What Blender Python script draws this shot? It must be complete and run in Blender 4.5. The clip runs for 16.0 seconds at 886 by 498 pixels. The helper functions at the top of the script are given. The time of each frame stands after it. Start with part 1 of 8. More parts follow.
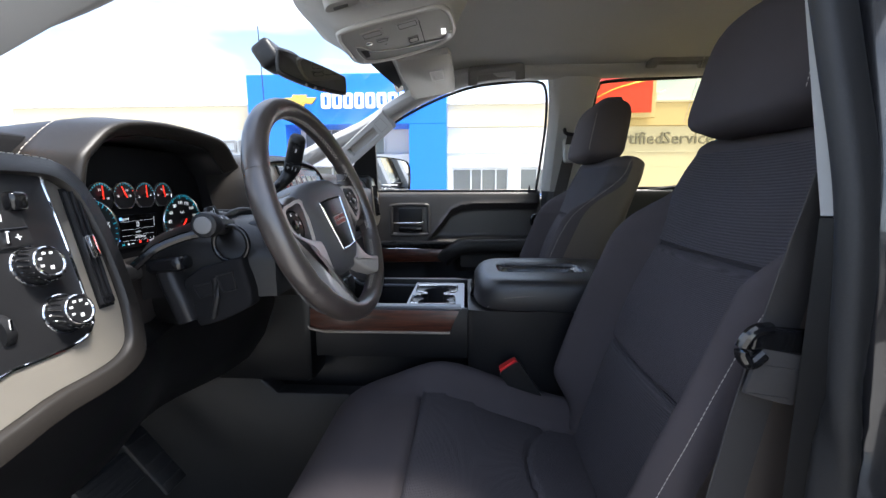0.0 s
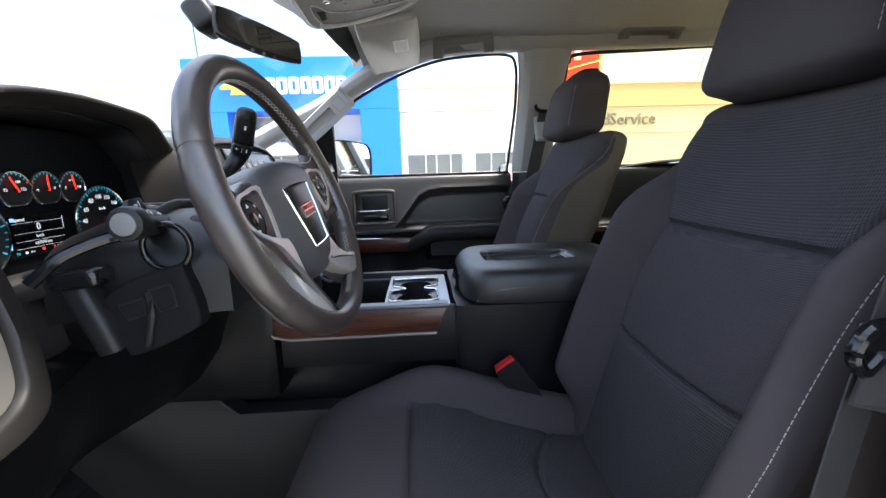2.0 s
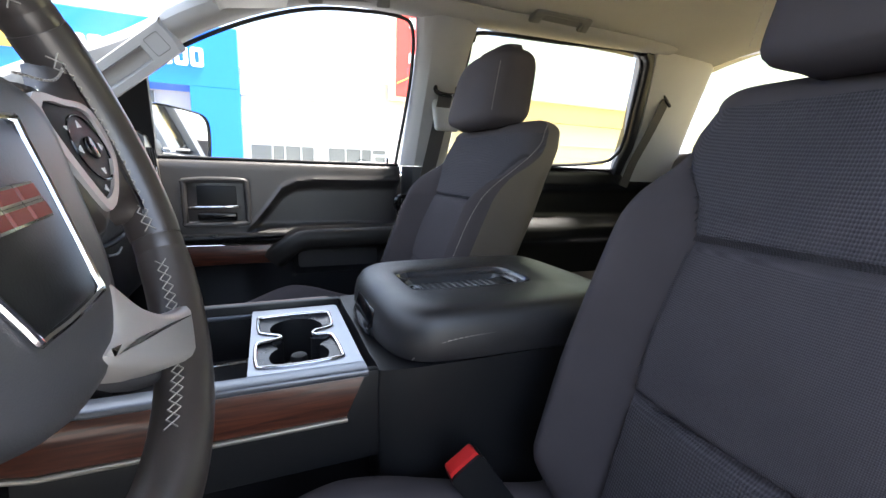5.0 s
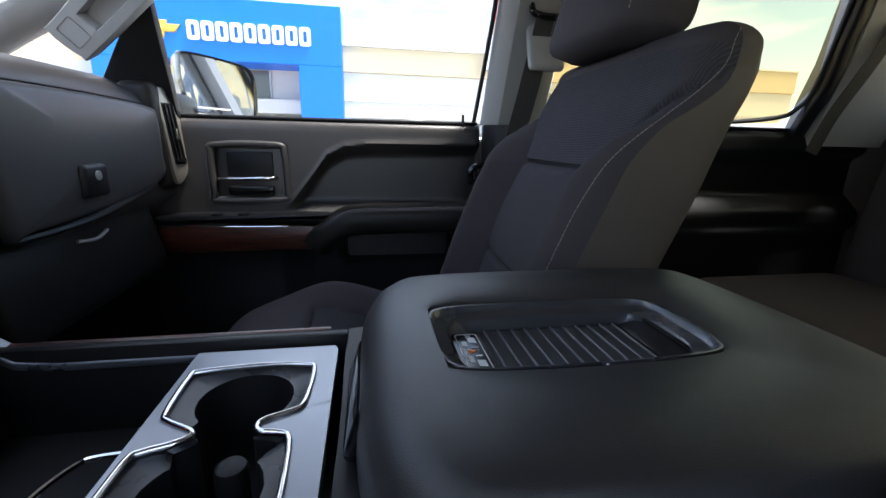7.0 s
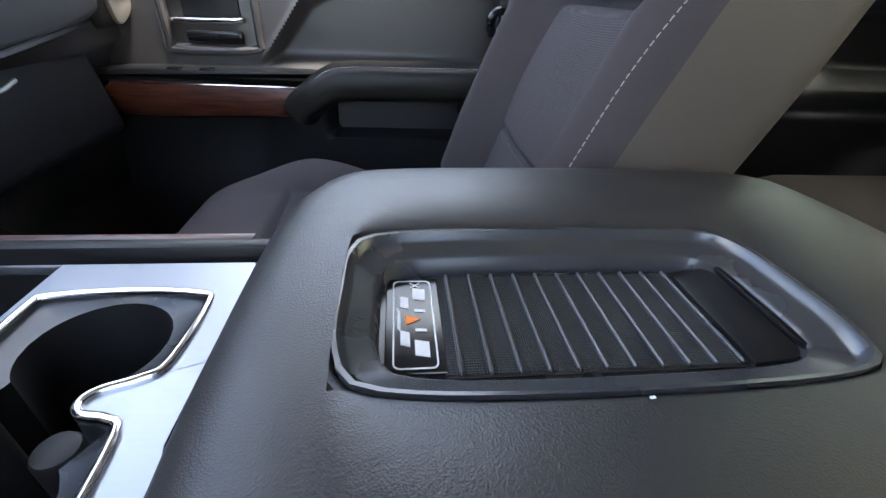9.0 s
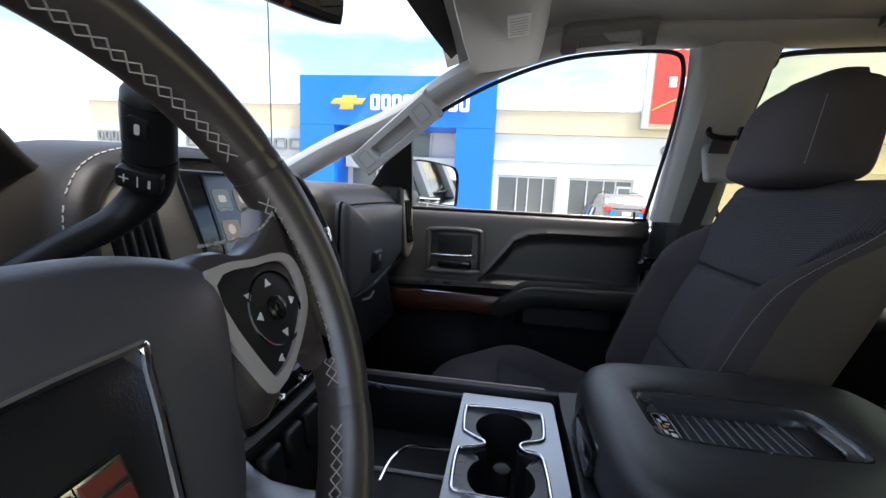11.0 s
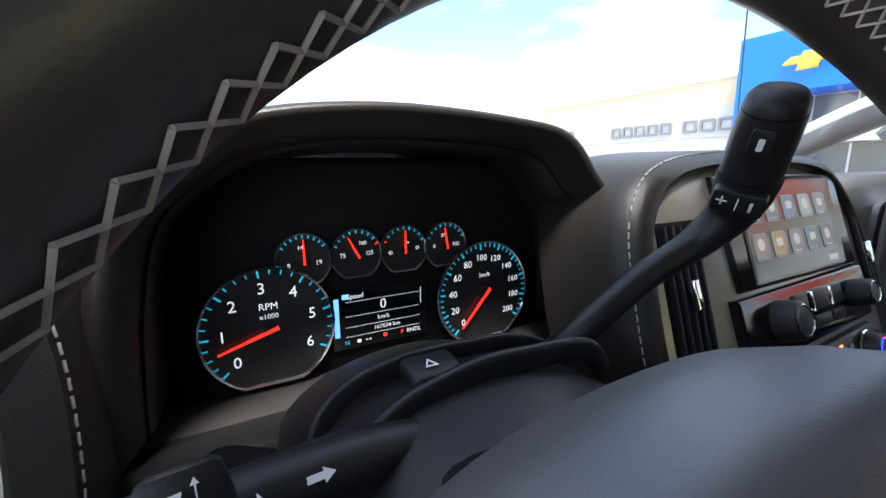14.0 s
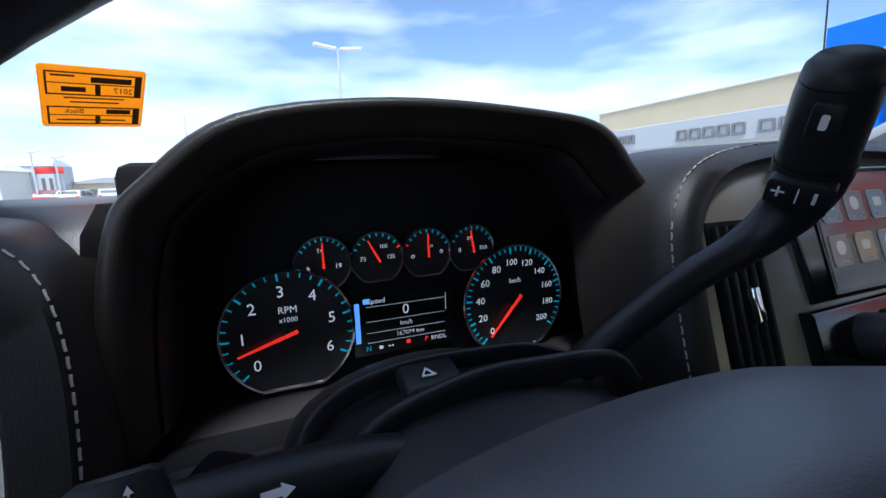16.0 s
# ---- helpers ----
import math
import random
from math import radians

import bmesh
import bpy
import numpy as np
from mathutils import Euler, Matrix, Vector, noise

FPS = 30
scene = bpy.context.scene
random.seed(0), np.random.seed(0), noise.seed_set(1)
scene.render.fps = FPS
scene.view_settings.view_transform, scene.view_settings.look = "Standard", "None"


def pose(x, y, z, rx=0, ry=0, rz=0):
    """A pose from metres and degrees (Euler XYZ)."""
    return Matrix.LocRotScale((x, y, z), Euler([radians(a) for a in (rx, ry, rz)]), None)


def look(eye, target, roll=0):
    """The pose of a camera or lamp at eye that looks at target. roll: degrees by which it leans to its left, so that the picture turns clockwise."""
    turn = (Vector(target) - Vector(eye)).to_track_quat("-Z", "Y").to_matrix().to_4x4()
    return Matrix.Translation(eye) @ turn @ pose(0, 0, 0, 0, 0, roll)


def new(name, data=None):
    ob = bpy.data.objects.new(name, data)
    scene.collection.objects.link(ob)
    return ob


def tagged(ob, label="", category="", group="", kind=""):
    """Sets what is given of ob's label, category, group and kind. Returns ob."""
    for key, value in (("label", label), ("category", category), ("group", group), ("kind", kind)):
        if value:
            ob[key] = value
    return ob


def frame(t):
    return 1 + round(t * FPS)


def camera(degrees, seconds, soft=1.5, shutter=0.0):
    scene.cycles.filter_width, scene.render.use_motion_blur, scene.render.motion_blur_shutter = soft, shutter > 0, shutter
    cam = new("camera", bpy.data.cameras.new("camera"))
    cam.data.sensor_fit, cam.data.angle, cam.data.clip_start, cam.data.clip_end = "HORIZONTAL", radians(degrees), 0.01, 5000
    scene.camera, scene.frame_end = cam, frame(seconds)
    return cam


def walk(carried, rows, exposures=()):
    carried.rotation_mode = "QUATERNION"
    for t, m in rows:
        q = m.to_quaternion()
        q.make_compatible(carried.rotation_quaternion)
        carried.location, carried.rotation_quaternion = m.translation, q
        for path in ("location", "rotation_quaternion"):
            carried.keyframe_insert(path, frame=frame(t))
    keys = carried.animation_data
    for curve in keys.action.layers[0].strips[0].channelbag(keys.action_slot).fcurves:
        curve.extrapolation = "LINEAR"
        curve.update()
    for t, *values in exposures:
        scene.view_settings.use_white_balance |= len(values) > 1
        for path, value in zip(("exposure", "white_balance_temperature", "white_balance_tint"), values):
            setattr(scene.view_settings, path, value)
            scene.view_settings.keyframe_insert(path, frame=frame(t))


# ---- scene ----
cam = camera(93.1, 16.0, soft=1.5)
PATH = [
    (0, (0.102, 0.016, 1.457), (-0.008, 1.99, 1.156), -0.1),
    (0.5, (0.096, 0.021, 1.455), (-0.01, 1.989, 1.118), -1.0),
    (1, (0.085, 0.033, 1.457), (-0.012, 2.001, 1.115), -1.3),
    (1.5, (0.069, 0.051, 1.457), (0.048, 2.02, 1.111), -1.6),
    (2, (0.049, 0.122, 1.448), (0.139, 2.085, 1.079), -1.8),
    (2.5, (0.027, 0.205, 1.445), (0.315, 2.148, 1.065), -1.3),
    (3, (-0.012, 0.275, 1.448), (0.658, 2.121, 1.068), 0.3),
    (3.5, (-0.035, 0.328, 1.441), (0.91, 2.05, 1.066), 1.7),
    (4, (-0.037, 0.383, 1.435), (0.883, 2.116, 1.046), 3.1),
    (4.5, (-0.039, 0.41, 1.433), (0.89, 2.138, 1.043), 3.3),
    (5, (-0.008, 0.453, 1.425), (0.756, 2.263, 1.051), 2.0),
    (5.2, (0.012, 0.479, 1.429), (0.675, 2.328, 1.053), 0.5),
    (7.3, (0.156, 0.817, 1.372), (0.46, 2.709, 0.803), 1.7),
    (7.5, (0.173, 0.84, 1.358), (0.448, 2.714, 0.716), 1.8),
    (8, (0.192, 0.877, 1.347), (0.436, 2.67, 0.494), 2.1),
    (8.5, (0.201, 0.913, 1.36), (0.435, 2.607, 0.323), 3.1),
    (9, (0.202, 0.915, 1.361), (0.414, 2.604, 0.312), 3.2),
    (9.5, (0.182, 0.873, 1.395), (0.279, 2.688, 0.562), 1.5),
    (10, (0.125, 0.762, 1.452), (-0.014, 2.701, 0.979), 0.7),
    (10.2, (0.084, 0.711, 1.47), (-0.094, 2.679, 1.159), 1.6),
    (12.3, (-0.023, 0.475, 1.508), (-0.678, 2.347, 1.248), 0.2),
    (12.5, (-0.034, 0.467, 1.514), (-0.785, 2.301, 1.25), -0.2),
    (13, (-0.064, 0.488, 1.52), (-1.205, 2.104, 1.23), 1.2),
    (13.5, (-0.097, 0.532, 1.519), (-1.638, 1.763, 1.184), 0.9),
    (14, (-0.102, 0.552, 1.51), (-1.822, 1.502, 1.136), -0.5),
    (14.5, (-0.104, 0.571, 1.502), (-1.928, 1.296, 1.118), -2.2),
    (15, (-0.105, 0.583, 1.499), (-1.948, 1.265, 1.124), -2.6),
    (15.5, (-0.106, 0.582, 1.502), (-1.947, 1.284, 1.155), -2.2),
    (16, (-0.105, 0.582, 1.502), (-1.942, 1.303, 1.175), -1.9),
]
EXPOSURES = [(0.0, 1.65, 6300, 10), (0.5, 1.85, 6300, 10), (1.5, 1.95, 6350, 10), (2.5, 2.0, 6400, 10), (3.0, 2.45, 6450, 10), (4.0, 2.6, 6550, 10), (5.0, 2.4, 6550, 10), (7.5, 1.45, 6250, 10), (8.0, 2.4, 6350, 10), (8.5, 3.1, 6500, 10), (9.0, 3.15, 6500, 10), (9.5, 2.8, 6550, 10), (10.0, 1.65, 6500, 10), (12.5, 1.25, 6250, 10), (13.0, 1.15, 6200, 10), (13.5, 0.95, 6200, 10), (14.0, 1.6, 6300, 10), (14.5, 1.2, 5900, 10), (15.0, 0.6, 5600, 10), (16.0, 0.5, 5500, 10)]
walk(cam, [(t, look(eye, target, roll)) for t, eye, target, roll in PATH], EXPOSURES)

# ---- light ----
world = bpy.data.worlds.new("sky")
scene.world = world
world.use_nodes = True
wn, wl = world.node_tree.nodes, world.node_tree.links
sky = wn.new("ShaderNodeTexSky")
sky.sky_type = "NISHITA"
sky.sun_disc = False
SUN_UP, SUN_ROUND = radians(68), radians(112)
sky.sun_elevation, sky.sun_rotation = SUN_UP, SUN_ROUND
# thin white cloud drawn over the blue
geo = wn.new("ShaderNodeTexCoord")
stretch = wn.new("ShaderNodeMapping")
stretch.inputs["Scale"].default_value = (1.2, 1.2, 4.5)
cloud = wn.new("ShaderNodeTexNoise")
cloud.inputs["Scale"].default_value, cloud.inputs["Detail"].default_value = 1.6, 7
cramp = wn.new("ShaderNodeValToRGB")
cramp.color_ramp.elements[0].position, cramp.color_ramp.elements[1].position = 0.42, 0.78
cmix = wn.new("ShaderNodeMix")
cmix.data_type = "RGBA"
cmix.inputs[7].default_value = (9.0, 9.2, 9.6, 1)
wl.new(geo.outputs["Generated"], stretch.inputs["Vector"])
wl.new(stretch.outputs["Vector"], cloud.inputs["Vector"])
wl.new(cloud.outputs["Fac"], cramp.inputs["Fac"])
wl.new(cramp.outputs["Color"], cmix.inputs[0])
wl.new(sky.outputs["Color"], cmix.inputs[6])
wl.new(cmix.outputs[2], wn["Background"].inputs["Color"])
wn["Background"].inputs["Strength"].default_value = 0.15
sun = new("sun", bpy.data.lights.new("sun", "SUN"))
sun.data.energy, sun.data.angle, sun.data.color = 4.6, radians(12), (1.0, 0.95, 0.88)
sun_way = Vector((math.sin(SUN_ROUND) * math.cos(SUN_UP), math.cos(SUN_ROUND) * math.cos(SUN_UP), math.sin(SUN_UP)))
sun.matrix_world = look(sun_way * 50, (0, 0, 0))

# ---- materials ----
def material(name, color, rough=0.5, metal=0.0, bump=0.0, bump_scale=200.0, vary=0.15, vary_scale=12.0, kind="noise", coat=0.0, emit=None, power=1.0, stretch=(1, 1, 1), spec=0.5, rough_vary=0.08):
    m = bpy.data.materials.new(name)
    m.use_nodes = True
    n, l = m.node_tree.nodes, m.node_tree.links
    b = n["Principled BSDF"]
    b.inputs["Roughness"].default_value, b.inputs["Metallic"].default_value = rough, metal
    b.inputs["Coat Weight"].default_value = coat
    b.inputs["Specular IOR Level"].default_value = spec
    tc = n.new("ShaderNodeTexCoord")
    mp = n.new("ShaderNodeMapping")
    mp.inputs["Scale"].default_value = stretch
    l.new(tc.outputs["Object"], mp.inputs["Vector"])
    big = n.new("ShaderNodeTexNoise")
    big.inputs["Scale"].default_value, big.inputs["Detail"].default_value = vary_scale, 5
    l.new(mp.outputs["Vector"], big.inputs["Vector"])
    mix = n.new("ShaderNodeMix")
    mix.data_type = "RGBA"
    mix.inputs[6].default_value = (*[c * (1 - vary) for c in color], 1)
    mix.inputs[7].default_value = (*[min(1, c * (1 + vary)) for c in color], 1)
    l.new(big.outputs["Fac"], mix.inputs[0])
    l.new(mix.outputs[2], b.inputs["Base Color"])
    mr = n.new("ShaderNodeMapRange")
    mr.inputs["To Min"].default_value, mr.inputs["To Max"].default_value = max(0.02, rough - rough_vary), min(1, rough + rough_vary)
    l.new(big.outputs["Fac"], mr.inputs["Value"])
    l.new(mr.outputs["Result"], b.inputs["Roughness"])
    if bump:
        bp = n.new("ShaderNodeBump")
        bp.inputs["Strength"].default_value, bp.inputs["Distance"].default_value = bump, 0.0008
        if kind == "leather":
            t = n.new("ShaderNodeTexVoronoi")
            t.feature = "F1"
            t.inputs["Scale"].default_value = bump_scale
            l.new(tc.outputs["Object"], t.inputs["Vector"])
            l.new(t.outputs["Distance"], bp.inputs["Height"])
        elif kind == "weave":
            sep = n.new("ShaderNodeSeparateXYZ")
            l.new(tc.outputs["Object"], sep.inputs["Vector"])
            up = n.new("ShaderNodeMath")
            up.operation = "SUBTRACT"
            l.new(sep.outputs["Z"], up.inputs[0])
            l.new(sep.outputs["X"], up.inputs[1])
            waves = []
            for a, out in ((sep.outputs["Y"], 0.55), (up.outputs[0], 0.72)):
                k = n.new("ShaderNodeMath")
                k.operation = "MULTIPLY"
                k.inputs[1].default_value = bump_scale * out
                l.new(a, k.inputs[0])
                waves.append(k)
            s1, s2 = n.new("ShaderNodeMath"), n.new("ShaderNodeMath")
            s1.operation, s2.operation = "ADD", "SUBTRACT"
            for s in (s1, s2):
                l.new(waves[0].outputs[0], s.inputs[0])
                l.new(waves[1].outputs[0], s.inputs[1])
            sn = []
            for s in (s1, s2):
                q = n.new("ShaderNodeMath")
                q.operation = "SINE"
                l.new(s.outputs[0], q.inputs[0])
                sn.append(q)
            pr = n.new("ShaderNodeMath")
            pr.operation = "MULTIPLY"
            l.new(sn[0].outputs[0], pr.inputs[0])
            l.new(sn[1].outputs[0], pr.inputs[1])
            l.new(pr.outputs[0], bp.inputs["Height"])
            # relief shading put into the colour: raised threads lighter, hollows darker
            tone = n.new("ShaderNodeMix")
            tone.data_type, tone.blend_type = "RGBA", "MULTIPLY"
            rng = n.new("ShaderNodeMapRange")
            rng.inputs["From Min"].default_value, rng.inputs["To Min"].default_value, rng.inputs["To Max"].default_value = -1, 0.62, 1.38
            l.new(pr.outputs[0], rng.inputs["Value"])
            tone.inputs[0].default_value = 1
            l.new(mix.outputs[2], tone.inputs[6])
            l.new(rng.outputs["Result"], tone.inputs[7])
            l.new(tone.outputs[2], b.inputs["Base Color"])
        elif kind == "brick":
            t = n.new("ShaderNodeTexBrick")
            l.new(tc.outputs["Object"], t.inputs["Vector"])
            l.new(t.outputs["Fac"], bp.inputs["Height"])
        else:
            t = n.new("ShaderNodeTexNoise")
            t.inputs["Scale"].default_value, t.inputs["Detail"].default_value = bump_scale, 4
            l.new(mp.outputs["Vector"], t.inputs["Vector"])
            l.new(t.outputs["Fac"], bp.inputs["Height"])
        l.new(bp.outputs["Normal"], b.inputs["Normal"])
    if emit:
        b.inputs["Emission Color"].default_value = (*emit, 1)
        b.inputs["Emission Strength"].default_value = power
    return m


def glass_material(name, tint=(0.97, 0.98, 0.98)):
    m = bpy.data.materials.new(name)
    m.use_nodes = True
    n, l = m.node_tree.nodes, m.node_tree.links
    n.remove(n["Principled BSDF"])
    clear, shine, mix, fr = n.new("ShaderNodeBsdfTransparent"), n.new("ShaderNodeBsdfGlossy"), n.new("ShaderNodeMixShader"), n.new("ShaderNodeLayerWeight")
    clear.inputs["Color"].default_value = (*tint, 1)
    shine.inputs["Roughness"].default_value = 0.02
    fr.inputs["Blend"].default_value = 0.5
    rise, soft = n.new("ShaderNodeMath"), n.new("ShaderNodeMath")
    rise.operation, rise.inputs[1].default_value = "POWER", 5
    soft.operation, soft.inputs[1].default_value, soft.inputs[2].default_value = "MULTIPLY_ADD", 0.6, 0.02
    l.new(fr.outputs["Facing"], rise.inputs[0])
    l.new(rise.outputs[0], soft.inputs[0])
    l.new(soft.outputs[0], mix.inputs[0])
    l.new(clear.outputs[0], mix.inputs[1])
    l.new(shine.outputs[0], mix.inputs[2])
    l.new(mix.outputs[0], n["Material Output"].inputs["Surface"])
    return m


def wood_material(name, dark, light):
    m = material(name, dark, 0.36, coat=0.25, vary=0.1)
    n, l = m.node_tree.nodes, m.node_tree.links
    b = n["Principled BSDF"]
    tc, mp = n.new("ShaderNodeTexCoord"), n.new("ShaderNodeMapping")
    mp.inputs["Scale"].default_value = (14, 60, 190)
    t, ramp = n.new("ShaderNodeTexNoise"), n.new("ShaderNodeValToRGB")
    t.inputs["Scale"].default_value, t.inputs["Detail"].default_value, t.inputs["Distortion"].default_value = 1.0, 6, 0.6
    ramp.color_ramp.elements[0].position, ramp.color_ramp.elements[1].position = 0.35, 0.68
    ramp.color_ramp.elements[0].color, ramp.color_ramp.elements[1].color = (*dark, 1), (*light, 1)
    l.new(tc.outputs["Object"], mp.inputs["Vector"])
    l.new(mp.outputs["Vector"], t.inputs["Vector"])
    l.new(t.outputs["Fac"], ramp.inputs["Fac"])
    l.new(ramp.outputs["Color"], b.inputs["Base Color"])
    return m


CLOTH = material("seat_cloth", (0.064, 0.056, 0.060), 0.92, bump=0.35, bump_scale=1500, vary=0.18, vary_scale=9, spec=0.2)
KNIT = material("seat_knit", (0.066, 0.061, 0.068), 0.9, bump=0.9, bump_scale=2000, kind="weave", vary=0.15, vary_scale=7, spec=0.2)
FINE = material("seat_fine_weave", (0.066, 0.060, 0.067), 0.92, bump=0.5, bump_scale=3600, kind="weave", vary=0.16, vary_scale=8, spec=0.2)
SEAT_BACK = material("seat_back_vinyl", (0.098, 0.082, 0.072), 0.55, bump=0.14, bump_scale=1300, vary=0.1, kind="leather", spec=0.35)
LEATHER = material("black_leather", (0.017, 0.0148, 0.0130), 0.42, spec=0.32, bump=0.16, bump_scale=1100, kind="leather", vary=0.15, vary_scale=15)
PAD = material("soft_dash_pad", (0.037, 0.033, 0.032), 0.40, spec=0.75, bump=0.14, bump_scale=1000, kind="leather", vary=0.12)
PLASTIC = material("black_plastic", (0.013, 0.013, 0.014), 0.40, bump=0.15, bump_scale=1200, vary=0.12, spec=0.3)
SHROUD = material("column_plastic", (0.007, 0.007, 0.0075), 0.36, bump=0.1, bump_scale=1200, vary=0.12, spec=0.3)
DARK = material("dark_recess", (0.008, 0.008, 0.009), 0.7, vary=0.1, spec=0.12)
GLOSS = material("gloss_black", (0.008, 0.008, 0.009), 0.12, vary=0.05, rough_vary=0.03)
GREY = material("grey_trim_plastic", (0.34, 0.34, 0.335), 0.55, bump=0.2, bump_scale=1400, vary=0.06)
LINER = material("headliner_cloth", (0.40, 0.398, 0.388), 0.95, bump=0.3, bump_scale=1600, vary=0.07, vary_scale=5, spec=0.15)
SILVER = material("satin_silver", (0.34, 0.31, 0.265), 0.33, metal=0.62, vary=0.06, vary_scale=30)
CHROME = material("chrome", (0.85, 0.85, 0.86), 0.08, metal=1.0, vary=0.02, rough_vary=0.03)
WOOD = wood_material("dark_wood_trim", (0.030, 0.008, 0.0045), (0.105, 0.029, 0.014))
THREAD = material("pale_thread", (0.36, 0.335, 0.30), 0.8, vary=0.2, vary_scale=300)
CARPET = material("black_carpet", (0.014, 0.014, 0.015), 0.98, bump=0.9, bump_scale=900, vary=0.3, vary_scale=60, spec=0.1)
RUBBER = material("black_rubber", (0.016, 0.016, 0.017), 0.65, bump=0.2, bump_scale=500, vary=0.1)
WEBBING = material("belt_webbing", (0.045, 0.042, 0.042), 0.8, bump=0.6, bump_scale=500, vary=0.15, stretch=(1, 1, 6))
RED = material("red_plastic", (0.70, 0.03, 0.03), 0.35, vary=0.08)
GLASS = glass_material("window_glass")
PAINT = material("black_car_paint", (0.012, 0.012, 0.014), 0.2, coat=1.0, vary=0.05)
WHITE = material("white_print", (0.75, 0.75, 0.75), 0.6, vary=0.05)
MIRROR = material("mirror_silver", (0.80, 0.81, 0.82), 0.02, metal=1.0, vary=0.01, rough_vary=0.0)


# ---- mesh helpers ----
def thing(name, at, label, category, group="", kind=""):
    ob = new(name)
    ob.location = at
    ob.empty_display_size = 0.05
    return tagged(ob, label, category, group, kind)


def base_of(ob):
    return Vector(ob.location) if ob.data is None else Vector((0, 0, 0))


def part(name, bm, mat, parent=None, label="", smooth=True, angle=35):
    me = bpy.data.meshes.new(name)
    bmesh.ops.recalc_face_normals(bm, faces=bm.faces)
    bm.to_mesh(me)
    bm.free()
    me.materials.append(mat)
    if smooth:
        me.shade_smooth()
        me.set_sharp_from_angle(angle=radians(angle))
    ob = new(name, me)
    if parent is not None:
        ob.parent = parent
        ob.matrix_parent_inverse = Matrix.Translation(-base_of(parent))
    if label:
        ob["label"] = label
    return ob


def lone(name, bm, mat, label, category, group="", kind="", **more):
    return tagged(part(name, bm, mat, **more), label, category, group, kind)


def rbox(bm, c, s, r=0.004, seg=2, m=None):
    """A box with rounded edges; m turns it about its centre."""
    made = bmesh.ops.create_cube(bm, size=1)["verts"]
    for v in made:
        v.co = Vector((v.co.x * s[0], v.co.y * s[1], v.co.z * s[2]))
    edges = list({e for v in made for e in v.link_edges})
    faces = list({f for v in made for f in v.link_faces})
    if r > 0:
        r = min(r, 0.49 * min(s))
        out = bmesh.ops.bevel(bm, geom=edges, offset=r, segments=seg, affect="EDGES", profile=0.5)
        made = list({v for f in out["faces"] for v in f.verts} | {v for v in made if v.is_valid})
        faces = [f for f in faces if f.is_valid]
        made = list(set(made) | {v for f in faces for v in f.verts})
    t = Matrix.Translation(c) @ (m.to_4x4() if m is not None else Matrix())
    for v in made:
        v.co = t @ v.co
    return made


def Box(c, s, r=0.004, seg=2, m=None):
    bm = bmesh.new()
    rbox(bm, c, s, r, seg, m)
    return bm


def smooth_line(pts, n=8, closed=False):
    """Catmull-Rom through the points."""
    p = [Vector(q) for q in pts]
    out, k = [], len(p)
    for i in range(k if closed else k - 1):
        a, b = p[i], p[(i + 1) % k]
        z = p[i - 1] if (closed or i) else a * 2 - b
        c = p[(i + 2) % k] if (closed or i + 2 < k) else b * 2 - a
        for j in range(n):
            t = j / n
            out.append(0.5 * (2 * a + (b - z) * t + (2 * z - 5 * a + 4 * b - c) * t * t + (3 * a - z - 3 * b + c) * t ** 3))
    if not closed:
        out.append(p[-1])
    return out


def loft(bm, rings, closed=True, caps=True):
    rows = [[bm.verts.new(p) for p in ring] for ring in rings]
    for a, b in zip(rows, rows[1:]):
        k = len(a)
        for i in range(k if closed else k - 1):
            j = (i + 1) % k
            bm.faces.new((a[i], a[j], b[j], b[i]))
    if caps and closed:
        bm.faces.new(rows[0][::-1])
        bm.faces.new(rows[-1])
    return rows


def Loft(rings, closed=True, caps=True):
    bm = bmesh.new()
    loft(bm, rings, closed, caps)
    return bm


def frames_along(path, closed=False, up=(0, 0, 1)):
    out, k = [], len(path)
    for i in range(k):
        a = path[i - 1] if (i or closed) else path[0]
        b = path[(i + 1) % k] if (i < k - 1 or closed) else path[-1]
        d = (b - a).normalized()
        s = d.cross(Vector(up))
        s = s.normalized() if s.length > 1e-6 else Vector((1, 0, 0))
        out.append((path[i], s, s.cross(d).normalized()))
    return out


def sweep(bm, path, profile, closed=False, up=(0, 0, 1), scale=None):
    """Carries a flat outline [(side, up)] along the path."""
    path = [Vector(p) for p in path]
    rings = []
    for i, (p, s, u) in enumerate(frames_along(path, closed, up)):
        k = scale(i / max(1, len(path) - 1)) if scale else 1
        rings.append([p + s * a * k + u * b * k for a, b in profile])
    if closed:
        rings.append(rings[0])
        rows = [[bm.verts.new(p) for p in ring] for ring in rings[:-1]]
        rows.append(rows[0])
        for a, b in zip(rows, rows[1:]):
            for i in range(len(a)):
                j = (i + 1) % len(a)
                bm.faces.new((a[i], a[j], b[j], b[i]))
    else:
        loft(bm, rings)


def Sweep(path, profile, **k):
    bm = bmesh.new()
    sweep(bm, path, profile, **k)
    return bm


def circle(r, n=10, ry=None):
    return [(r * math.cos(2 * math.pi * i / n), (ry or r) * math.sin(2 * math.pi * i / n)) for i in range(n)]


def flat_outline(w, h, r=0.003, n=3):
    """A rounded rectangle, w across and h up, round the origin."""
    out = []
    for cx, cy, a0 in ((w / 2 - r, h / 2 - r, 0), (-w / 2 + r, h / 2 - r, 90), (-w / 2 + r, -h / 2 + r, 180), (w / 2 - r, -h / 2 + r, 270)):
        for i in range(n + 1):
            a = radians(a0 + 90 * i / n)
            out.append((cx + r * math.cos(a), cy + r * math.sin(a)))
    return out


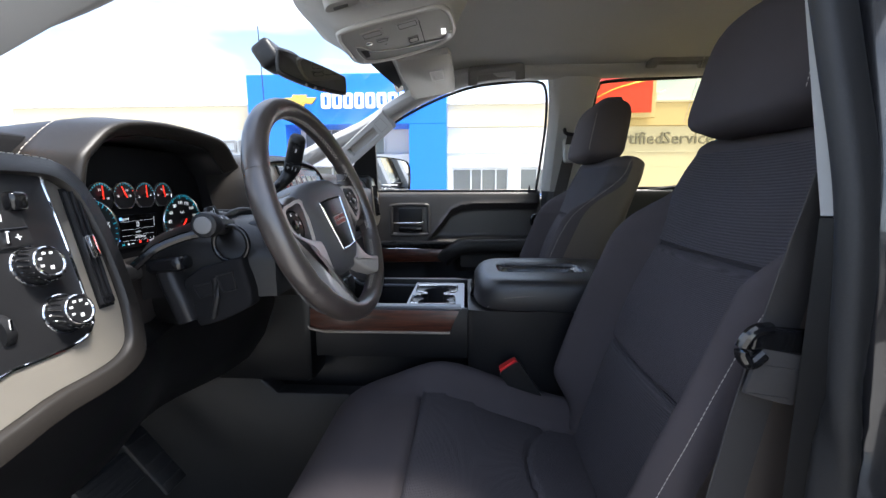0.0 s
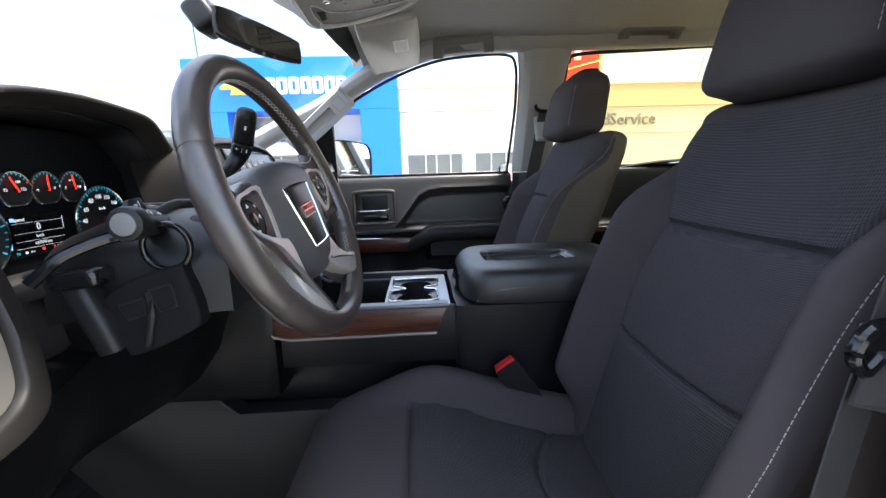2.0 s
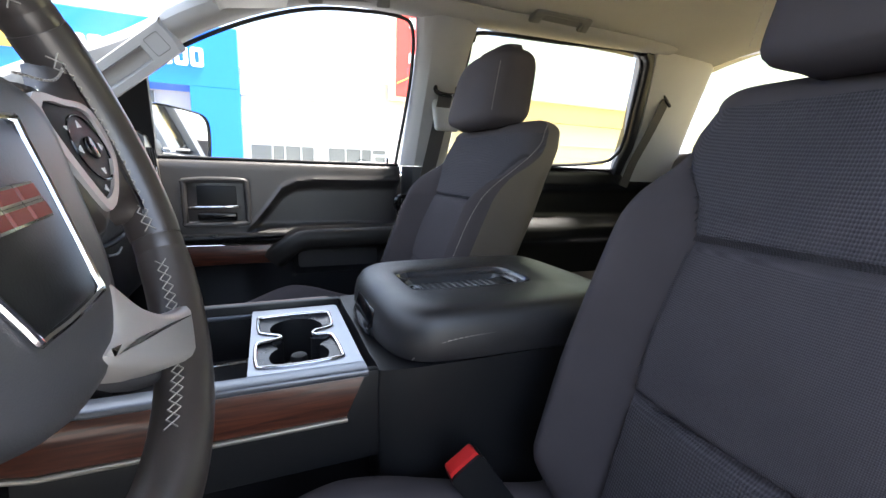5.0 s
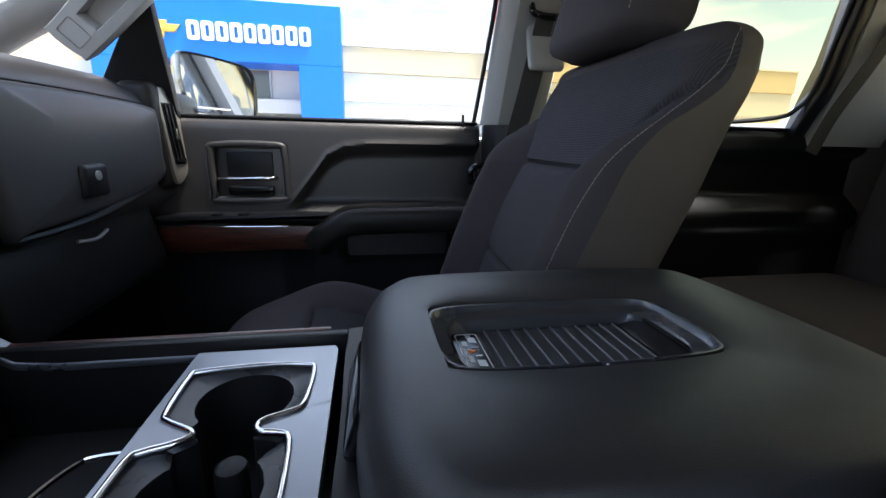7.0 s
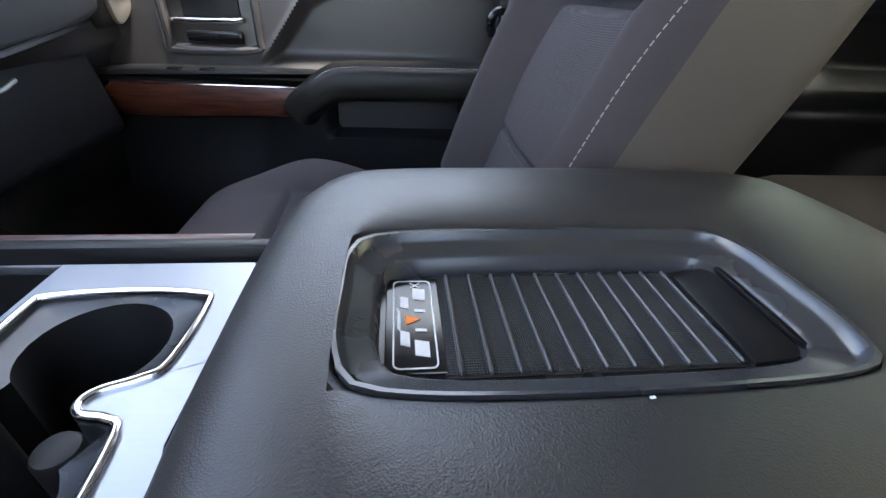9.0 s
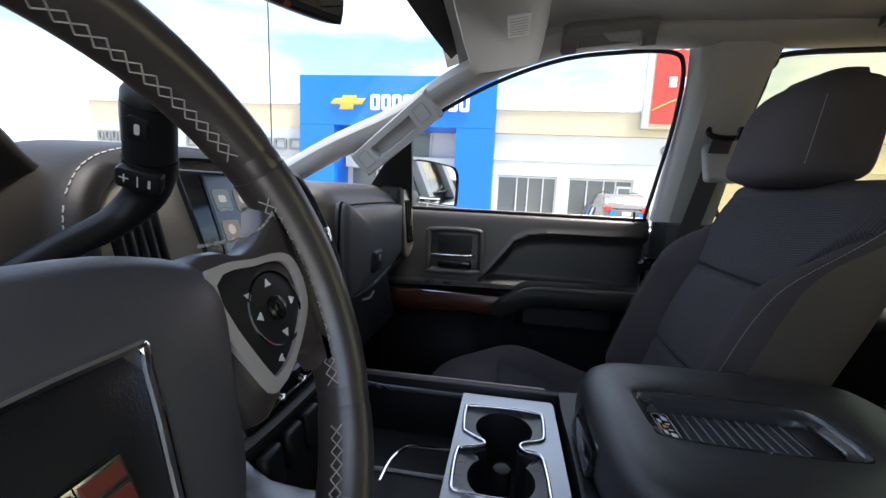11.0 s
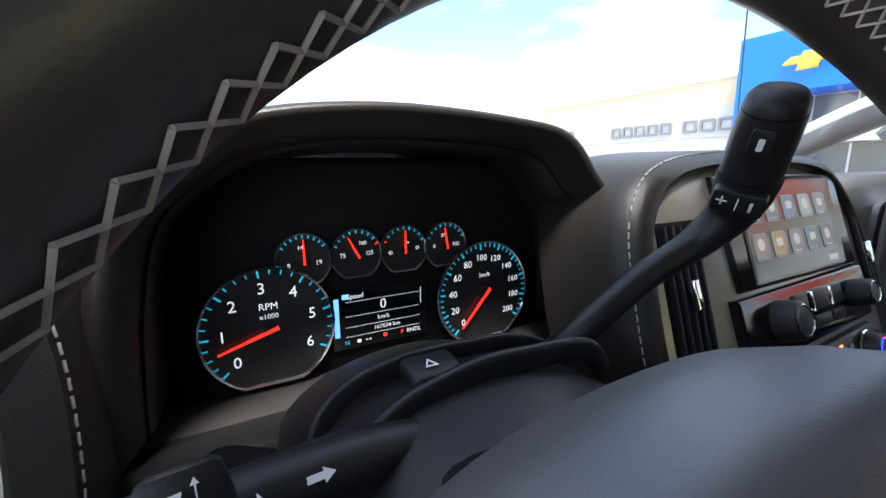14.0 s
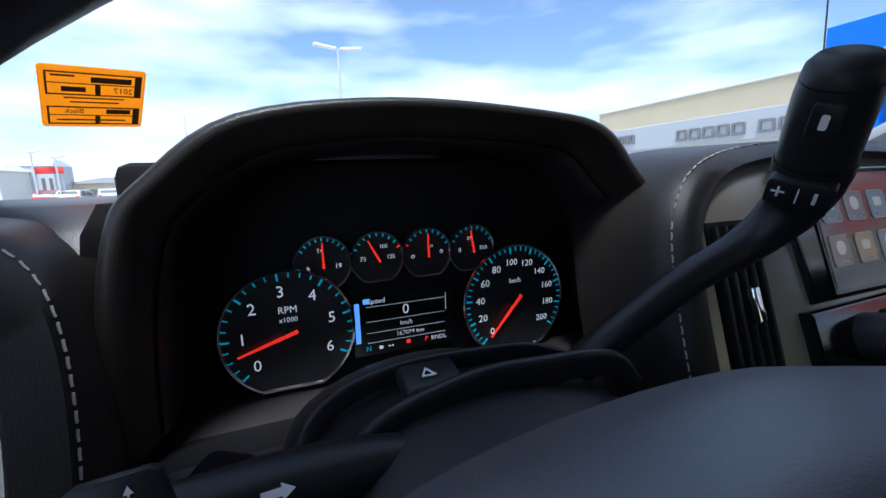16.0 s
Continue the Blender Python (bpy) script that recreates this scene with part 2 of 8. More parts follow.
def plate(bm, outline, m, lo, hi, bevel=0.0):
    """A flat outline [(u, v)] made solid between heights lo and hi of the pose m (u, v, height)."""
    e = min(bevel, (hi - lo) * 0.5)
    cu, cv = sum(p[0] for p in outline) / len(outline), sum(p[1] for p in outline) / len(outline)

    def ring(h, inset):
        out, k = [], len(outline)
        for i in range(k):
            (ax, ay), (bx, by), (px, py) = outline[i - 1], outline[(i + 1) % k], outline[i]
            tx, ty = bx - ax, by - ay
            q = math.hypot(tx, ty) or 1
            nx, ny = ty / q, -tx / q
            if area < 0:
                nx, ny = -nx, -ny
            out.append(m @ Vector((px - nx * inset, py - ny * inset, h)))
        return out

    area = sum(outline[i - 1][0] * outline[i][1] - outline[i][0] * outline[i - 1][1] for i in range(len(outline)))
    rings = [ring(lo, 0), ring(hi - e, 0)]
    if e:
        rings += [ring(hi - 0.3 * e, 0.3 * e), ring(hi, e)]
    loft(bm, rings)


def Plate(outline, m, lo, hi, bevel=0.0):
    bm = bmesh.new()
    plate(bm, outline, m, lo, hi, bevel)
    return bm


def frame_plate(bm, outer, inner, m, lo, hi):
    """A flat ring between two outlines of the same count."""
    a = [m @ Vector((u, v, lo)) for u, v in outer]
    b = [m @ Vector((u, v, hi)) for u, v in outer]
    c = [m @ Vector((u, v, hi)) for u, v in inner]
    d = [m @ Vector((u, v, lo)) for u, v in inner]
    rows = [[bm.verts.new(p) for p in r] for r in (a, b, c, d)]
    rows.append(rows[0])
    for p, q in zip(rows, rows[1:]):
        for i in range(len(p)):
            j = (i + 1) % len(p)
            bm.faces.new((p[i], p[j], q[j], q[i]))


def cyl(bm, c, axis, r, h, n=24, bevel=0.0, r2=None):
    """A cylinder from c along axis."""
    axis = Vector(axis).normalized()
    q = axis.to_track_quat("Z", "Y").to_matrix()
    r2 = r if r2 is None else r2
    rows = [(r, 0), (r2, h - bevel), (r2 - 0.3 * bevel, h - 0.3 * bevel), (r2 - bevel, h)] if bevel else [(r, 0), (r2, h)]
    loft(bm, [[Vector(c) + q @ Vector((k * math.cos(2 * math.pi * i / n), k * math.sin(2 * math.pi * i / n), z)) for i in range(n)] for k, z in rows])


def Cyl(c, axis, r, h, n=24, bevel=0.0, r2=None):
    bm = bmesh.new()
    cyl(bm, c, axis, r, h, n, bevel, r2)
    return bm


def resample(path, step):
    path = [Vector(p) for p in path]
    out, left = [path[0]], step
    for a, b in zip(path, path[1:]):
        d = (b - a).length
        at = 0.0
        while d - at >= left:
            at += left
            out.append(a + (b - a) * (at / d))
            left = step
        left -= d - at
    return out


def Stitches(path, step=0.006, length=0.0042, r=0.0006, up=(0, 0, 1), zig=0.0):
    """A row of short thread stitches along the path; zig: half width of a crossed lacing."""
    bm = bmesh.new()
    pts = resample(path, step)
    for i, (p, s, u) in enumerate(frames_along(pts, False, up)[:-1]):
        d = (pts[i + 1] - pts[i]).normalized() * length
        if zig:
            for w in (1, -1):
                sweep(bm, [p - s * zig * w, p + d + s * zig * w], circle(r, 4), up=tuple(u))
        else:
            sweep(bm, [p, p + d * 0.5 + u * r * 0.6, p + d], circle(r, 4), up=tuple(u))
    return bm


def Lacing(path, axis, step=0.009, wide=0.0032, r=0.00045):
    """Thread crossed over a seam: each stitch runs from one side of the path to the other along axis."""
    bm = bmesh.new()
    pts = resample(path, step)
    for a, b in zip(pts, pts[1:]):
        for w in (1, -1):
            sweep(bm, [a - axis * wide * w, (a + b) / 2, b + axis * wide * w], circle(r, 4), up=tuple(axis))
    return bm


def facing(origin, u, v):
    """A pose whose first axis runs along u, second along v, third out of both."""
    u = Vector(u).normalized()
    w = u.cross(Vector(v)).normalized()
    v = w.cross(u)
    m = Matrix((u, v, w)).transposed().to_4x4()
    m.translation = origin
    return m


def Words(text, m, size, depth=0.0004, align="CENTER"):
    """Raised lettering in the built-in font, as a bmesh, centred on the pose m."""
    cu = bpy.data.curves.new("words", "FONT")
    cu.body, cu.size, cu.extrude, cu.align_x, cu.align_y = text, size, depth, align, "CENTER"
    cu.resolution_u = 2
    ob = bpy.data.objects.new("words", cu)
    me = bpy.data.meshes.new_from_object(ob)
    bm = bmesh.new()
    bm.from_mesh(me)
    bm.transform(m)
    bpy.data.objects.remove(ob)
    bpy.data.curves.remove(cu)
    bpy.data.meshes.remove(me)
    return bm


def ease(a, b, x):
    t = min(1.0, max(0.0, (x - a) / (b - a)))
    return t * t * (3 - 2 * t)


def between(x, table):
    """Linear look-up in [(x, value)]."""
    for (a, p), (b, q) in zip(table, table[1:]):
        if x <= b:
            return p + (q - p) * max(0.0, (x - a) / (b - a))
    return table[-1][1]


MID = 1.055  # the truck's middle line


# ---- the setting: ground, cab shell ----
ASPHALT = material("asphalt", (0.34, 0.325, 0.30), 0.92, bump=0.6, bump_scale=60, vary=0.3, vary_scale=0.6, spec=0.3)
bm = bmesh.new()
bmesh.ops.create_grid(bm, x_segments=8, y_segments=8, size=900)
lone("ground", bm, ASPHALT, "grey asphalt car lot reaching to the horizon", "ground", kind="structure")


def flip(y):
    return 2 * MID - y


# cab floor, tunnel and carpet
bm = bmesh.new()
prof = [(-1.05, 1.02), (-0.82, 0.72), (-0.62, 0.66), (0.45, 0.66), (0.62, 0.70), (1.60, 0.70), (1.60, 0.64), (-1.12, 0.60), (-1.12, 1.02)]
loft(bm, [[Vector((x, y, z)) for x, z in prof] for y in (0.22, 1.89)])
lone("floor", bm, CARPET, "black carpeted cab floor", "floor", kind="structure", angle=20)
lone("firewall", Box((-1.10, MID, 1.05), (0.05, 1.67, 0.85), 0.01), DARK, "dark firewall behind the dashboard", "wall", kind="structure")
# lower outer body, black paint, and the wheels' line left plain
for side, y in (("wall_left", 0.13), ("wall_right", flip(0.13))):
    x0 = 0.46 if side == "wall_left" else -1.1
    bm = bmesh.new()
    rbox(bm, ((x0 + 1.66) / 2, y, 0.98), (1.66 - x0, 0.09, 0.86), 0.03, 3)
    lone(side, bm, PAINT, "black painted truck body side below the windows", "wall", kind="structure")
lone("sill", Box((-0.33, 0.17, 0.60), (1.55, 0.16, 0.10), 0.02, 3), PAINT, "black painted door sill under the open door", "sill", kind="structure")
lone("wall_back", Box((1.68, MID, 1.10), (0.05, 1.80, 0.86), 0.02), SEAT_BACK, "dark lower back wall of the cab", "wall", kind="structure")
lone("underbody", Box((0.28, MID, 0.31), (2.6, 1.4, 0.62), 0.03), RUBBER, "dark underbody of the truck on the ground", "underbody", kind="structure")

# roof: outer skin and headliner
def roof_z(x, y, drop):
    s = (y - MID) / 0.70
    return 1.905 - drop - 0.045 * s * s * s * s - 0.015 * s * s - 0.045 * max(0.0, (0.12 - x) / 0.26) ** 2 - 0.035 * max(0, (x - 1.1) / 0.5) ** 2


def roof_sheet(drop, half, x0, x1):
    bm = bmesh.new()
    nx, ny = 30, 30
    rows = [[Vector((x0 + (x1 - x0) * i / nx, MID + half * (2 * j / ny - 1), 0)) for j in range(ny + 1)] for i in range(nx + 1)]
    for r in rows:
        for p in r:
            p.z = roof_z(p.x, p.y, drop)
    loft(bm, rows, closed=False, caps=False)
    top = [v for v in bm.verts]
    out = bmesh.ops.extrude_face_region(bm, geom=list(bm.faces))
    for v in out["geom"]:
        if isinstance(v, bmesh.types.BMVert):
            v.co.z += 0.018
    return bm


lone("ceiling", roof_sheet(0.0, 0.66, -0.14, 1.58), LINER, "pale grey cloth headliner", "ceiling", kind="structure")
lone("roof", roof_sheet(-0.035, 0.70, -0.18, 1.68), PAINT, "black painted truck roof", "roof", kind="structure")


# pillars and rails round the windows, each side
def window_line(x, z, side):
    """A point of the side windows' leaning plane."""
    y = 1.87 - (z - 1.43) * 0.45
    return Vector((x, y if side > 0 else flip(y), z))


FRONT_TOP = [(-0.66, 1.485), (-0.48, 1.572), (-0.275, 1.655), (-0.13, 1.735), (0.0, 1.79), (0.123, 1.825), (0.24, 1.838), (0.36, 1.84)]
for side, nm in ((1, "right"), (-1, "left")):
    cabin = thing("pillar_trim", window_line(0.49, 1.45, side), "grey plastic window pillar trim of the cab", "pillar trim", "pillar trims", "structure")
    # front roof pillar running up into the roof rail
    path = smooth_line([window_line(x - 0.015, z + 0.032, side) + Vector((0, -0.02 * side, 0)) for x, z in FRONT_TOP] + [window_line(0.6, 1.875, side) + Vector((0, -0.02 * side, 0)), window_line(1.0, 1.88, side) + Vector((0, -0.02 * side, 0)), window_line(1.35, 1.89, side) + Vector((0, -0.02 * side, 0))], 6)
    if side < 0:
        path = smooth_line([(-0.66, 0.292, 1.470), (-0.53, 0.350, 1.538), (-0.43, 0.396, 1.586), (-0.347, 0.420, 1.624), (-0.234, 0.427, 1.668), (-0.12, 0.420, 1.728), (0.02, 0.408, 1.800), (0.18, 0.396, 1.840), (0.36, 0.390, 1.860), (0.6, 0.405, 1.875), (1.0, 0.408, 1.880), (1.35, 0.412, 1.890)], 6)
    oval = [((0.050 if side > 0 else 0.030) * math.cos(a), (0.034 if side > 0 else 0.028) * math.sin(a)) for a in [2 * math.pi * i / 14 for i in range(14)]]
    part("roof_rail", Sweep(path, oval), GREY, cabin)
    seal = smooth_line([window_line(x, z, side) for x, z in FRONT_TOP[2:]] + [window_line(0.40, 1.81, side), window_line(0.412, 1.70, side), window_line(0.409, 1.58, side), window_line(0.401, 1.43, side)], 6)
    part("window_seal", Sweep(seal, circle(0.0055, 8)), RUBBER, cabin, "black rubber window seal")
    # pillar between the doors
    rings = []
    for z in (0.66, 1.0, 1.30, 1.43):
        y = 1.83 if side > 0 else flip(1.83)
        fw = 0.045 if side < 0 else 0.0
        rings.append([Vector((x, y - side * d, z)) for x, d in ((0.42 + fw, 0.0), (0.435 - fw, 0.05 + fw), (0.47 - fw, 0.075 + 0.5 * fw), (0.56, 0.075 + 0.5 * fw), (0.60, 0.05), (0.61, 0.0), (0.60, -0.06), (0.43 - fw, -0.06))])
    part("lower_pillar", Loft(rings), PLASTIC, cabin, "black lower pillar cover")
    rings = []
    for z in (1.432, 1.50, 1.60, 1.70, 1.78, 1.86):
        p = window_line(0, z, side)
        y = p.y - side * 0.004
        fl = 0.02 * ease(1.74, 1.86, z)
        deep, fw = (max(0.03, 0.095 - 0.20 * (z - 1.43)), 0.042) if side < 0 else (0.0, 0.0)
        rings.append([Vector((x, y - side * d, z)) for x, d in ((0.42 - fl + fw, 0.0), (0.432 - fl - fw, 0.035 + deep), (0.450 - fw, 0.052 + deep), (0.54, 0.052 + deep), (0.568 + fl, 0.035 + deep), (0.58 + fl, 0.0), (0.565, -0.05), (0.43 - fw, -0.05))])
    part("upper_pillar", Loft(rings), GREY, cabin, "pale grey upper pillar cover")
    # rear window surround and back pillar
    rear = [(0.588, 1.77), (0.594, 1.815), (0.63, 1.838), (0.92, 1.848), (1.20, 1.858), (1.27, 1.835), (1.30, 1.75), (1.352, 1.56), (1.335, 1.50), (1.28, 1.475), (1.05, 1.455), (0.60, 1.445)]
    part("window_seal", Sweep(smooth_line([window_line(x, z, side) for x, z in rear], 5, True), circle(0.0065, 8), closed=True), RUBBER, cabin, "black rubber rear window seal")
    rings = []
    for z, a, b in ((1.40, 1.40, 1.66), (1.52, 1.375, 1.64), (1.62, 1.36, 1.62), (1.75, 1.32, 1.60), (1.87, 1.28, 1.58)):
        p = window_line(0, z, side)
        rings.append([Vector((x, p.y - side * d, z)) for x, d in ((a, 0.0), (a + 0.02, 0.03), (b - 0.03, 0.06), (b, 0.05), (b, -0.05), (a, -0.05))])
    band = smooth_line([window_line(x, z, side) - Vector((0, side * 0.012, 0)) for x, z in ((1.262, 1.862), (1.300, 1.830), (1.325, 1.75), (1.352, 1.65), (1.376, 1.56), (1.372, 1.49), (1.372, 1.43))], 5)
    part("window_frame", Sweep(band, flat_outline(0.042, 0.030, 0.008, 3), up=(0, 1, 0)), PLASTIC, cabin, "black rear door window frame")
    part("back_pillar", Loft(rings), GREY, cabin, "pale grey back pillar cover")

# windscreen, back glass and side glass
def pane(name, pts, label, mat=GLASS):
    bm = bmesh.new()
    bm.faces.new([bm.verts.new(p) for p in pts])
    n = bm.faces[0].normal if bm.faces.ensure_lookup_table() is None else None
    bm.normal_update()
    n = bm.faces[0].normal.copy()
    out = bmesh.ops.extrude_face_region(bm, geom=list(bm.faces))
    for v in out["geom"]:
        if isinstance(v, bmesh.types.BMVert):
            v.co += n * 0.004
    ob = lone(name, bm, mat, label, "window", kind="structure", smooth=False)
    ob.visible_shadow = False
    return ob


TINT = glass_material("privacy_glass", (0.84, 0.77, 0.57))
SCREEN_A, SCREEN_B = Vector((-0.80, 0, 1.435)), Vector((-0.165, 0, 1.862))
bm = bmesh.new()
rows = []
for i in range(7):
    t = i / 6
    p = SCREEN_A.lerp(SCREEN_B, t)
    half = 0.80 - 0.17 * t
    rows.append([Vector((p.x + 0.10 * (1 - t * 0.6) * (s * s), MID + half * s, p.z)) for s in [2 * j / 12 - 1 for j in range(13)]])
loft(bm, rows, closed=False, caps=False)
ws = lone("window_1", bm, GLASS, "clear laminated windscreen", "window", kind="structure")
ws.visible_shadow = False
bm = bmesh.new()
band_rows = []
for t in (0.93, 1.0):
    p = SCREEN_A.lerp(SCREEN_B, t)
    band_rows.append([Vector((p.x + 0.10 * (1 - t * 0.6) * (s * s) + 0.004, MID + (0.80 - 0.17 * t) * s, p.z - 0.006)) for s in [2 * j / 12 - 1 for j in range(13)]])
loft(bm, band_rows, closed=False, caps=False)
part("dark_band", bm, DARK, ws, "dark band along the top of the windscreen")
pane("window_2", [window_line(x, z, 1) for x, z in [(-0.30, 1.40)] + FRONT_TOP[2:] + [(0.40, 1.81), (0.40, 1.40)]], "clear front side window, closed")
pane("window_3", [window_line(x, z, 1) for x, z in ((0.585, 1.44), (0.595, 1.83), (1.22, 1.86), (1.35, 1.56), (1.30, 1.46))], "lightly tinted rear side window", TINT)
pane("window_4", [window_line(x, z, -1) for x, z in ((0.585, 1.44), (0.595, 1.83), (1.22, 1.86), (1.35, 1.56), (1.30, 1.46))], "lightly tinted rear side window", TINT)
pane("window_5", [Vector((1.66, 0.36, 1.53)), Vector((1.66, flip(0.36), 1.53)), Vector((1.60, flip(0.45), 1.86)), Vector((1.60, 0.45, 1.86))], "lightly tinted back window", TINT)


# ---- dealership across the lot ----
STUCCO = material("beige_stucco", (0.62, 0.53, 0.36), 0.9, bump=0.4, bump_scale=25, vary=0.08, vary_scale=0.8)
CREAM = material("white_stucco", (0.66, 0.645, 0.60), 0.9, bump=0.3, bump_scale=25, vary=0.06, vary_scale=0.8)
BAND = material("grey_metal_band", (0.50, 0.52, 0.53), 0.6, vary=0.05, vary_scale=0.5)
BLUE = material("blue_sign_panel", (0.006, 0.17, 0.78), 0.35, vary=0.04, vary_scale=0.4)
REDSIGN = material("red_sign_panel", (0.75, 0.06, 0.04), 0.4, vary=0.05, vary_scale=0.5)
GOLD = material("gold_sign_shape", (0.80, 0.52, 0.10), 0.3, metal=0.4, vary=0.15, vary_scale=2)
SIGNWHITE = material("white_sign_shape", (0.85, 0.85, 0.85), 0.4, vary=0.03)
SIGNGREY = material("grey_sign_letters", (0.24, 0.24, 0.24), 0.45, metal=0.3, vary=0.06)
SHOPGLASS = material("shop_window_glass", (0.15, 0.155, 0.145), 0.06, vary=0.25, vary_scale=0.7, rough_vary=0.02)
ALU = material("white_window_frame", (0.62, 0.62, 0.60), 0.45, vary=0.05)

Y0 = 24.0
shop = thing("dealership_building", (-3, Y0 + 4, 0), "long low beige and white car dealership with shop windows", "building")


def slab(name, x0, x1, z0, z1, y0, y1, mat, parent, label="", r=0.02):
    return part(name, Box(((x0 + x1) / 2, (y0 + y1) / 2, (z0 + z1) / 2), (x1 - x0, y1 - y0, z1 - z0), r, 1), mat, parent, label)


slab("left_wall", -26.4, -11.9, 0, 4.55, Y0 + 0.1, Y0 + 9, CREAM, shop)
slab("left_parapet", -26.4, -11.9, 4.55, 5.90, Y0, Y0 + 9, STUCCO, shop, "beige parapet")
slab("left_cap", -26.45, -11.9, 5.90, 6.02, Y0 - 0.06, Y0 + 9.1, CREAM, shop, "pale coping")
slab("sign_band", -26.4, -11.95, 3.05, 4.55, Y0 - 0.10, Y0 + 0.1, BAND, shop, "grey metal sign band")
slab("right_wall", -1.0, 26, 2.42, 4.62, Y0 + 0.1, Y0 + 9, CREAM, shop)
slab("right_parapet", -1.0, 26, 4.62, 5.82, Y0, Y0 + 9, STUCCO, shop, "beige parapet")
slab("right_cap", -1.0, 26, 5.82, 5.94, Y0 - 0.06, Y0 + 9.1, CREAM, shop, "pale coping")
slab("reveal_line", -1.0, 26, 3.22, 3.27, Y0 + 0.06, Y0 + 0.1, BAND, shop, "grey reveal line")
for x0, x1 in ((-1.0, -0.72), (2.45, 3.08), (6.35, 8.2), (8.9, 26)):
    slab("pier", x0, x1, 0, 2.42, Y0 + 0.1, Y0 + 9, CREAM, shop)
slab("back_wall", -1.0, 10, 0, 2.42, Y0 + 3.0, Y0 + 3.2, CREAM, shop)
for x0, x1, cuts in ((-0.72, 2.45, (0.35, 0.95, 1.75)), (3.08, 6.35, (4.05, 4.9, 5.5)), (8.2, 8.9, ())):
    win = part("shop_window", Box(((x0 + x1) / 2, Y0 + 0.26, 1.24), (x1 - x0, 0.03, 2.30), 0), SHOPGLASS, shop, "dark reflecting shop window")
    bm = bmesh.new()
    for x in (x0 + 0.04, *cuts, x1 - 0.04):
        rbox(bm, (x, Y0 + 0.22, 1.21), (0.07, 0.07, 2.40), 0.005, 1)
    for z in (0.06, 2.36):
        rbox(bm, ((x0 + x1) / 2, Y0 + 0.21, z), (x1 - x0, 0.07, 0.09), 0.005, 1)
    part("window_frame", bm, ALU, win, "white aluminium frame")
door = part("entrance_door", Box((5.95, Y0 + 0.20, 1.05), (0.76, 0.05, 2.08), 0.01), ALU, shop, "white framed glass entrance door")
part("door_glass", Box((5.95, Y0 + 0.168, 1.10), (0.56, 0.012, 1.75), 0), SHOPGLASS, door)

tower = thing("sign_tower", (-6.5, Y0, 0), "tall bright blue entrance portal with a sign across it", "sign tower")
slab("header", -11.95, -1.0, 4.75, 7.40, Y0 - 0.6, Y0 + 1.6, BLUE, tower)
slab("leg", -11.95, -9.9, 0, 4.75, Y0 - 0.6, Y0 + 1.6, BLUE, tower)
slab("leg", -3.05, -1.0, 0, 4.75, Y0 - 0.6, Y0 + 1.6, BLUE, tower)
entry = thing("entrance_front", (-6.5, Y0 + 2, 0), "glazed entrance front under the portal", "shop front")
slab("wall", -11.9, -1.0, 0, 5.2, Y0 + 1.7, Y0 + 2.0, CREAM, entry)
slab("canopy", -9.8, -3.1, 2.55, 3.25, Y0 + 0.9, Y0 + 1.7, CREAM, entry, "white canopy band")
for x0 in (-9.6, -8.0, -6.4):
    g = slab("glazing", x0, x0 + 1.55, 3.35, 4.70, Y0 + 1.62, Y0 + 1.69, SHOPGLASS, entry, "grey upper glazing", 0)
    part("glazing_bar", Box((x0 + 1.575, Y0 + 1.6, 4.0), (0.06, 0.08, 1.4), 0), ALU, g)
for x0 in (-9.6, -8.0, -6.4, -4.8):
    g = slab("glazing", x0, x0 + 1.5, 0.1, 2.5, Y0 + 1.62, Y0 + 1.69, SHOPGLASS, entry, "dark lower glazing", 0)
    part("glazing_bar", Box((x0 + 1.55, Y0 + 1.6, 1.25), (0.08, 0.08, 2.5), 0), ALU, g)

# signs: brand marks stay plain shapes
sign = thing("brand_sign", (-6.3, Y0 - 0.62, 6.1), "gold and white brand sign shapes on the blue portal", "sign")
cross = [(-1.15, -0.02), (-0.82, 0.27), (-0.40, 0.27), (-0.33, 0.44), (0.55, 0.44), (0.50, 0.27), (1.15, 0.27), (0.85, -0.10), (0.38, -0.10), (0.30, -0.40), (-0.55, -0.40), (-0.48, -0.10), (-1.05, -0.10)]
part("gold_mark", Plate([(x * 0.90, z * 0.9) for x, z in cross], facing((-9.08, Y0 - 0.60, 5.93), (1, 0, 0), (0, 0, 1)), 0, 0.10, 0.04), GOLD, sign, "gold bow shape")


def block_row(root, x0, x1, y, z, h, n, stroke, mat):
    """Plain open blocks, one for each letter of a brand mark."""
    step = (x1 - x0) / n
    for i in range(n):
        w = step * 0.84
        bm = bmesh.new()
        frame_plate(bm, flat_outline(w, h, stroke * 0.7), flat_outline(w - 2 * stroke, h - 2 * stroke, stroke * 0.3), facing((x0 + step * (i + 0.5), y, z), (1, 0, 0), (0, 0, 1)), -0.05, 0.05)
        part("sign_block", bm, mat, root, "plain open block shape", smooth=False)


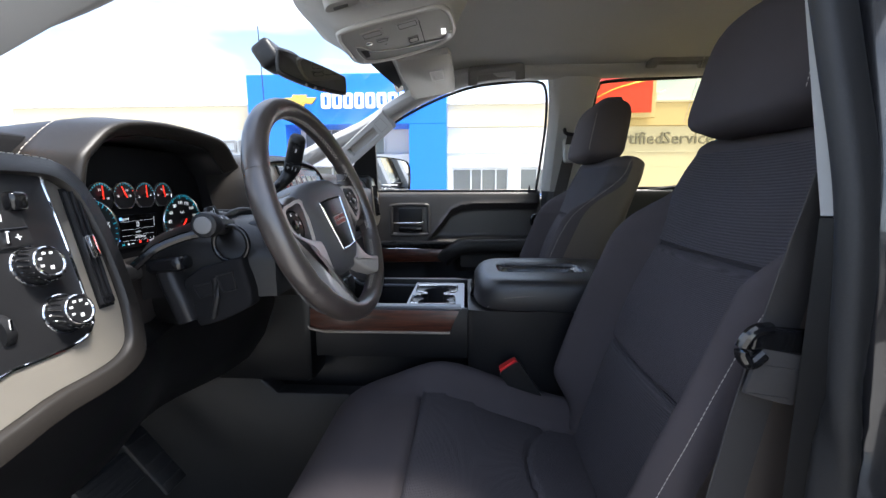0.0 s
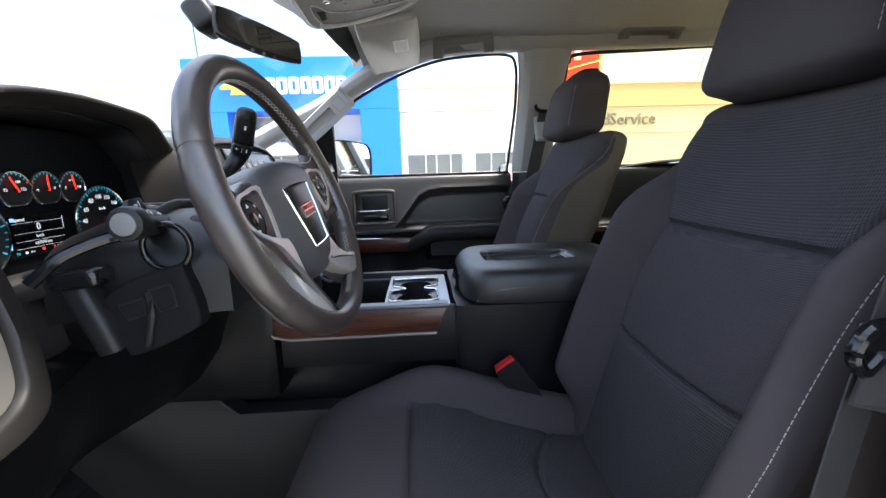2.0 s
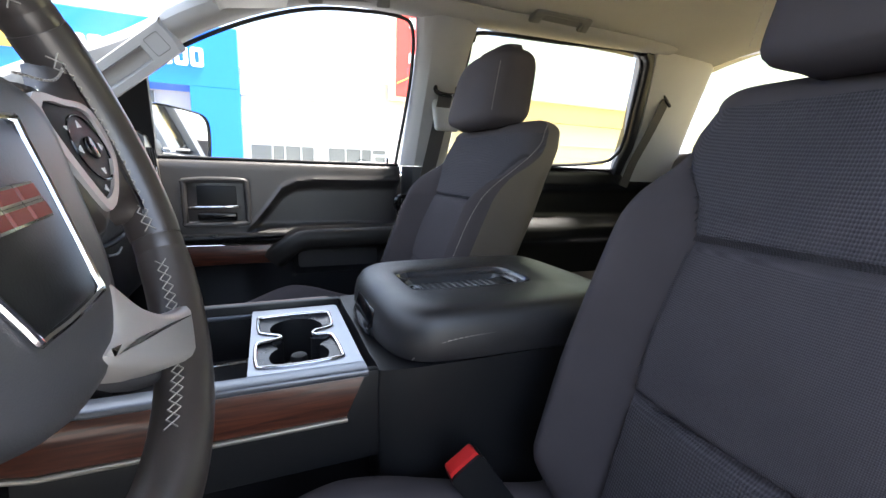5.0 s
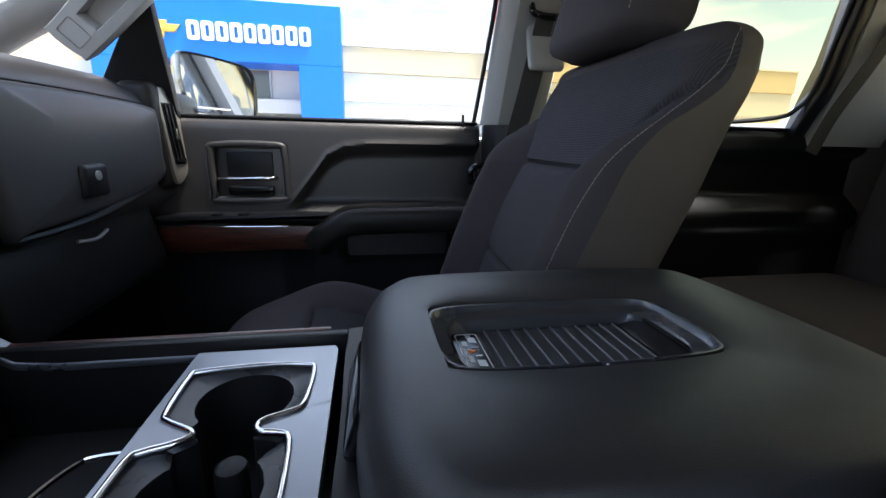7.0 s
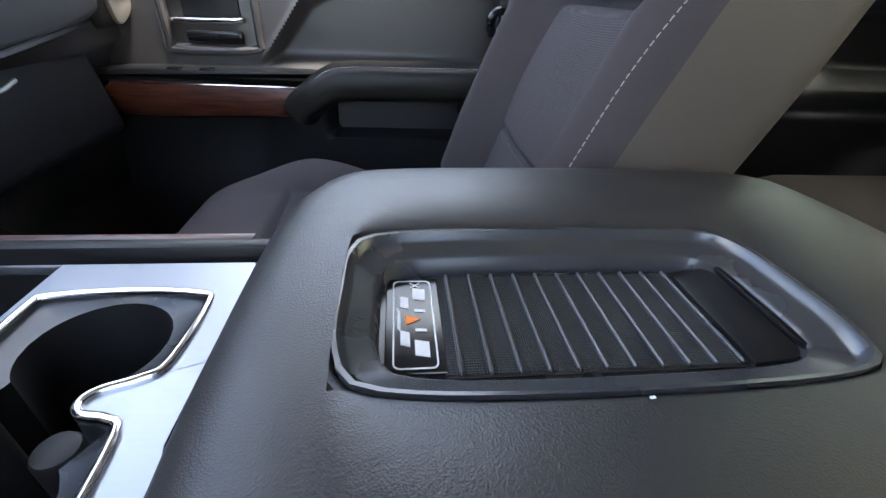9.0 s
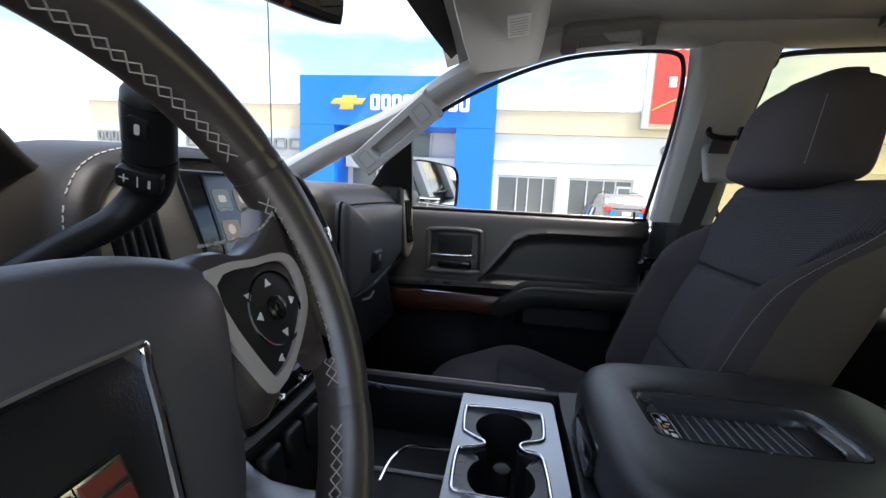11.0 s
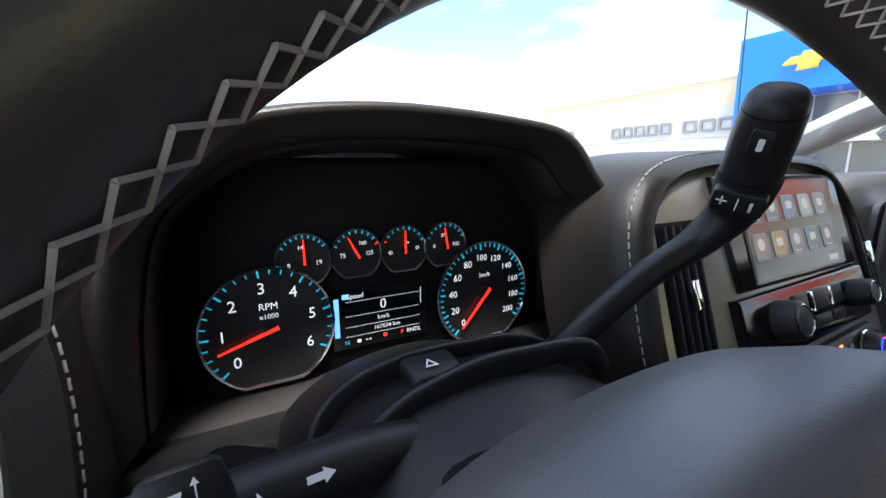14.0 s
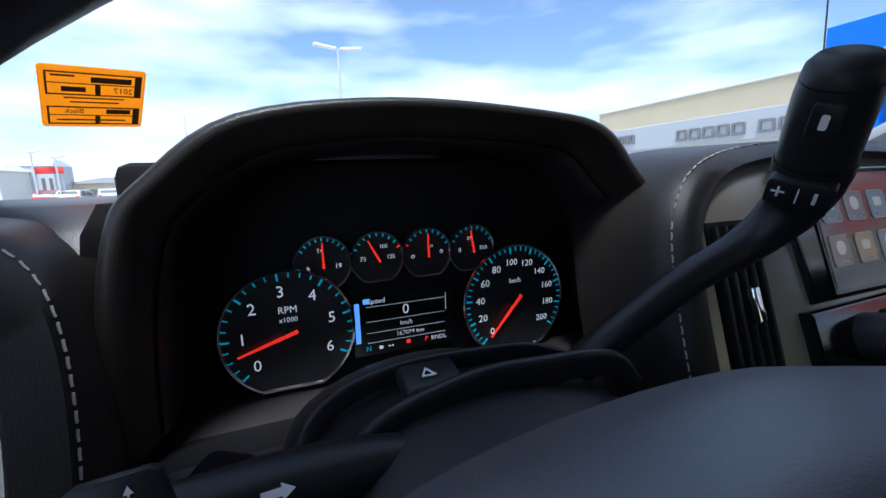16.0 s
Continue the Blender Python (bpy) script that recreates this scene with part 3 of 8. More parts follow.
block_row(sign, -7.85, -2.36, Y0 - 0.66, 5.98, 0.82, 9, 0.17, SIGNWHITE)
for nm, x0, x1, z, h, n in (("dealer_name_sign", -25.7, -22.7, 3.80, 0.62, 6), ("brand_sign", -19.55, -15.30, 3.66, 0.66, 5), ("brand_sign", -14.80, -11.98, 3.66, 0.66, 3)):
    block_row(thing(nm, ((x0 + x1) / 2, Y0 - 0.12, z), "grey metal block shapes on the sign band", "sign"), x0, x1, Y0 - 0.15, z, h, n, 0.13, SIGNGREY)
service = thing("service_sign", (10.3, Y0 - 0.05, 3.87), "dark grey raised words on the white wall", "sign")
for text, x in (("Certified", 9.10), ("Service", 12.05)):
    part("lettering", Words(text, facing((x, Y0 + 0.05, 3.93), (1, 0, 0), (0, 0, 1)), 0.92, 0.04), SIGNGREY, service, "dark grey raised word")
redsign = thing("red_sign", (8.3, Y0 - 0.2, 7.2), "tall red sign panel in a grey and beige frame", "sign")
slab("frame", 6.35, 10.05, 5.0, 9.9, Y0 - 0.30, Y0 - 0.10, STUCCO, redsign, "beige sign frame")
slab("edge", 6.30, 6.62, 5.0, 9.9, Y0 - 0.34, Y0 - 0.08, BAND, redsign, "grey sign edge")
slab("panel", 6.70, 9.85, 5.25, 9.8, Y0 - 0.36, Y0 - 0.30, REDSIGN, redsign, "red sign panel")
part("swoosh", Sweep(smooth_line([(6.72, Y0 - 0.37, 5.9), (8.0, Y0 - 0.37, 6.5), (9.8, Y0 - 0.37, 6.95)], 6), circle(0.035, 6)), GOLD, redsign, "thin gold line")
for k in range(3):
    part("sign_bar", Box((7.55 + 0.55 * k, Y0 - 0.38, 7.25), (0.36, 0.06, 0.5), 0.1, 3), SIGNWHITE, redsign, "white block shape")
    part("sign_bar", Box((7.55 + 0.55 * k, Y0 - 0.38, 9.0), (0.36, 0.06, 0.5), 0.1, 3), SIGNWHITE, redsign, "white block shape")


# ---- seats ----
def seat(name, cy, side, label):
    """A front seat; side: +1 when the middle of the cab lies towards +y."""
    root = thing("bucket_seat", (0.15, cy, 0.66), label, "car seat", "front seats")
    P = lambda x, y, z: Vector((x, cy + y * side, z))  # noqa: E731
    # backrest, ring by ring
    NU, NB, NV = 110, 26, 120
    z0, z1 = 0.985, 1.510
    front = lambda z: 0.458 + 0.39 * (z - 1.353) - 0.012 * math.sin(math.pi * (z - z0) / (z1 - z0))  # noqa: E731
    outer = lambda z: between(z, [(0.98, 0.190), (1.08, 0.214), (1.20, 0.224), (1.32, 0.226), (1.42, 0.227), (1.48, 0.223), (1.515, 0.210)])  # noqa: E731
    inner = lambda z: between(z, [(0.98, 0.128), (1.10, 0.138), (1.22, 0.146), (1.353, 0.146), (1.40, 0.165), (1.45, 0.205), (1.48, 0.235), (1.56, 0.26)])  # noqa: E731
    rings, tags = [], []
    for k in range(NV + 9):
        t = min(1.0, k / NV)
        z = z0 + (z1 - z0) * t
        w, wi, x = outer(z), inner(z), front(z)
        shrink = 1.0
        if k > NV:
            a = (k - NV) / 8 * math.pi / 2 * 0.97
            shrink = math.cos(a)
        rise = 0.030 * math.sin((k - NV) / 8 * math.pi / 2 * 0.97) if k > NV else 0.0
        B = 0.062 * ease(0.99, 1.10, z) * (1 - ease(1.36, 1.50, z)) + 0.010
        ring = []
        for i in range(NU + 1):
            u = 2 * i / NU - 1
            s = abs(u) * w
            fwd = B * ease(wi - 0.004, wi + 0.055, s)
            lip = max(0.0, (s - (w - 0.045)) / 0.045)
            fwd -= 0.048 * (1 - math.sqrt(max(0.0, 1 - lip * lip)))
            fwd += 0.010 * (1 - (s / w) ** 2)
            seam = 0.011 * math.exp(-((s - wi) / 0.005) ** 2) if wi < w - 0.01 else 0
            if s < wi + 0.003:
                for zs, bow in ((1.354, 0.0), (1.172, 0.006)):
                    seam = max(seam, 0.013 * math.exp(-((z - zs - bow * (s / wi) ** 2) / 0.0042) ** 2))
                fwd += 0.006 * math.sin(math.pi * min(1, max(0, (z - 1.172) / 0.182)))
            ring.append((x - fwd + seam, u * w))
        back_x = x + 0.125 - 0.035 * ease(1.30, 1.56, z)
        for j in range(1, NB):
            a = math.pi * j / NB
            ex = 0.30
            cc, ss = math.cos(a), math.sin(a)
            ring.append((ring[NU][0] + (back_x - ring[NU][0]) * abs(ss) ** ex, w * (abs(cc) ** ex) * (1 if cc > 0 else -1)))
        cx = x + 0.045
        rings.append([P(cx + (a - cx) * shrink, b * (1 - 0.16 * (1 - shrink)), z + rise) for a, b in ring])
    groups = {"bolster": (bmesh.new(), CLOTH), "upper_insert": (bmesh.new(), KNIT), "middle_insert": (bmesh.new(), FINE), "lower_insert": (bmesh.new(), KNIT), "back_panel": (bmesh.new(), SEAT_BACK)}
    made = {g: {} for g in groups}
    n = NU + NB
    for k in range(len(rings) - 1):
        z = z0 + (z1 - z0) * min(1.0, (k + 0.5) / NV)
        for i in range(n):
            j = (i + 1) % n
            if i < NU:
                s = abs(2 * (i + 0.5) / NU - 1) * outer(z)
                g = ("upper_insert" if z > 1.354 else "middle_insert" if z > 1.174 else "lower_insert") if s < inner(z) and k < NV else "bolster"
            else:
                g = "back_panel"
            bmx, _ = groups[g]
            vs = []
            for a, b in ((k, i), (k, j), (k + 1, j), (k + 1, i)):
                if (a, b) not in made[g]:
                    made[g][(a, b)] = bmx.verts.new(rings[a][b])
                vs.append(made[g][(a, b)])
            bmx.faces.new(vs)
    bmx = groups["bolster"][0]
    bmx.faces.new([bmx.verts.new(p) for p in rings[-1]])
    for g, (bmx, mat) in groups.items():
        part("backrest_" + g, bmx, mat, root, {"bolster": "smooth dark grey cloth", "middle_insert": "finely woven dark grey cloth", "back_panel": "grey vinyl back panel"}.get(g, "knitted dark grey cloth"), angle=60)
    # pale stitching along the outer edge of the backrest
    for sg in ((-1,) if side > 0 else (1, -1)):
        line = [P(front(z) + 0.004 + 0.030 * ease(1.3, 1.5, z) - 0.068 * ease(0.99, 1.10, z) * (1 - ease(1.36, 1.50, z)) + 0.002, sg * (outer(z) + 0.0012), z) for z in [1.02 + 0.51 * i / 60 for i in range(61)]]
        part("stitching", Stitches(line, 0.0062, 0.0042, 0.0005, up=(0, 1, 0)), THREAD, root, "pale stitched seam")
    # cushion, ring by ring from front to back
    xa, xb, NX, NY = -0.168, 0.385, 90, 90
    rows, cols = [], []
    half = lambda x: between(x, [(-0.20, 0.222), (-0.08, 0.250), (0.15, 0.258), (0.40, 0.245)])  # noqa: E731
    for k in range(NX + 1):
        x = xa + (xb - xa) * k / NX
        w = half(x)
        nose = max(0.0, (-0.063 - x) / 0.105)
        top = 1.040 - 0.066 * ease(0.05, 0.36, x) + 0.012 * math.sin(math.pi * min(1, max(0, (x + 0.15) / 0.3))) - 0.070 * (1 - math.sqrt(max(0.0, 1 - min(1, nose) ** 2)))
        ring = []
        for i in range(NY + 1):
            u = 2 * i / NY - 1
            s = abs(u) * w
            up = 0.040 * ease(0.135, 0.200, s) * ease(-0.10, 0.06, x)
            lip = max(0.0, (s - (w - 0.05)) / 0.05)
            up -= 0.055 * (1 - math.sqrt(max(0.0, 1 - lip * lip)))
            seam = 0.007 * math.exp(-((s - 0.142 - 0.02 * ease(0.2, -0.1, x)) / 0.005) ** 2) * (1 if x > 0.015 else 0)
            if s < 0.15:
                for xs, bow in ((0.015, 0.0), (0.205, 0.06)):
                    seam = max(seam, 0.012 * math.exp(-((x - xs - bow * (s / 0.15) ** 2) / 0.0045) ** 2))
            ring.append((u * w, top + up - seam))
        low = 0.86
        ring += [(w * c, low + 0.0) for c in (0.96, 0.5, -0.5, -0.96)]
        rows.append([P(x - 0.02 * max(0, (1.0 - z) / 0.1) * (1 if k < 3 else 0), y, z) for y, z in ring])
    bt, bi = bmesh.new(), bmesh.new()
    vt, vi = {}, {}
    n = len(rows[0])
    for k in range(NX):
        x = xa + (xb - xa) * (k + 0.5) / NX
        for i in range(n):
            j = (i + 1) % n
            ins = i < NY and abs(2 * (i + 0.5) / NY - 1) * half(x) < 0.142 + 0.02 * ease(0.2, -0.1, x) and x > 0.015
            b, d = (bi, vi) if ins else (bt, vt)
            vs = []
            for q in ((k, i), (k, j), (k + 1, j), (k + 1, i)):
                if q not in d:
                    d[q] = b.verts.new(rows[q[0]][q[1]])
                vs.append(d[q])
            b.faces.new(vs)
    bt.faces.new([bt.verts.new(p) for p in rows[0]])
    bt.faces.new([bt.verts.new(p) for p in rows[-1]])
    part("cushion_bolster", bt, CLOTH, root, "smooth dark grey cloth", angle=60)
    part("cushion_insert", bi, KNIT, root, "knitted dark grey cloth", angle=60)
    # base frame down to the floor
    part("seat_base", Box((0.12, cy, 0.765), (0.42, 0.40, 0.21), 0.03, 3), PLASTIC, root, "black plastic seat base")
    # headrest
    bm, rings = bmesh.new(), []
    for k in range(25):
        t = k / 24
        z = 1.527 + 0.196 * t
        e = abs((t - 0.5) / 0.5)
        w = 0.137 * (1 - 0.12 * t) * max(0.62, (1 - e ** (5 if t > 0.5 else 9)) ** 0.5)
        d = (0.076 - 0.010 * t) * max(0.45, (1 - e ** (4 if t > 0.5 else 8)) ** 0.5)
        cx = 0.533 + 0.20 * (z - 1.60)
        ring = []
        for i in range(40):
            a = 2 * math.pi * i / 40
            c, s = math.cos(a), math.sin(a)
            ring.append(P(cx + d * (abs(c) ** 0.62) * (1 if c > 0 else -1) * (1.0 if c < 0 else 0.85), w * (abs(s) ** 0.45) * (1 if s > 0 else -1), z))
        rings.append(ring)
    loft(bm, rings)
    head = part("headrest", bm, CLOTH, root, "dark cloth headrest", angle=60)
    for sg in (1, -1):
        part("post", Cyl((0.53, cy + sg * 0.07, 1.50), (0, 0, 1), 0.007, 0.08, 10), CHROME, head, "steel headrest post")
        line = [P(0.533 + 0.20 * (z - 1.60) - 0.058, sg * (0.1290 - 0.0160 * (z - 1.56) / 0.2), z) for z in [1.562 + 0.115 * i / 20 for i in range(21)]]
        part("stitching", Stitches(line, 0.0062, 0.0042, 0.0005, up=(0, 1, 0)), THREAD, head, "pale stitched seam")
    return root


seat("driver_seat", 0.64, 1, "dark grey cloth driver seat with knitted inserts")
seat("passenger_seat", 1.455, -1, "dark grey cloth passenger seat with knitted inserts")

# rear bench
bench = thing("rear_bench_seat", (1.25, MID, 0.70), "dark grey cloth rear bench seat", "car seat")
part("cushion", Box((1.20, MID, 0.98), (0.50, 1.36, 0.16), 0.06, 4), CLOTH, bench)
for y in (MID - 0.44, MID, MID + 0.44):
    part("backrest", Box((1.53, y, 1.26), (0.16, 0.43, 0.52), 0.06, 4, Euler((0, radians(10), 0)).to_matrix()), CLOTH, bench)
part("base", Box((1.25, MID, 0.80), (0.42, 1.30, 0.20), 0.02), PLASTIC, bench, "black plastic base")
for y in (MID - 0.46, MID + 0.46):
    part("headrest", Box((1.58, y, 1.545), (0.10, 0.25, 0.12), 0.04, 4), CLOTH, bench, "low cloth headrest")

# ---- steering wheel ----
WC = Vector((-0.1128, 0.6540, 1.4185))
WN = Vector((math.cos(radians(19.8)) * math.cos(radians(5)), -math.cos(radians(19.8)) * math.sin(radians(5)), math.sin(radians(19.8))))
WU = Vector((0, 0, 1)).cross(WN).normalized()
WV = WN.cross(WU)
wheel = thing("steering_wheel", WC - WN * 0.05, "black leather steering wheel with silver spokes", "steering wheel")


def on_wheel(u, v, h=0.0):
    return WC + WU * u + WV * v + WN * h


RIM, SQUASH = 0.1605, 0.995


def around(a0, a1, n, r=RIM):
    return [on_wheel(r * math.cos(radians(a0 + (a1 - a0) * i / n)), SQUASH * r * math.sin(radians(a0 + (a1 - a0) * i / n))) for i in range(n + 1)]


def rim_part(a0, a1, n, mat, r, name, label=""):
    pts = around(a0, a1, n)
    bm, rings = bmesh.new(), []
    for i, p in enumerate(pts):
        a = radians(a0 + (a1 - a0) * i / n)
        out = WU * math.cos(a) + WV * math.sin(a)
        k = r * (0.97 if i in (0, n) else 1)
        rings.append([p + out * k * math.cos(2 * math.pi * j / 18) * 0.95 + WN * k * math.sin(2 * math.pi * j / 18) * 1.06 for j in range(18)])
    loft(bm, rings)
    return part(name, bm, mat, wheel, label, angle=60)


# the rim's brownish sheen is put into this patchy base colour
SMOOTHLEATHER = material("warm_wheel_leather", (0.046, 0.037, 0.033), 0.33, bump=0.05, bump_scale=1100, kind="leather", vary=0.45, vary_scale=22, rough_vary=0.12, spec=1.0)
for a0, a1 in ((36, 159), (163, 213), (217, 337), (-19, 32)):
    rim_part(a0, a1, int((a1 - a0) / 3), SMOOTHLEATHER, 0.0155, "rim_leather", "black leather with warm sheen put into its colour")
for a0, a1 in ((31.6, 36.4), (158.6, 163.4), (212.6, 217.4), (336.6, 341.4)):
    rim_part(a0, a1, 3, SMOOTHLEATHER, 0.0148, "rim_joint", "stitched joint in the rim leather")
SLOPE = radians(12)
for a0, a1 in ((38, 158), (-18, 30), (165, 212), (285, 335)):
    k = RIM - 0.0152 * math.cos(SLOPE)
    line = [on_wheel(k * math.cos(radians(a0 + (a1 - a0) * i / 80)), k * SQUASH * math.sin(radians(a0 + (a1 - a0) * i / 80)), 0.0162 * math.sin(SLOPE)) for i in range(81)]
    steps = resample(line, 0.0068)
    for a, b in zip(steps, steps[1:]):
        out = ((a + b) / 2 - WC).normalized()
        part("lace_stitch", Lacing([a, b], WN * math.cos(SLOPE) + out * math.sin(SLOPE), (b - a).length * 0.999), THREAD, wheel, "pale crossed stitch")
# hub pad
HUBM = facing(on_wheel(-0.005, -0.019, 0.002), WU, WV) @ pose(0, 0, 0, 0, 0, 6)
BADM = HUBM @ Matrix.Translation((-0.001, 0.0, -0.0085)) @ Matrix.Diagonal((0.79, 0.91, 1, 1))
HUBSKIN = material("hub_vinyl", (0.064, 0.063, 0.067), 0.44, bump=0.10, bump_scale=1300, kind="leather", vary=0.12, vary_scale=15, spec=1.0)


def hub_ring(k, h):
    pts = [(-0.100, 0.040), (-0.092, 0.062), (-0.055, 0.078), (0, 0.083), (0.055, 0.078), (0.092, 0.062), (0.100, 0.040), (0.088, 0.0), (0.074, -0.045), (0.050, -0.080), (0.028, -0.094), (0, -0.097), (-0.028, -0.094), (-0.050, -0.080), (-0.074, -0.045), (-0.088, 0.0)]
    return [HUBM @ Vector((p.x * k * (0.93 if p.x > 0 else 0.85), p.y * k * 0.83, h)) for p in smooth_line([(a, b, 0) for a, b in pts], 4, True)]


part("hub_pad", Loft([hub_ring(0.90, -0.064), hub_ring(1.0, -0.052), hub_ring(1.02, -0.030), hub_ring(1.0, -0.008), hub_ring(0.97, 0.0), hub_ring(0.90, 0.0055), hub_ring(0.75, 0.0095), hub_ring(0.5, 0.0118), hub_ring(0.25, 0.0125)]), HUBSKIN, wheel, "grained black centre pad", angle=60)
shield = [(-0.048, 0.026), (-0.042, 0.035), (0.042, 0.035), (0.048, 0.026), (0.033, -0.038), (0.026, -0.046), (-0.026, -0.046), (-0.033, -0.038)]
bm = bmesh.new()
sweep(bm, [BADM @ Vector((p.x * 1.02, p.y * 1.02, 0.0215)) for p in smooth_line([(u, v, 0) for u, v in shield], 3, True)], circle(0.0017, 8), closed=True, up=tuple(WN))
part("badge_frame", bm, CHROME, wheel, "chrome outline of the centre panel")
part("badge_panel", Plate(shield, BADM, 0.012, 0.0215, 0.0015), PLASTIC, wheel)
BADGE_RED = material("badge_enamel", (0.16, 0.022, 0.018), 0.3, vary=0.1)
badge = part("badge", Plate(flat_outline(0.056, 0.0165, 0.002), BADM, 0.0205, 0.0218), PLASTIC, wheel, "red and chrome block badge")
for i, u in enumerate((-0.0165, 0.0, 0.0165)):
    bm, bc = bmesh.new(), bmesh.new()
    for b, h, g in ((bc, 0.0245, 0.0012), (bm, 0.0252, 0.0)):
        plate(b, [(u - 0.0068 - g, -0.0068 - g), (u + 0.0068 + g, -0.0068 - g), (u + 0.0068 + g, -0.0012 + g), (u - 0.0068 - g, -0.0012 + g)], BADM, 0.0225, h)
        plate(b, [(u - 0.0068 - g, 0.0014 - g), (u + 0.0068 + g, 0.0014 - g), (u + 0.0068 + g, 0.0068 + g), (u - 0.0068 - g, 0.0068 + g)], BADM, 0.0225, h - 0.0002)
    part("chrome_edge", bc, CHROME, badge)
    part("red_block", bm, BADGE_RED, badge)
SPOKE = material("polished_satin", (0.52, 0.49, 0.465), 0.40, metal=0.35, vary=0.06, vary_scale=25)
# side spokes with their keypads, lower silver spokes
def curved(pts, sg, n=4):
    return [((p.x if p.x < 0.1 else 0.1 + (p.x - 0.1) * 0.66) * (sg if sg > 0 else -0.94), 0.016 + (p.y - 0.014) * 0.78) for p in smooth_line([(a, b, 0) for a, b in pts], n, True)]


for sg in (1, -1):
    part("spoke", Plate(curved([(0.080, 0.058), (0.125, 0.056), (0.155, 0.066), (0.176, 0.086), (0.186, 0.040), (0.184, -0.010), (0.172, -0.048), (0.160, -0.030), (0.125, -0.024), (0.080, -0.040)], sg), HUBM, -0.018, 0.003, 0.009), SMOOTHLEATHER, wheel, "black leather side spoke", angle=60)
    line = smooth_line([HUBM @ Vector((sg * u, v, 0.001)) for u, v in ((0.088, 0.0572), (0.122, 0.0556), (0.143, 0.0625), (0.153, 0.0710))], 6)
    part("spoke_stitching", Stitches(line, 0.0045, 0.0032, 0.0008, up=tuple(WN)), THREAD, wheel, "pale stitched seam")
    bz = curved([(0.078, 0.048), (0.120, 0.050), (0.156, 0.046), (0.167, 0.030), (0.160, 0.006), (0.130, -0.016), (0.100, -0.028), (0.088, -0.020)], sg)
    iz = curved([(0.090, 0.040), (0.118, 0.042), (0.142, 0.039), (0.150, 0.029), (0.146, 0.010), (0.124, -0.008), (0.104, -0.014), (0.098, -0.008)], sg)
    iz = [(a[0] * 0.55 + b[0] * 0.45, a[1] * 0.55 + b[1] * 0.45) for a, b in zip(iz, bz)]
    bm = bmesh.new()
    frame_plate(bm, bz, iz, HUBM, -0.004, 0.0055)
    part("keypad_bezel", bm, SPOKE, wheel, "satin silver keypad surround", angle=50)
    pad = part("keypad", Plate([(u * 0.995, v) for u, v in iz], HUBM, -0.006, 0.0040, 0.001), PLASTIC, wheel, "black control keypad")
    bm = bmesh.new()
    sweep(bm, [HUBM @ Vector((sg * 0.116 + 0.019 * math.cos(a), 0.017 + 0.019 * math.sin(a), 0.0042)) for a in [2 * math.pi * i / 28 for i in range(28)]], circle(0.0007, 5), closed=True, up=tuple(WN))
    part("key_ring", bm, GLOSS, pad)
    part("centre_key", Plate(circle(0.0065, 16), HUBM @ Matrix.Translation((sg * 0.116, 0.017, 0)), 0.003, 0.0058, 0.0008), GLOSS, pad)
    spots = [(0.116 + 0.0135 * math.cos(radians(a)), 0.017 + 0.0135 * math.sin(radians(a)), a) for a in (0, 90, 180, 270)] + [(0.101, 0.029, 30), (0.106, -0.006, 60)]
    for u, v, a in spots:
        part("key_symbol", Plate([(-0.0022, -0.0016), (0.0022, -0.0016), (0.0, 0.0022)], HUBM @ Matrix.Translation((sg * u, v, 0)) @ pose(0, 0, 0, 0, 0, a - 90), 0.0035, 0.0046), WHITE, pad, "white printed key symbol")
    if sg < 0:
        low = [(-0.150, -0.020), (-0.112, -0.034), (-0.088, -0.040), (-0.078, -0.043), (-0.073, -0.056), (-0.072, -0.080), (-0.066, -0.104), (-0.057, -0.122), (-0.042, -0.142), (-0.026, -0.153), (-0.036, -0.156), (-0.060, -0.148), (-0.076, -0.132), (-0.089, -0.112), (-0.096, -0.090), (-0.099, -0.068), (-0.105, -0.054), (-0.118, -0.047), (-0.142, -0.040)]
    else:
        low = [(0.038, -0.056), (0.058, -0.078), (0.082, -0.091), (0.106, -0.096), (0.124, -0.096), (0.128, -0.106), (0.112, -0.120), (0.094, -0.126), (0.048, -0.110), (0.008, -0.086), (0.024, -0.078)]
    part("lower_spoke", Plate([(p.x, p.y) for p in smooth_line([(a, b, 0) for a, b in low], 4, True)], facing(on_wheel(0, 0, 0.004), WU, WV), -0.014, 0.008, 0.005), SPOKE, wheel, "satin silver lower spoke", angle=60)
    # the black web behind the silver
    web = [(-0.085, -0.040), (-0.146, -0.034), (-0.144, -0.070), (-0.112, -0.122), (-0.066, -0.146), (-0.080, -0.100)] if sg < 0 else [(0.050, -0.080), (0.085, -0.098), (0.155, -0.114), (0.145, -0.138), (0.095, -0.134), (0.045, -0.108)]
    part("spoke_web", Plate([(p.x, p.y) for p in smooth_line([(a, b, 0) for a, b in web], 4, True)], facing(on_wheel(0, 0, -0.006), WU, WV), -0.014, 0.0, 0.004), HUBSKIN, wheel, "black web behind the silver spoke", angle=60)
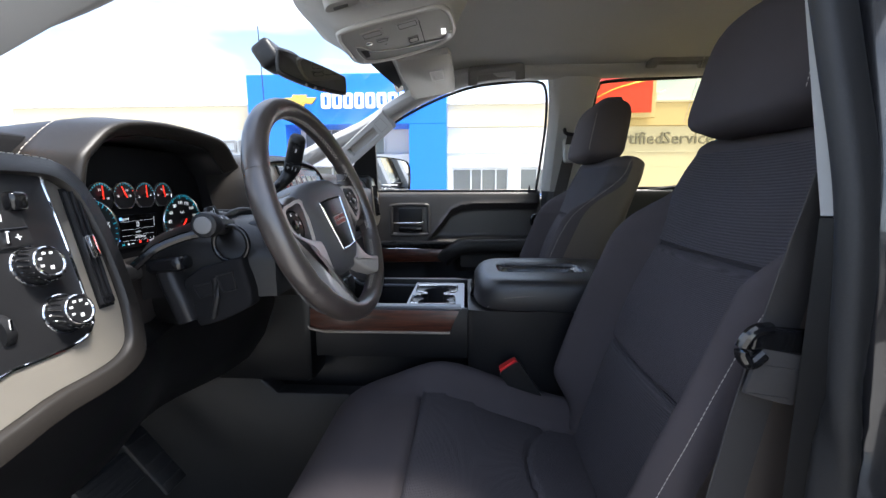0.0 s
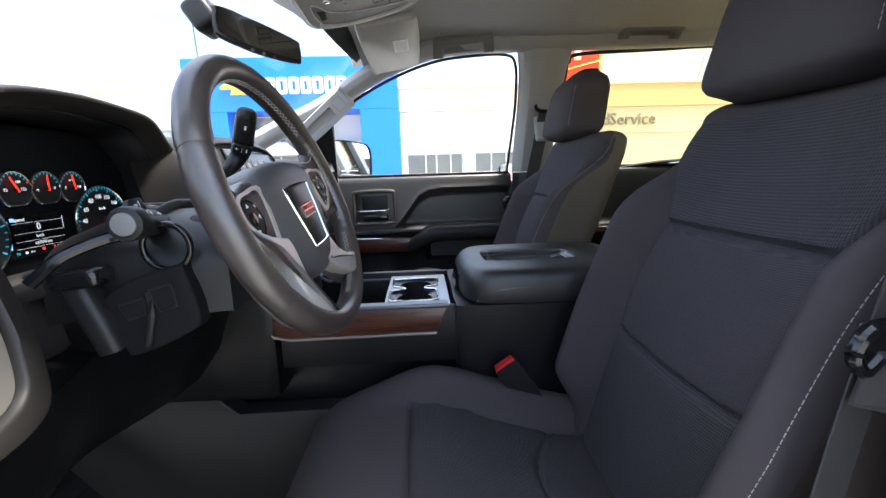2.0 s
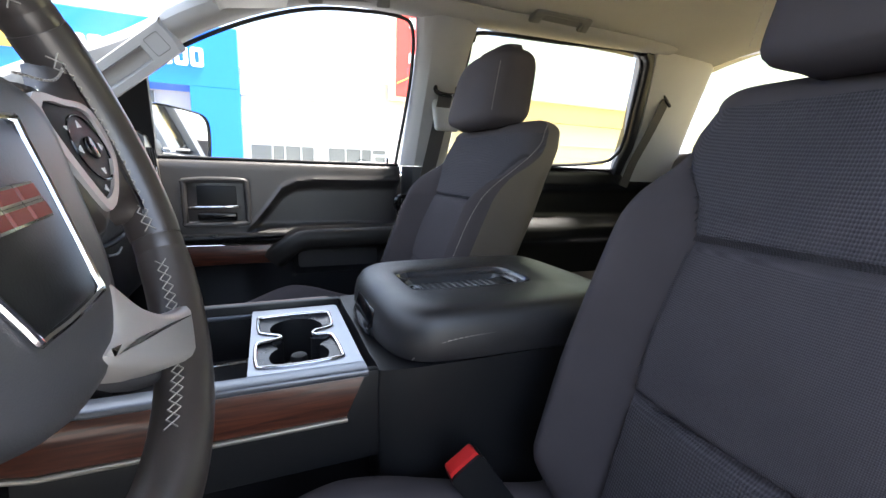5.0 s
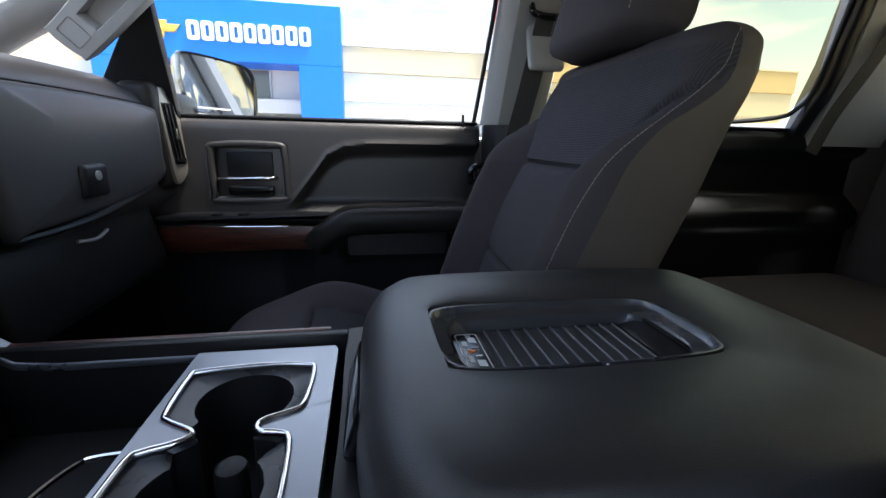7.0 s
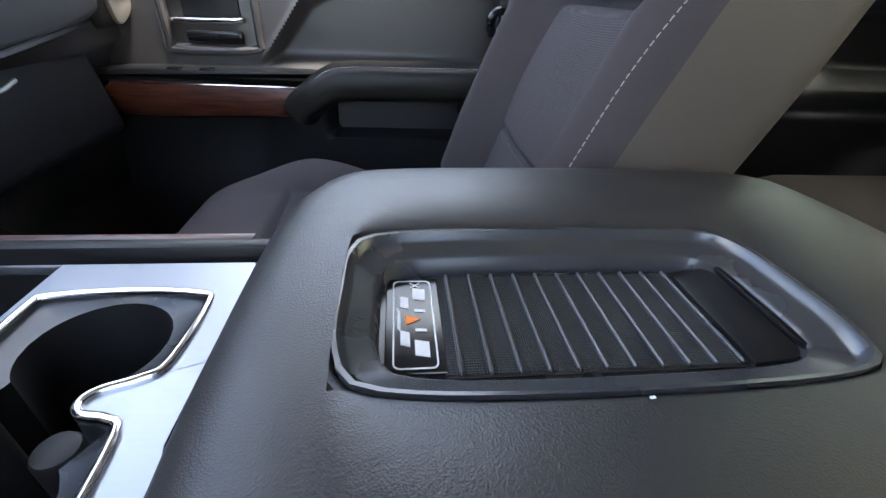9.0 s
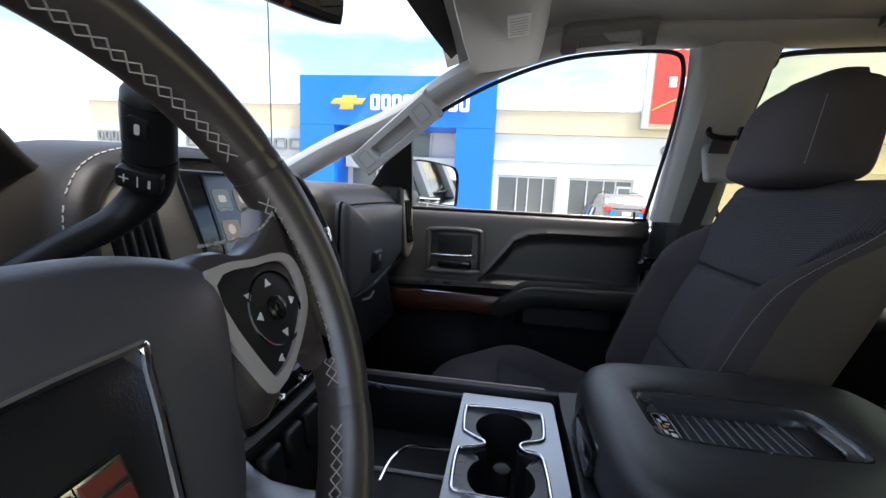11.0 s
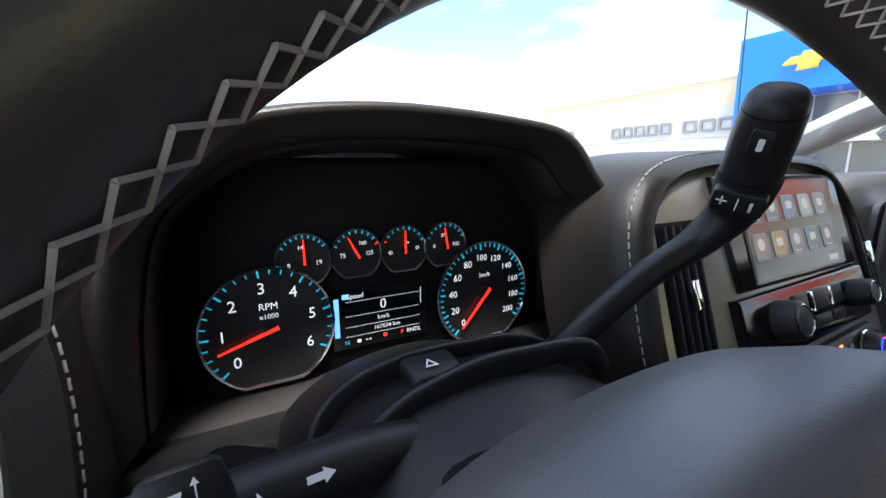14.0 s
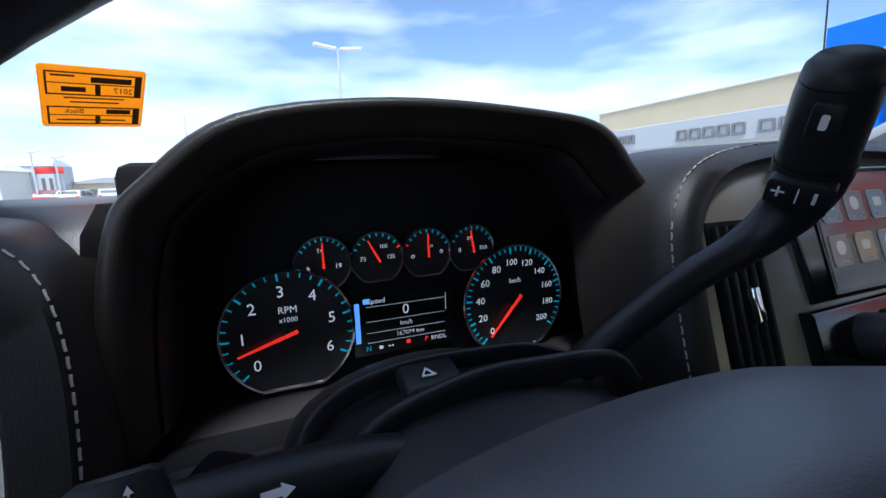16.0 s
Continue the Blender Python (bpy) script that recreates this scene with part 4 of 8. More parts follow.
# column
column = thing("steering_column", WC - WN * 0.15, "black steering column shroud", "steering column")
c0, c1 = WC - WN * 0.065, WC - WN * 0.34
rings = []
for k in range(8):
    t = k / 7
    p = c0.lerp(c1, t)
    k = (0.72, 0.90, 1.0)[min(k, 2)]
    rings.append([p + WU * k * (0.062 + 0.012 * t) * (abs(math.cos(a)) ** 0.6) * (1 if math.cos(a) > 0 else -1) + WV * k * ((0.026 if math.sin(a) > 0 else 0.085) + 0.01 * t) * (abs(math.sin(a)) ** 0.6) * (1 if math.sin(a) > 0 else -1) for a in [2 * math.pi * i / 28 for i in range(28)]])
part("shroud", Loft(rings), SHROUD, column, angle=60)


# ---- dashboard ----
LIT = {}


def lit(name, color, power):
    if name not in LIT:
        LIT[name] = material("lit_" + name, color, 0.5, emit=color, power=power, vary=0.02)
    return LIT[name]


dash = thing("dashboard", (-0.55, MID, 1.10), "black padded dashboard with silver trim and pale stitching", "dashboard")
bm, rows = bmesh.new(), []
for i in range(121):
    y = 0.235 + (1.875 - 0.235) * i / 120
    right = ease(1.25, 1.36, y)
    gap = ease(0.485, 0.50, y) * (1 - ease(0.915, 0.93, y))
    xe = -0.40 + 0.06 * right - 0.115 * gap
    low = -0.40 + 0.06 * right
    drop = ease(1.70, 1.88, y) * 0.02
    pts = [(-0.92, 1.42), (-0.75, 1.455), (-0.60, 1.487), (xe - 0.08, 1.498 - drop), (xe - 0.02, 1.494 - drop), (xe + 0.01, 1.478 - drop), (xe + 0.022, 1.45), (xe + 0.028, 1.36), (xe + 0.028, 1.345), (low + 0.028, 1.335), (low + 0.028, 1.26), (low + 0.00, 1.235), (low - 0.04, 1.13), (low - 0.14, 1.06), (-0.80, 1.0), (-0.92, 1.0)]
    rows.append([Vector((x, y, z)) for x, z in pts])
loft(bm, rows)
part("dash_body", bm, PAD, dash, "grained black dash pad", angle=50)


def arch(k, x, lift=0.0, mid=(0.683, 1.43)):
    pts = [(0.482, 1.345), (0.487, 1.42), (0.499, 1.482), (0.518, 1.508), (0.565, 1.541), (0.655, 1.553), (0.759, 1.549), (0.815, 1.539), (0.848, 1.508), (0.872, 1.478), (0.884, 1.42), (0.888, 1.345)]
    ky = k if k > 0.95 else 0.95 - (0.95 - k) * 1.75
    return [Vector((x, mid[0] + (p.x - mid[0]) * k, mid[1] + (p.y - mid[1]) * (ky if p.y > mid[1] else k) + lift)) for p in smooth_line([(a, b, 0) for a, b in pts], 5)]


bm = bmesh.new()
loft(bm, [arch(1.02, -0.70, -0.07), arch(1.05, -0.55, -0.014), arch(1.03, -0.42, 0.0), arch(1.0, -0.366, 0.0), arch(0.985, -0.3585, 0), arch(0.965, -0.3565, 0), arch(0.940, -0.358, 0.0), arch(0.905, -0.368, 0.0), arch(0.885, -0.378, 0.0), arch(0.880, -0.388, 0.0)], closed=False, caps=False)
part("cluster_hood", bm, LEATHER, dash, "black grained hood over the dials", angle=60)
bm = bmesh.new()
loft(bm, [arch(0.882, -0.384, 0.0), arch(0.872, -0.383, 0.0), arch(0.860, -0.388, 0.0), arch(0.850, -0.42, 0.0), arch(0.845, -0.46, 0.0)], closed=False, caps=False)
part("cluster_liner", bm, PLASTIC, dash, "black plastic liner round the dials", angle=60)
part("hood_stitching", Stitches([p + Vector((0, 0, 0.0012)) for p in arch(1.032, -0.43, 0.0)[8:-8]], 0.008, 0.0055, 0.0006, up=(0, 0, 1)), THREAD, dash, "pale stitched seam")
part("cluster_sill", Box((-0.405, 0.683, 1.327), (0.10, 0.385, 0.020), 0.006, 2, Euler((0, radians(-12), 0)).to_matrix()), PLASTIC, dash, "black shelf below the dials")


def outline3(pts, k, c, fx, n=6):
    return [Vector((fx(c[1] + (p.y - c[1]) * k[1]), c[0] + (p.x - c[0]) * k[0], c[1] + (p.y - c[1]) * k[1])) for p in smooth_line([(a, b, 0) for a, b in pts], n, True)]


def pod_rim(pts, c, fx, edge, name):
    bm = bmesh.new()
    loft(bm, [outline3(pts, (1.04, 1.03), c, lambda z: fx(z) - 0.10), outline3(pts, (1.03, 1.02), c, lambda z: fx(z) - 0.02), outline3(pts, (1.0, 1.0), c, lambda z: fx(z)), outline3(pts, (edge + 0.03, edge + 0.03), c, lambda z: fx(z) + 0.005), outline3(pts, (edge + 0.01, edge + 0.01), c, lambda z: fx(z) + 0.002), outline3(pts, (edge, edge), c, lambda z: fx(z) - 0.004), outline3(pts, (edge, edge), c, lambda z: fx(z) - 0.03)], caps=False)
    part(name + "_rim", bm, LEATHER, dash, "black padded rim", angle=60)
    seam = outline3(pts, (1.012, 1.010), c, lambda z: fx(z) - 0.0045)
    part("stitching", Stitches(seam + seam[:1], 0.008, 0.0055, 0.0007, up=(1, 0, 0)), THREAD, dash, "pale stitched seam")


def pod_trim(pts, c, fx, k, name):
    """The silver sheet that fills a pod's rim."""
    bm = bmesh.new()
    loft(bm, [outline3(pts, (k, k), c, lambda z: fx(z) - 0.03), outline3(pts, (k, k), c, lambda z: fx(z) - 0.003), outline3(pts, (k - 0.01, k - 0.01), c, lambda z: fx(z)), outline3(pts, (0.05, 0.05), c, lambda z: fx(z))])
    return part(name + "_trim", bm, SILVER, dash, "satin silver trim sheet", angle=60)


# left pod: light switch panel and side vent
LEFT_POD = [(0.225, 1.476), (0.34, 1.487), (0.43, 1.487), (0.468, 1.476), (0.486, 1.44), (0.491, 1.37), (0.484, 1.295), (0.458, 1.253), (0.37, 1.244), (0.225, 1.25)]
left_x = lambda z: -0.346 + (1.49 - z) * 0.30  # noqa: E731
LC = (0.36, 1.37)
pod_rim(LEFT_POD, LC, left_x, 0.83, "left_pod")
pod_trim(LEFT_POD, LC, lambda z: left_x(z) - 0.003, 0.835, "left_pod")
LM = facing((left_x(1.37) - 0.003, 0.40, 1.37), (0, 1, 0), (-0.30, 0, 1))


def spot(m, u, v, h=0.0):
    return m @ Matrix.Translation((u, v, h))


panel_out = [(-0.140, 0.104), (0.020, 0.105), (0.034, 0.092), (0.028, -0.040), (0.023, -0.062), (0.002, -0.074), (-0.061, -0.075), (-0.140, -0.070)]
switch = part("switch_panel", Plate([(p.x, p.y) for p in smooth_line([(a, b, 0) for a, b in panel_out], 3, True)], LM, -0.004, 0.0012, 0.001), PLASTIC, dash, "black light switch panel")
bm = bmesh.new()
sweep(bm, [LM @ Vector((p.x, p.y, 0.0012)) for p in smooth_line([(a, b, 0) for a, b in panel_out], 4, True)], circle(0.0014, 6), closed=True, up=(1, 0, 0))
part("bright_edge", bm, CHROME, switch, "thin bright edge")
for u, v, marks in ((-0.009, 0.010, 4), (0.000, -0.042, 5)):
    kn = part("rotary_knob", Cyl(LM @ Vector((u, v, 0.0)), LM.to_3x3() @ Vector((0, 0, 1)), 0.0170, 0.020, 32, 0.003, 0.0158), PLASTIC, switch, "black rotary knob")
    bm = bmesh.new()
    for h, r in ((0.002, 0.0195), (0.020, 0.0140)):
        sweep(bm, [LM @ Vector((u + r * math.cos(a), v + r * math.sin(a), h)) for a in [2 * math.pi * i / 32 for i in range(32)]], circle(0.0014, 6), closed=True, up=(1, 0, 0))
    part("chrome_ring", bm, CHROME, kn, "chrome knob ring")
    for i in range(18):
        a = 2 * math.pi * i / 18
        part("grip_rib", Box(LM @ Vector((u + 0.0164 * math.cos(a), v + 0.0164 * math.sin(a), 0.011)), (0.014, 0.002, 0.002), 0.0006, 1), GLOSS, kn)
    for i in range(marks):
        a = radians(200 - 45 * i)
        part("mark", Box(LM @ Vector((u + 0.0090 * math.cos(a), v + 0.0090 * math.sin(a), 0.0202)), (0.0006, 0.0036, 0.0024), 0.0002, 1), WHITE, kn, "white printed mark")
    part("mark", Box(LM @ Vector((u, v - 0.006, 0.0202)), (0.0006, 0.0040, 0.0040), 0.001, 1), WHITE, kn, "white printed mark")
for u in (-0.046, -0.004):
    part("dimmer_knob", Box(LM @ Vector((u, 0.074, 0.006)), (0.014, 0.017, 0.019), 0.005, 3), GLOSS, switch, "gloss black slider knob")
brake = part("brake_gain_switch", Plate(flat_outline(0.046, 0.036, 0.004), spot(LM, -0.024, 0.048), 0.001, 0.0042, 0.001), PLASTIC, switch, "black two-button switch")
part("divider", Box(LM @ Vector((-0.024, 0.048, 0.005)), (0.0016, 0.044, 0.0012), 0.0004, 1), GLOSS, brake)
part("mark", Words("-", spot(LM, -0.034, 0.039, 0.0043), 0.012, 0.0002), WHITE, brake, "white minus sign")
part("mark", Words("+", spot(LM, -0.013, 0.039, 0.0043), 0.012, 0.0002), WHITE, brake, "white plus sign")
part("mark", Box(LM @ Vector((-0.026, 0.058, 0.0046)), (0.0006, 0.010, 0.008), 0.002, 1), WHITE, brake, "white printed symbol")
part("chrome_tab", Box(LM @ Vector((-0.024, 0.040, 0.006)), (0.004, 0.0035, 0.012), 0.001, 1), CHROME, brake)
wheelie = part("thumb_wheel", Cyl(LM @ Vector((-0.060, -0.040, -0.006)), (0, 1, 0), 0.016, 0.010, 28, 0.002), PLASTIC, switch, "ribbed dimmer thumb wheel")
part("wheel_tip", Box(LM @ Vector((-0.055, -0.038, 0.010)), (0.002, 0.003, 0.012), 0.0005, 1), CHROME, wheelie)


def vent(parent, m, w, h, slant, fins, name="air_vent"):
    """A tall vent: slot, upright fins and a small bright tab; slant leans its sides."""
    quad = [(-w / 2 - slant, h / 2), (w / 2 - slant, h / 2), (w / 2 + slant, -h / 2), (-w / 2 + slant, -h / 2)]
    root = part(name, Plate(quad, m, -0.004, 0.0016), DARK, parent, "dark air vent")
    for i in range(fins):
        x = -w / 2 + w * (i + 0.5) / fins
        q = [(x - 0.0016 - slant, h / 2 - 0.004), (x + 0.0016 - slant, h / 2 - 0.004), (x + 0.0016 + slant, -h / 2 + 0.004), (x - 0.0016 + slant, -h / 2 + 0.004)]
        part("fin", Plate(q, m, 0.001, 0.006, 0.001), PLASTIC, root)
    part("tab", Plate(flat_outline(0.008, 0.026, 0.002), m, 0.005, 0.012, 0.002), CHROME, root, "bright vent tab")
    part("thumb_wheel", Plate(flat_outline(w * 0.8, 0.010, 0.002), m @ Matrix.Translation((slant * 0.9, -h / 2 + 0.008, 0)), 0.001, 0.007, 0.002), GLOSS, root)
    return root


vent(dash, spot(LM, 0.0535, 0.019), 0.019, 0.136, -0.005, 3)

# middle pod
MID_POD = [(0.846, 1.475), (0.905, 1.514), (1.055, 1.524), (1.19, 1.514), (1.242, 1.475), (1.266, 1.40), (1.268, 1.32), (1.245, 1.25), (1.20, 1.222), (1.06, 1.215), (0.90, 1.222), (0.850, 1.25), (0.828, 1.32), (0.828, 1.40)]
mid_x = lambda z: -0.325 + (1.50 - z) * 0.34  # noqa: E731
MC = (1.06, 1.365)
pod_rim(MID_POD, MC, mid_x, 0.915, "middle_pod")
pod_trim(MID_POD, MC, lambda z: mid_x(z) - 0.004, 0.92, "middle_pod")
MS = facing((mid_x(1.365) - 0.004, 1.07, 1.365), (0, 1, 0), (-0.34, 0, 1))
K = math.hypot(1, 0.34)


def stack(y, z, h=0.0):
    return MS @ Matrix.Translation((y - 1.07, (z - 1.365) * K, h))


vent(dash, stack(0.889, 1.405), 0.052, 0.125, -0.004, 5)
vent(dash, stack(1.2445, 1.405), 0.017, 0.125, 0.003, 2)
# touch screen
radio = thing("infotainment_unit", MS @ Vector((0, 0, 0.01)), "black touch screen radio with lit icons, switched on", "car radio")
body = [(0.955, 1.500), (1.205, 1.500), (1.208, 1.396), (0.962, 1.396)]
part("bezel", Plate([((y - 1.07), (z - 1.365) * K) for y, z in body], MS, 0.0, 0.006, 0.003), GLOSS, radio, "gloss black screen surround")
part("screen_frame", Plate([((y - 1.07), (z - 1.365) * K) for y, z in ((0.985, 1.494), (1.186, 1.494), (1.180, 1.400), (0.985, 1.400))], MS, 0.006, 0.0072), GLOSS, radio)
SCREEN = material("screen_glass", (0.012, 0.013, 0.015), 0.10, vary=0.03, emit=(0.30, 0.33, 0.36), power=0.05, rough_vary=0.02)
shown = part("screen", Plate([((y - 1.07), (z - 1.365) * K) for y, z in ((0.988, 1.492), (1.172, 1.492), (1.166, 1.403), (0.988, 1.403))], MS, 0.0072, 0.0078), SCREEN, radio, "lit touch screen")
ICONS = [(0.13, 0.10, 0.09), (0.08, 0.10, 0.11), (0.15, 0.18, 0.17), (0.17, 0.12, 0.07), (0.10, 0.09, 0.09), (0.11, 0.11, 0.12), (0.12, 0.11, 0.12), (0.09, 0.11, 0.14)]
for i in range(10):
    y, z = 1.006 + 0.0355 * (i % 5), (1.466, 1.432)[i // 5]
    c = ICONS[(i * 3 + 1) % 8]
    ic = part("app_icon", Plate(flat_outline(0.027, 0.025, 0.004), stack(y, z), 0.0076, 0.0082), lit("icon_%d" % (i % 8), c, 0.5), shown, "lit app icon")
    bm = bmesh.new()
    frame_plate(bm, flat_outline(0.0276, 0.0256, 0.004), flat_outline(0.0262, 0.0242, 0.0034), stack(y, z), 0.0078, 0.0085)
    part("icon_edge", bm, SILVER, ic)
    part("icon_symbol", Plate(circle(0.006, 14) if i % 2 else flat_outline(0.012, 0.008, 0.002), stack(y, z + 0.002), 0.0080, 0.0086), lit("symbol", (0.35, 0.33, 0.30), 0.35), ic)
    part("icon_caption", Plate(flat_outline(0.013, 0.0022, 0.0005), stack(y, z - 0.009), 0.0080, 0.0085), WHITE, ic)
part("clock_bar", Plate(flat_outline(0.020, 0.006, 0.001), stack(1.150, 1.409), 0.0076, 0.0083), lit("symbol", (0.35, 0.33, 0.30), 0.35), shown)
# radio keys
band = [(0.945, 1.392), (1.205, 1.395), (1.205, 1.340), (0.945, 1.334)]
keys = part("key_band", Plate([((y - 1.07), (z - 1.365) * K) for y, z in band], MS, 0.0, 0.010, 0.004), GLOSS, radio, "gloss black key band")
for y, z, r in ((1.004, 1.366, 0.0195), (1.166, 1.368, 0.0155)):
    q = stack(y, z, 0.009)
    k = part("knob", Cyl(q.translation, q.to_3x3() @ Vector((0, 0, 1)), r, 0.020, 32, 0.003, r * 0.92), PLASTIC, radio, "black round knob")
    bm = bmesh.new()
    sweep(bm, [q @ Vector((r * 0.72 * math.cos(a), r * 0.72 * math.sin(a), 0.0202)) for a in [2 * math.pi * i / 32 for i in range(32)]], circle(0.0009, 5), closed=True, up=(1, 0, 0))
    part("ring", bm, CHROME, k, "chrome ring")
for y, w in ((1.045, 0.026), (1.085, 0.036), (1.122, 0.026)):
    part("key", Plate(flat_outline(w, 0.020, 0.002), stack(y, 1.374), 0.009, 0.013, 0.0015), PLASTIC, keys, "black key")
    part("key", Plate(flat_outline(w, 0.012, 0.002), stack(y, 1.354), 0.009, 0.012, 0.0015), PLASTIC, keys, "black key")
for y in (1.0655, 1.106):
    part("key_divider", Plate(flat_outline(0.003, 0.020, 0.001), stack(y, 1.374), 0.010, 0.0145, 0.001), CHROME, keys, "chrome divider")
# climate controls
climate = thing("climate_controls", MS @ Vector((0, -0.07, 0.01)), "black climate panel with two ringed knobs", "car controls")
part("panel", Plate([((y - 1.07), (z - 1.365) * K) for y, z in ((0.945, 1.326), (1.205, 1.332), (1.196, 1.275), (0.955, 1.270))], MS, 0.0, 0.008, 0.004), PLASTIC, climate, "black panel")
bm = bmesh.new()
sweep(bm, [MS @ Vector((y - 1.07, (z - 1.365) * K, 0.003)) for y, z in ((0.945, 1.268), (1.07, 1.266), (1.19, 1.272), (1.208, 1.286))], circle(0.003, 8), up=(1, 0, 0))
part("bright_bar", bm, SILVER, climate, "satin silver bar")
for y, z, r in ((0.986, 1.303, 0.022), (1.170, 1.306, 0.022), (1.080, 1.303, 0.0165)):
    q = stack(y, z, 0.007)
    k = part("knob", Cyl(q.translation, q.to_3x3() @ Vector((0, 0, 1)), r, 0.018, 32, 0.003, r * 0.93), PLASTIC, climate, "black ringed knob")
    bm = bmesh.new()
    sweep(bm, [q @ Vector((r * 1.03 * math.cos(a), r * 1.03 * math.sin(a), 0.004)) for a in [2 * math.pi * i / 32 for i in range(32)]], circle(0.0012, 5), closed=True, up=(1, 0, 0))
    part("ring", bm, CHROME, k, "chrome ring")
    if r > 0.02:
        for nm, a0, a1, col in (("cold_arc", 100, 190, (0.02, 0.05, 0.9)), ("warm_arc", 20, 92, (0.9, 0.03, 0.03))):
            bm = bmesh.new()
            sweep(bm, [q @ Vector((r * 0.70 * math.cos(radians(a0 + (a1 - a0) * i / 12)), r * 0.70 * math.sin(radians(a0 + (a1 - a0) * i / 12)), 0.0183)) for i in range(13)], circle(0.0009, 5), up=(1, 0, 0))
            part(nm, bm, lit(nm, col, 1.2), k, "lit coloured arc")
        part("reading", Words("HI", q @ Matrix.Translation((0, 0, 0.0181)), 0.011, 0.0002), lit("pale", (0.6, 0.62, 0.65), 0.4), k, "lit reading")
    else:
        part("lamp", Plate(flat_outline(0.008, 0.0022, 0.0006), q @ Matrix.Translation((0, -0.008, 0)), 0.018, 0.0188), lit("amber", (1.0, 0.16, 0.01), 2.0), k, "amber lamp")
for y, z in ((1.030, 1.313), (1.038, 1.290), (1.012, 1.316), (1.016, 1.288), (1.112, 1.300), (1.122, 1.318), (1.138, 1.318), (1.138, 1.298)):
    part("key_symbol", Plate(flat_outline(0.008, 0.005, 0.0015), stack(y, z), 0.0078, 0.0086), GREY, climate, "grey printed symbol")
part("lamp", Plate(flat_outline(0.007, 0.0022, 0.0006), stack(1.113, 1.322), 0.0078, 0.0086), lit("amber", (1.0, 0.16, 0.01), 2.0), climate, "amber lamp")
part("seat_heat_key", Plate(flat_outline(0.016, 0.034, 0.004), stack(1.214, 1.304), 0.0, 0.007, 0.002), GLOSS, climate, "black side key")
# lower switch row and power outlets
row = part("switch_bar", Box((-0.262, 1.065, 1.238), (0.05, 0.26, 0.036), 0.006, 2, Euler((0, radians(-20), 0)).to_matrix()), GLOSS, dash, "gloss black switch row")
for y in (1.0, 1.051, 1.102):
    part("toggle", Box((-0.236, y, 1.243), (0.012, 0.006, 0.010), 0.003, 2), CHROME, row, "chrome toggle")
part("row_edge", Sweep([(-0.236, 0.945, 1.240), (-0.234, 1.06, 1.241), (-0.237, 1.15, 1.246)], circle(0.0012, 6)), CHROME, row, "thin bright line")
outlet = part("outlet_panel", Box((-0.232, 1.06, 1.165), (0.02, 0.27, 0.125), 0.006, 2, Euler((0, radians(-8), 0)).to_matrix()), PLASTIC, dash, "black outlet panel")
for y, w in ((0.945, 0.034), (0.990, 0.034), (1.033, 0.034), (1.075, 0.034), (1.126, 0.050)):
    c = part("outlet_cover", Box((-0.216, y, 1.192), (0.014, w, 0.046), 0.005, 3, Euler((0, radians(-8), 0)).to_matrix()), PLASTIC, outlet, "black hinged outlet cover")
    part("lip", Box((-0.209, y, 1.176), (0.004, w * 0.45, 0.003), 0.001, 1), GREY, c)
part("lower_dash_panel", Box((-0.42, 1.06, 1.13), (0.36, 0.33, 0.24), 0.02, 2), SHROUD, dash, "black lower dash behind the console")

# glove box side
GLOVE = material("grained_glove_box", (0.075, 0.073, 0.074), 0.40, bump=0.14, bump_scale=900, kind="leather", vary=0.12, spec=0.7)
glove = [(1.345, 1.442), (1.40, 1.450), (1.60, 1.450), (1.755, 1.444), (1.785, 1.425), (1.788, 1.35), (1.775, 1.30), (1.60, 1.272), (1.40, 1.262), (1.355, 1.270)]
gx = lambda z: -0.309  # noqa: E731
ring = lambda k, dx: [Vector((gx(0) + dx, 1.565 + (p.x - 1.565) * k, 1.358 + (p.y - 1.358) * k)) for p in smooth_line([(a, b, 0) for a, b in glove], 5, True)]  # noqa: E731
lid_g = part("glove_box_lid", Loft([ring(1.0, -0.012), ring(1.0, 0.004), ring(0.985, 0.010), ring(0.9, 0.014), ring(0.5, 0.018)]), GLOVE, dash, "black glove box lid, shut", angle=60)
bm = bmesh.new()
sweep(bm, ring(1.012, -0.001), circle(0.0025, 6), closed=True, up=(1, 0, 0))
part("gap", bm, DARK, lid_g)
latch = part("latch", Box((-0.293, 1.520, 1.318), (0.022, 0.062, 0.052), 0.008, 3), PLASTIC, lid_g, "black latch with a lock")
part("lock", Cyl((-0.284, 1.520, 1.326), (1, 0, 0), 0.0075, 0.004, 20, 0.001), GREY, latch, "round metal lock")
part("shelf_lip", Sweep(smooth_line([(-0.318, 1.36, 1.252), (-0.300, 1.45, 1.256), (-0.294, 1.53, 1.262), (-0.300, 1.66, 1.276), (-0.318, 1.78, 1.288)], 6), circle(0.006, 8)), PLASTIC, dash, "bright-edged lip under the glove box")
part("lower_glove_box", Box((-0.39, 1.56, 1.165), (0.14, 0.44, 0.15), 0.02, 3, Euler((0, radians(-12), 0)).to_matrix()), PLASTIC, dash, "black lower glove box")
part("lower_pull", Sweep(smooth_line([(-0.316, 1.50, 1.225), (-0.309, 1.535, 1.222), (-0.311, 1.57, 1.230)], 4), circle(0.003, 6)), GREY, dash)
RV = facing((-0.300, 1.822, 1.385), (0.30, 1, 0), (-0.05, 0, 1))
part("right_pod", Box((-0.335, 1.815, 1.385), (0.07, 0.085, 0.225), 0.02, 4), LEATHER, dash, "black padded vent pod")
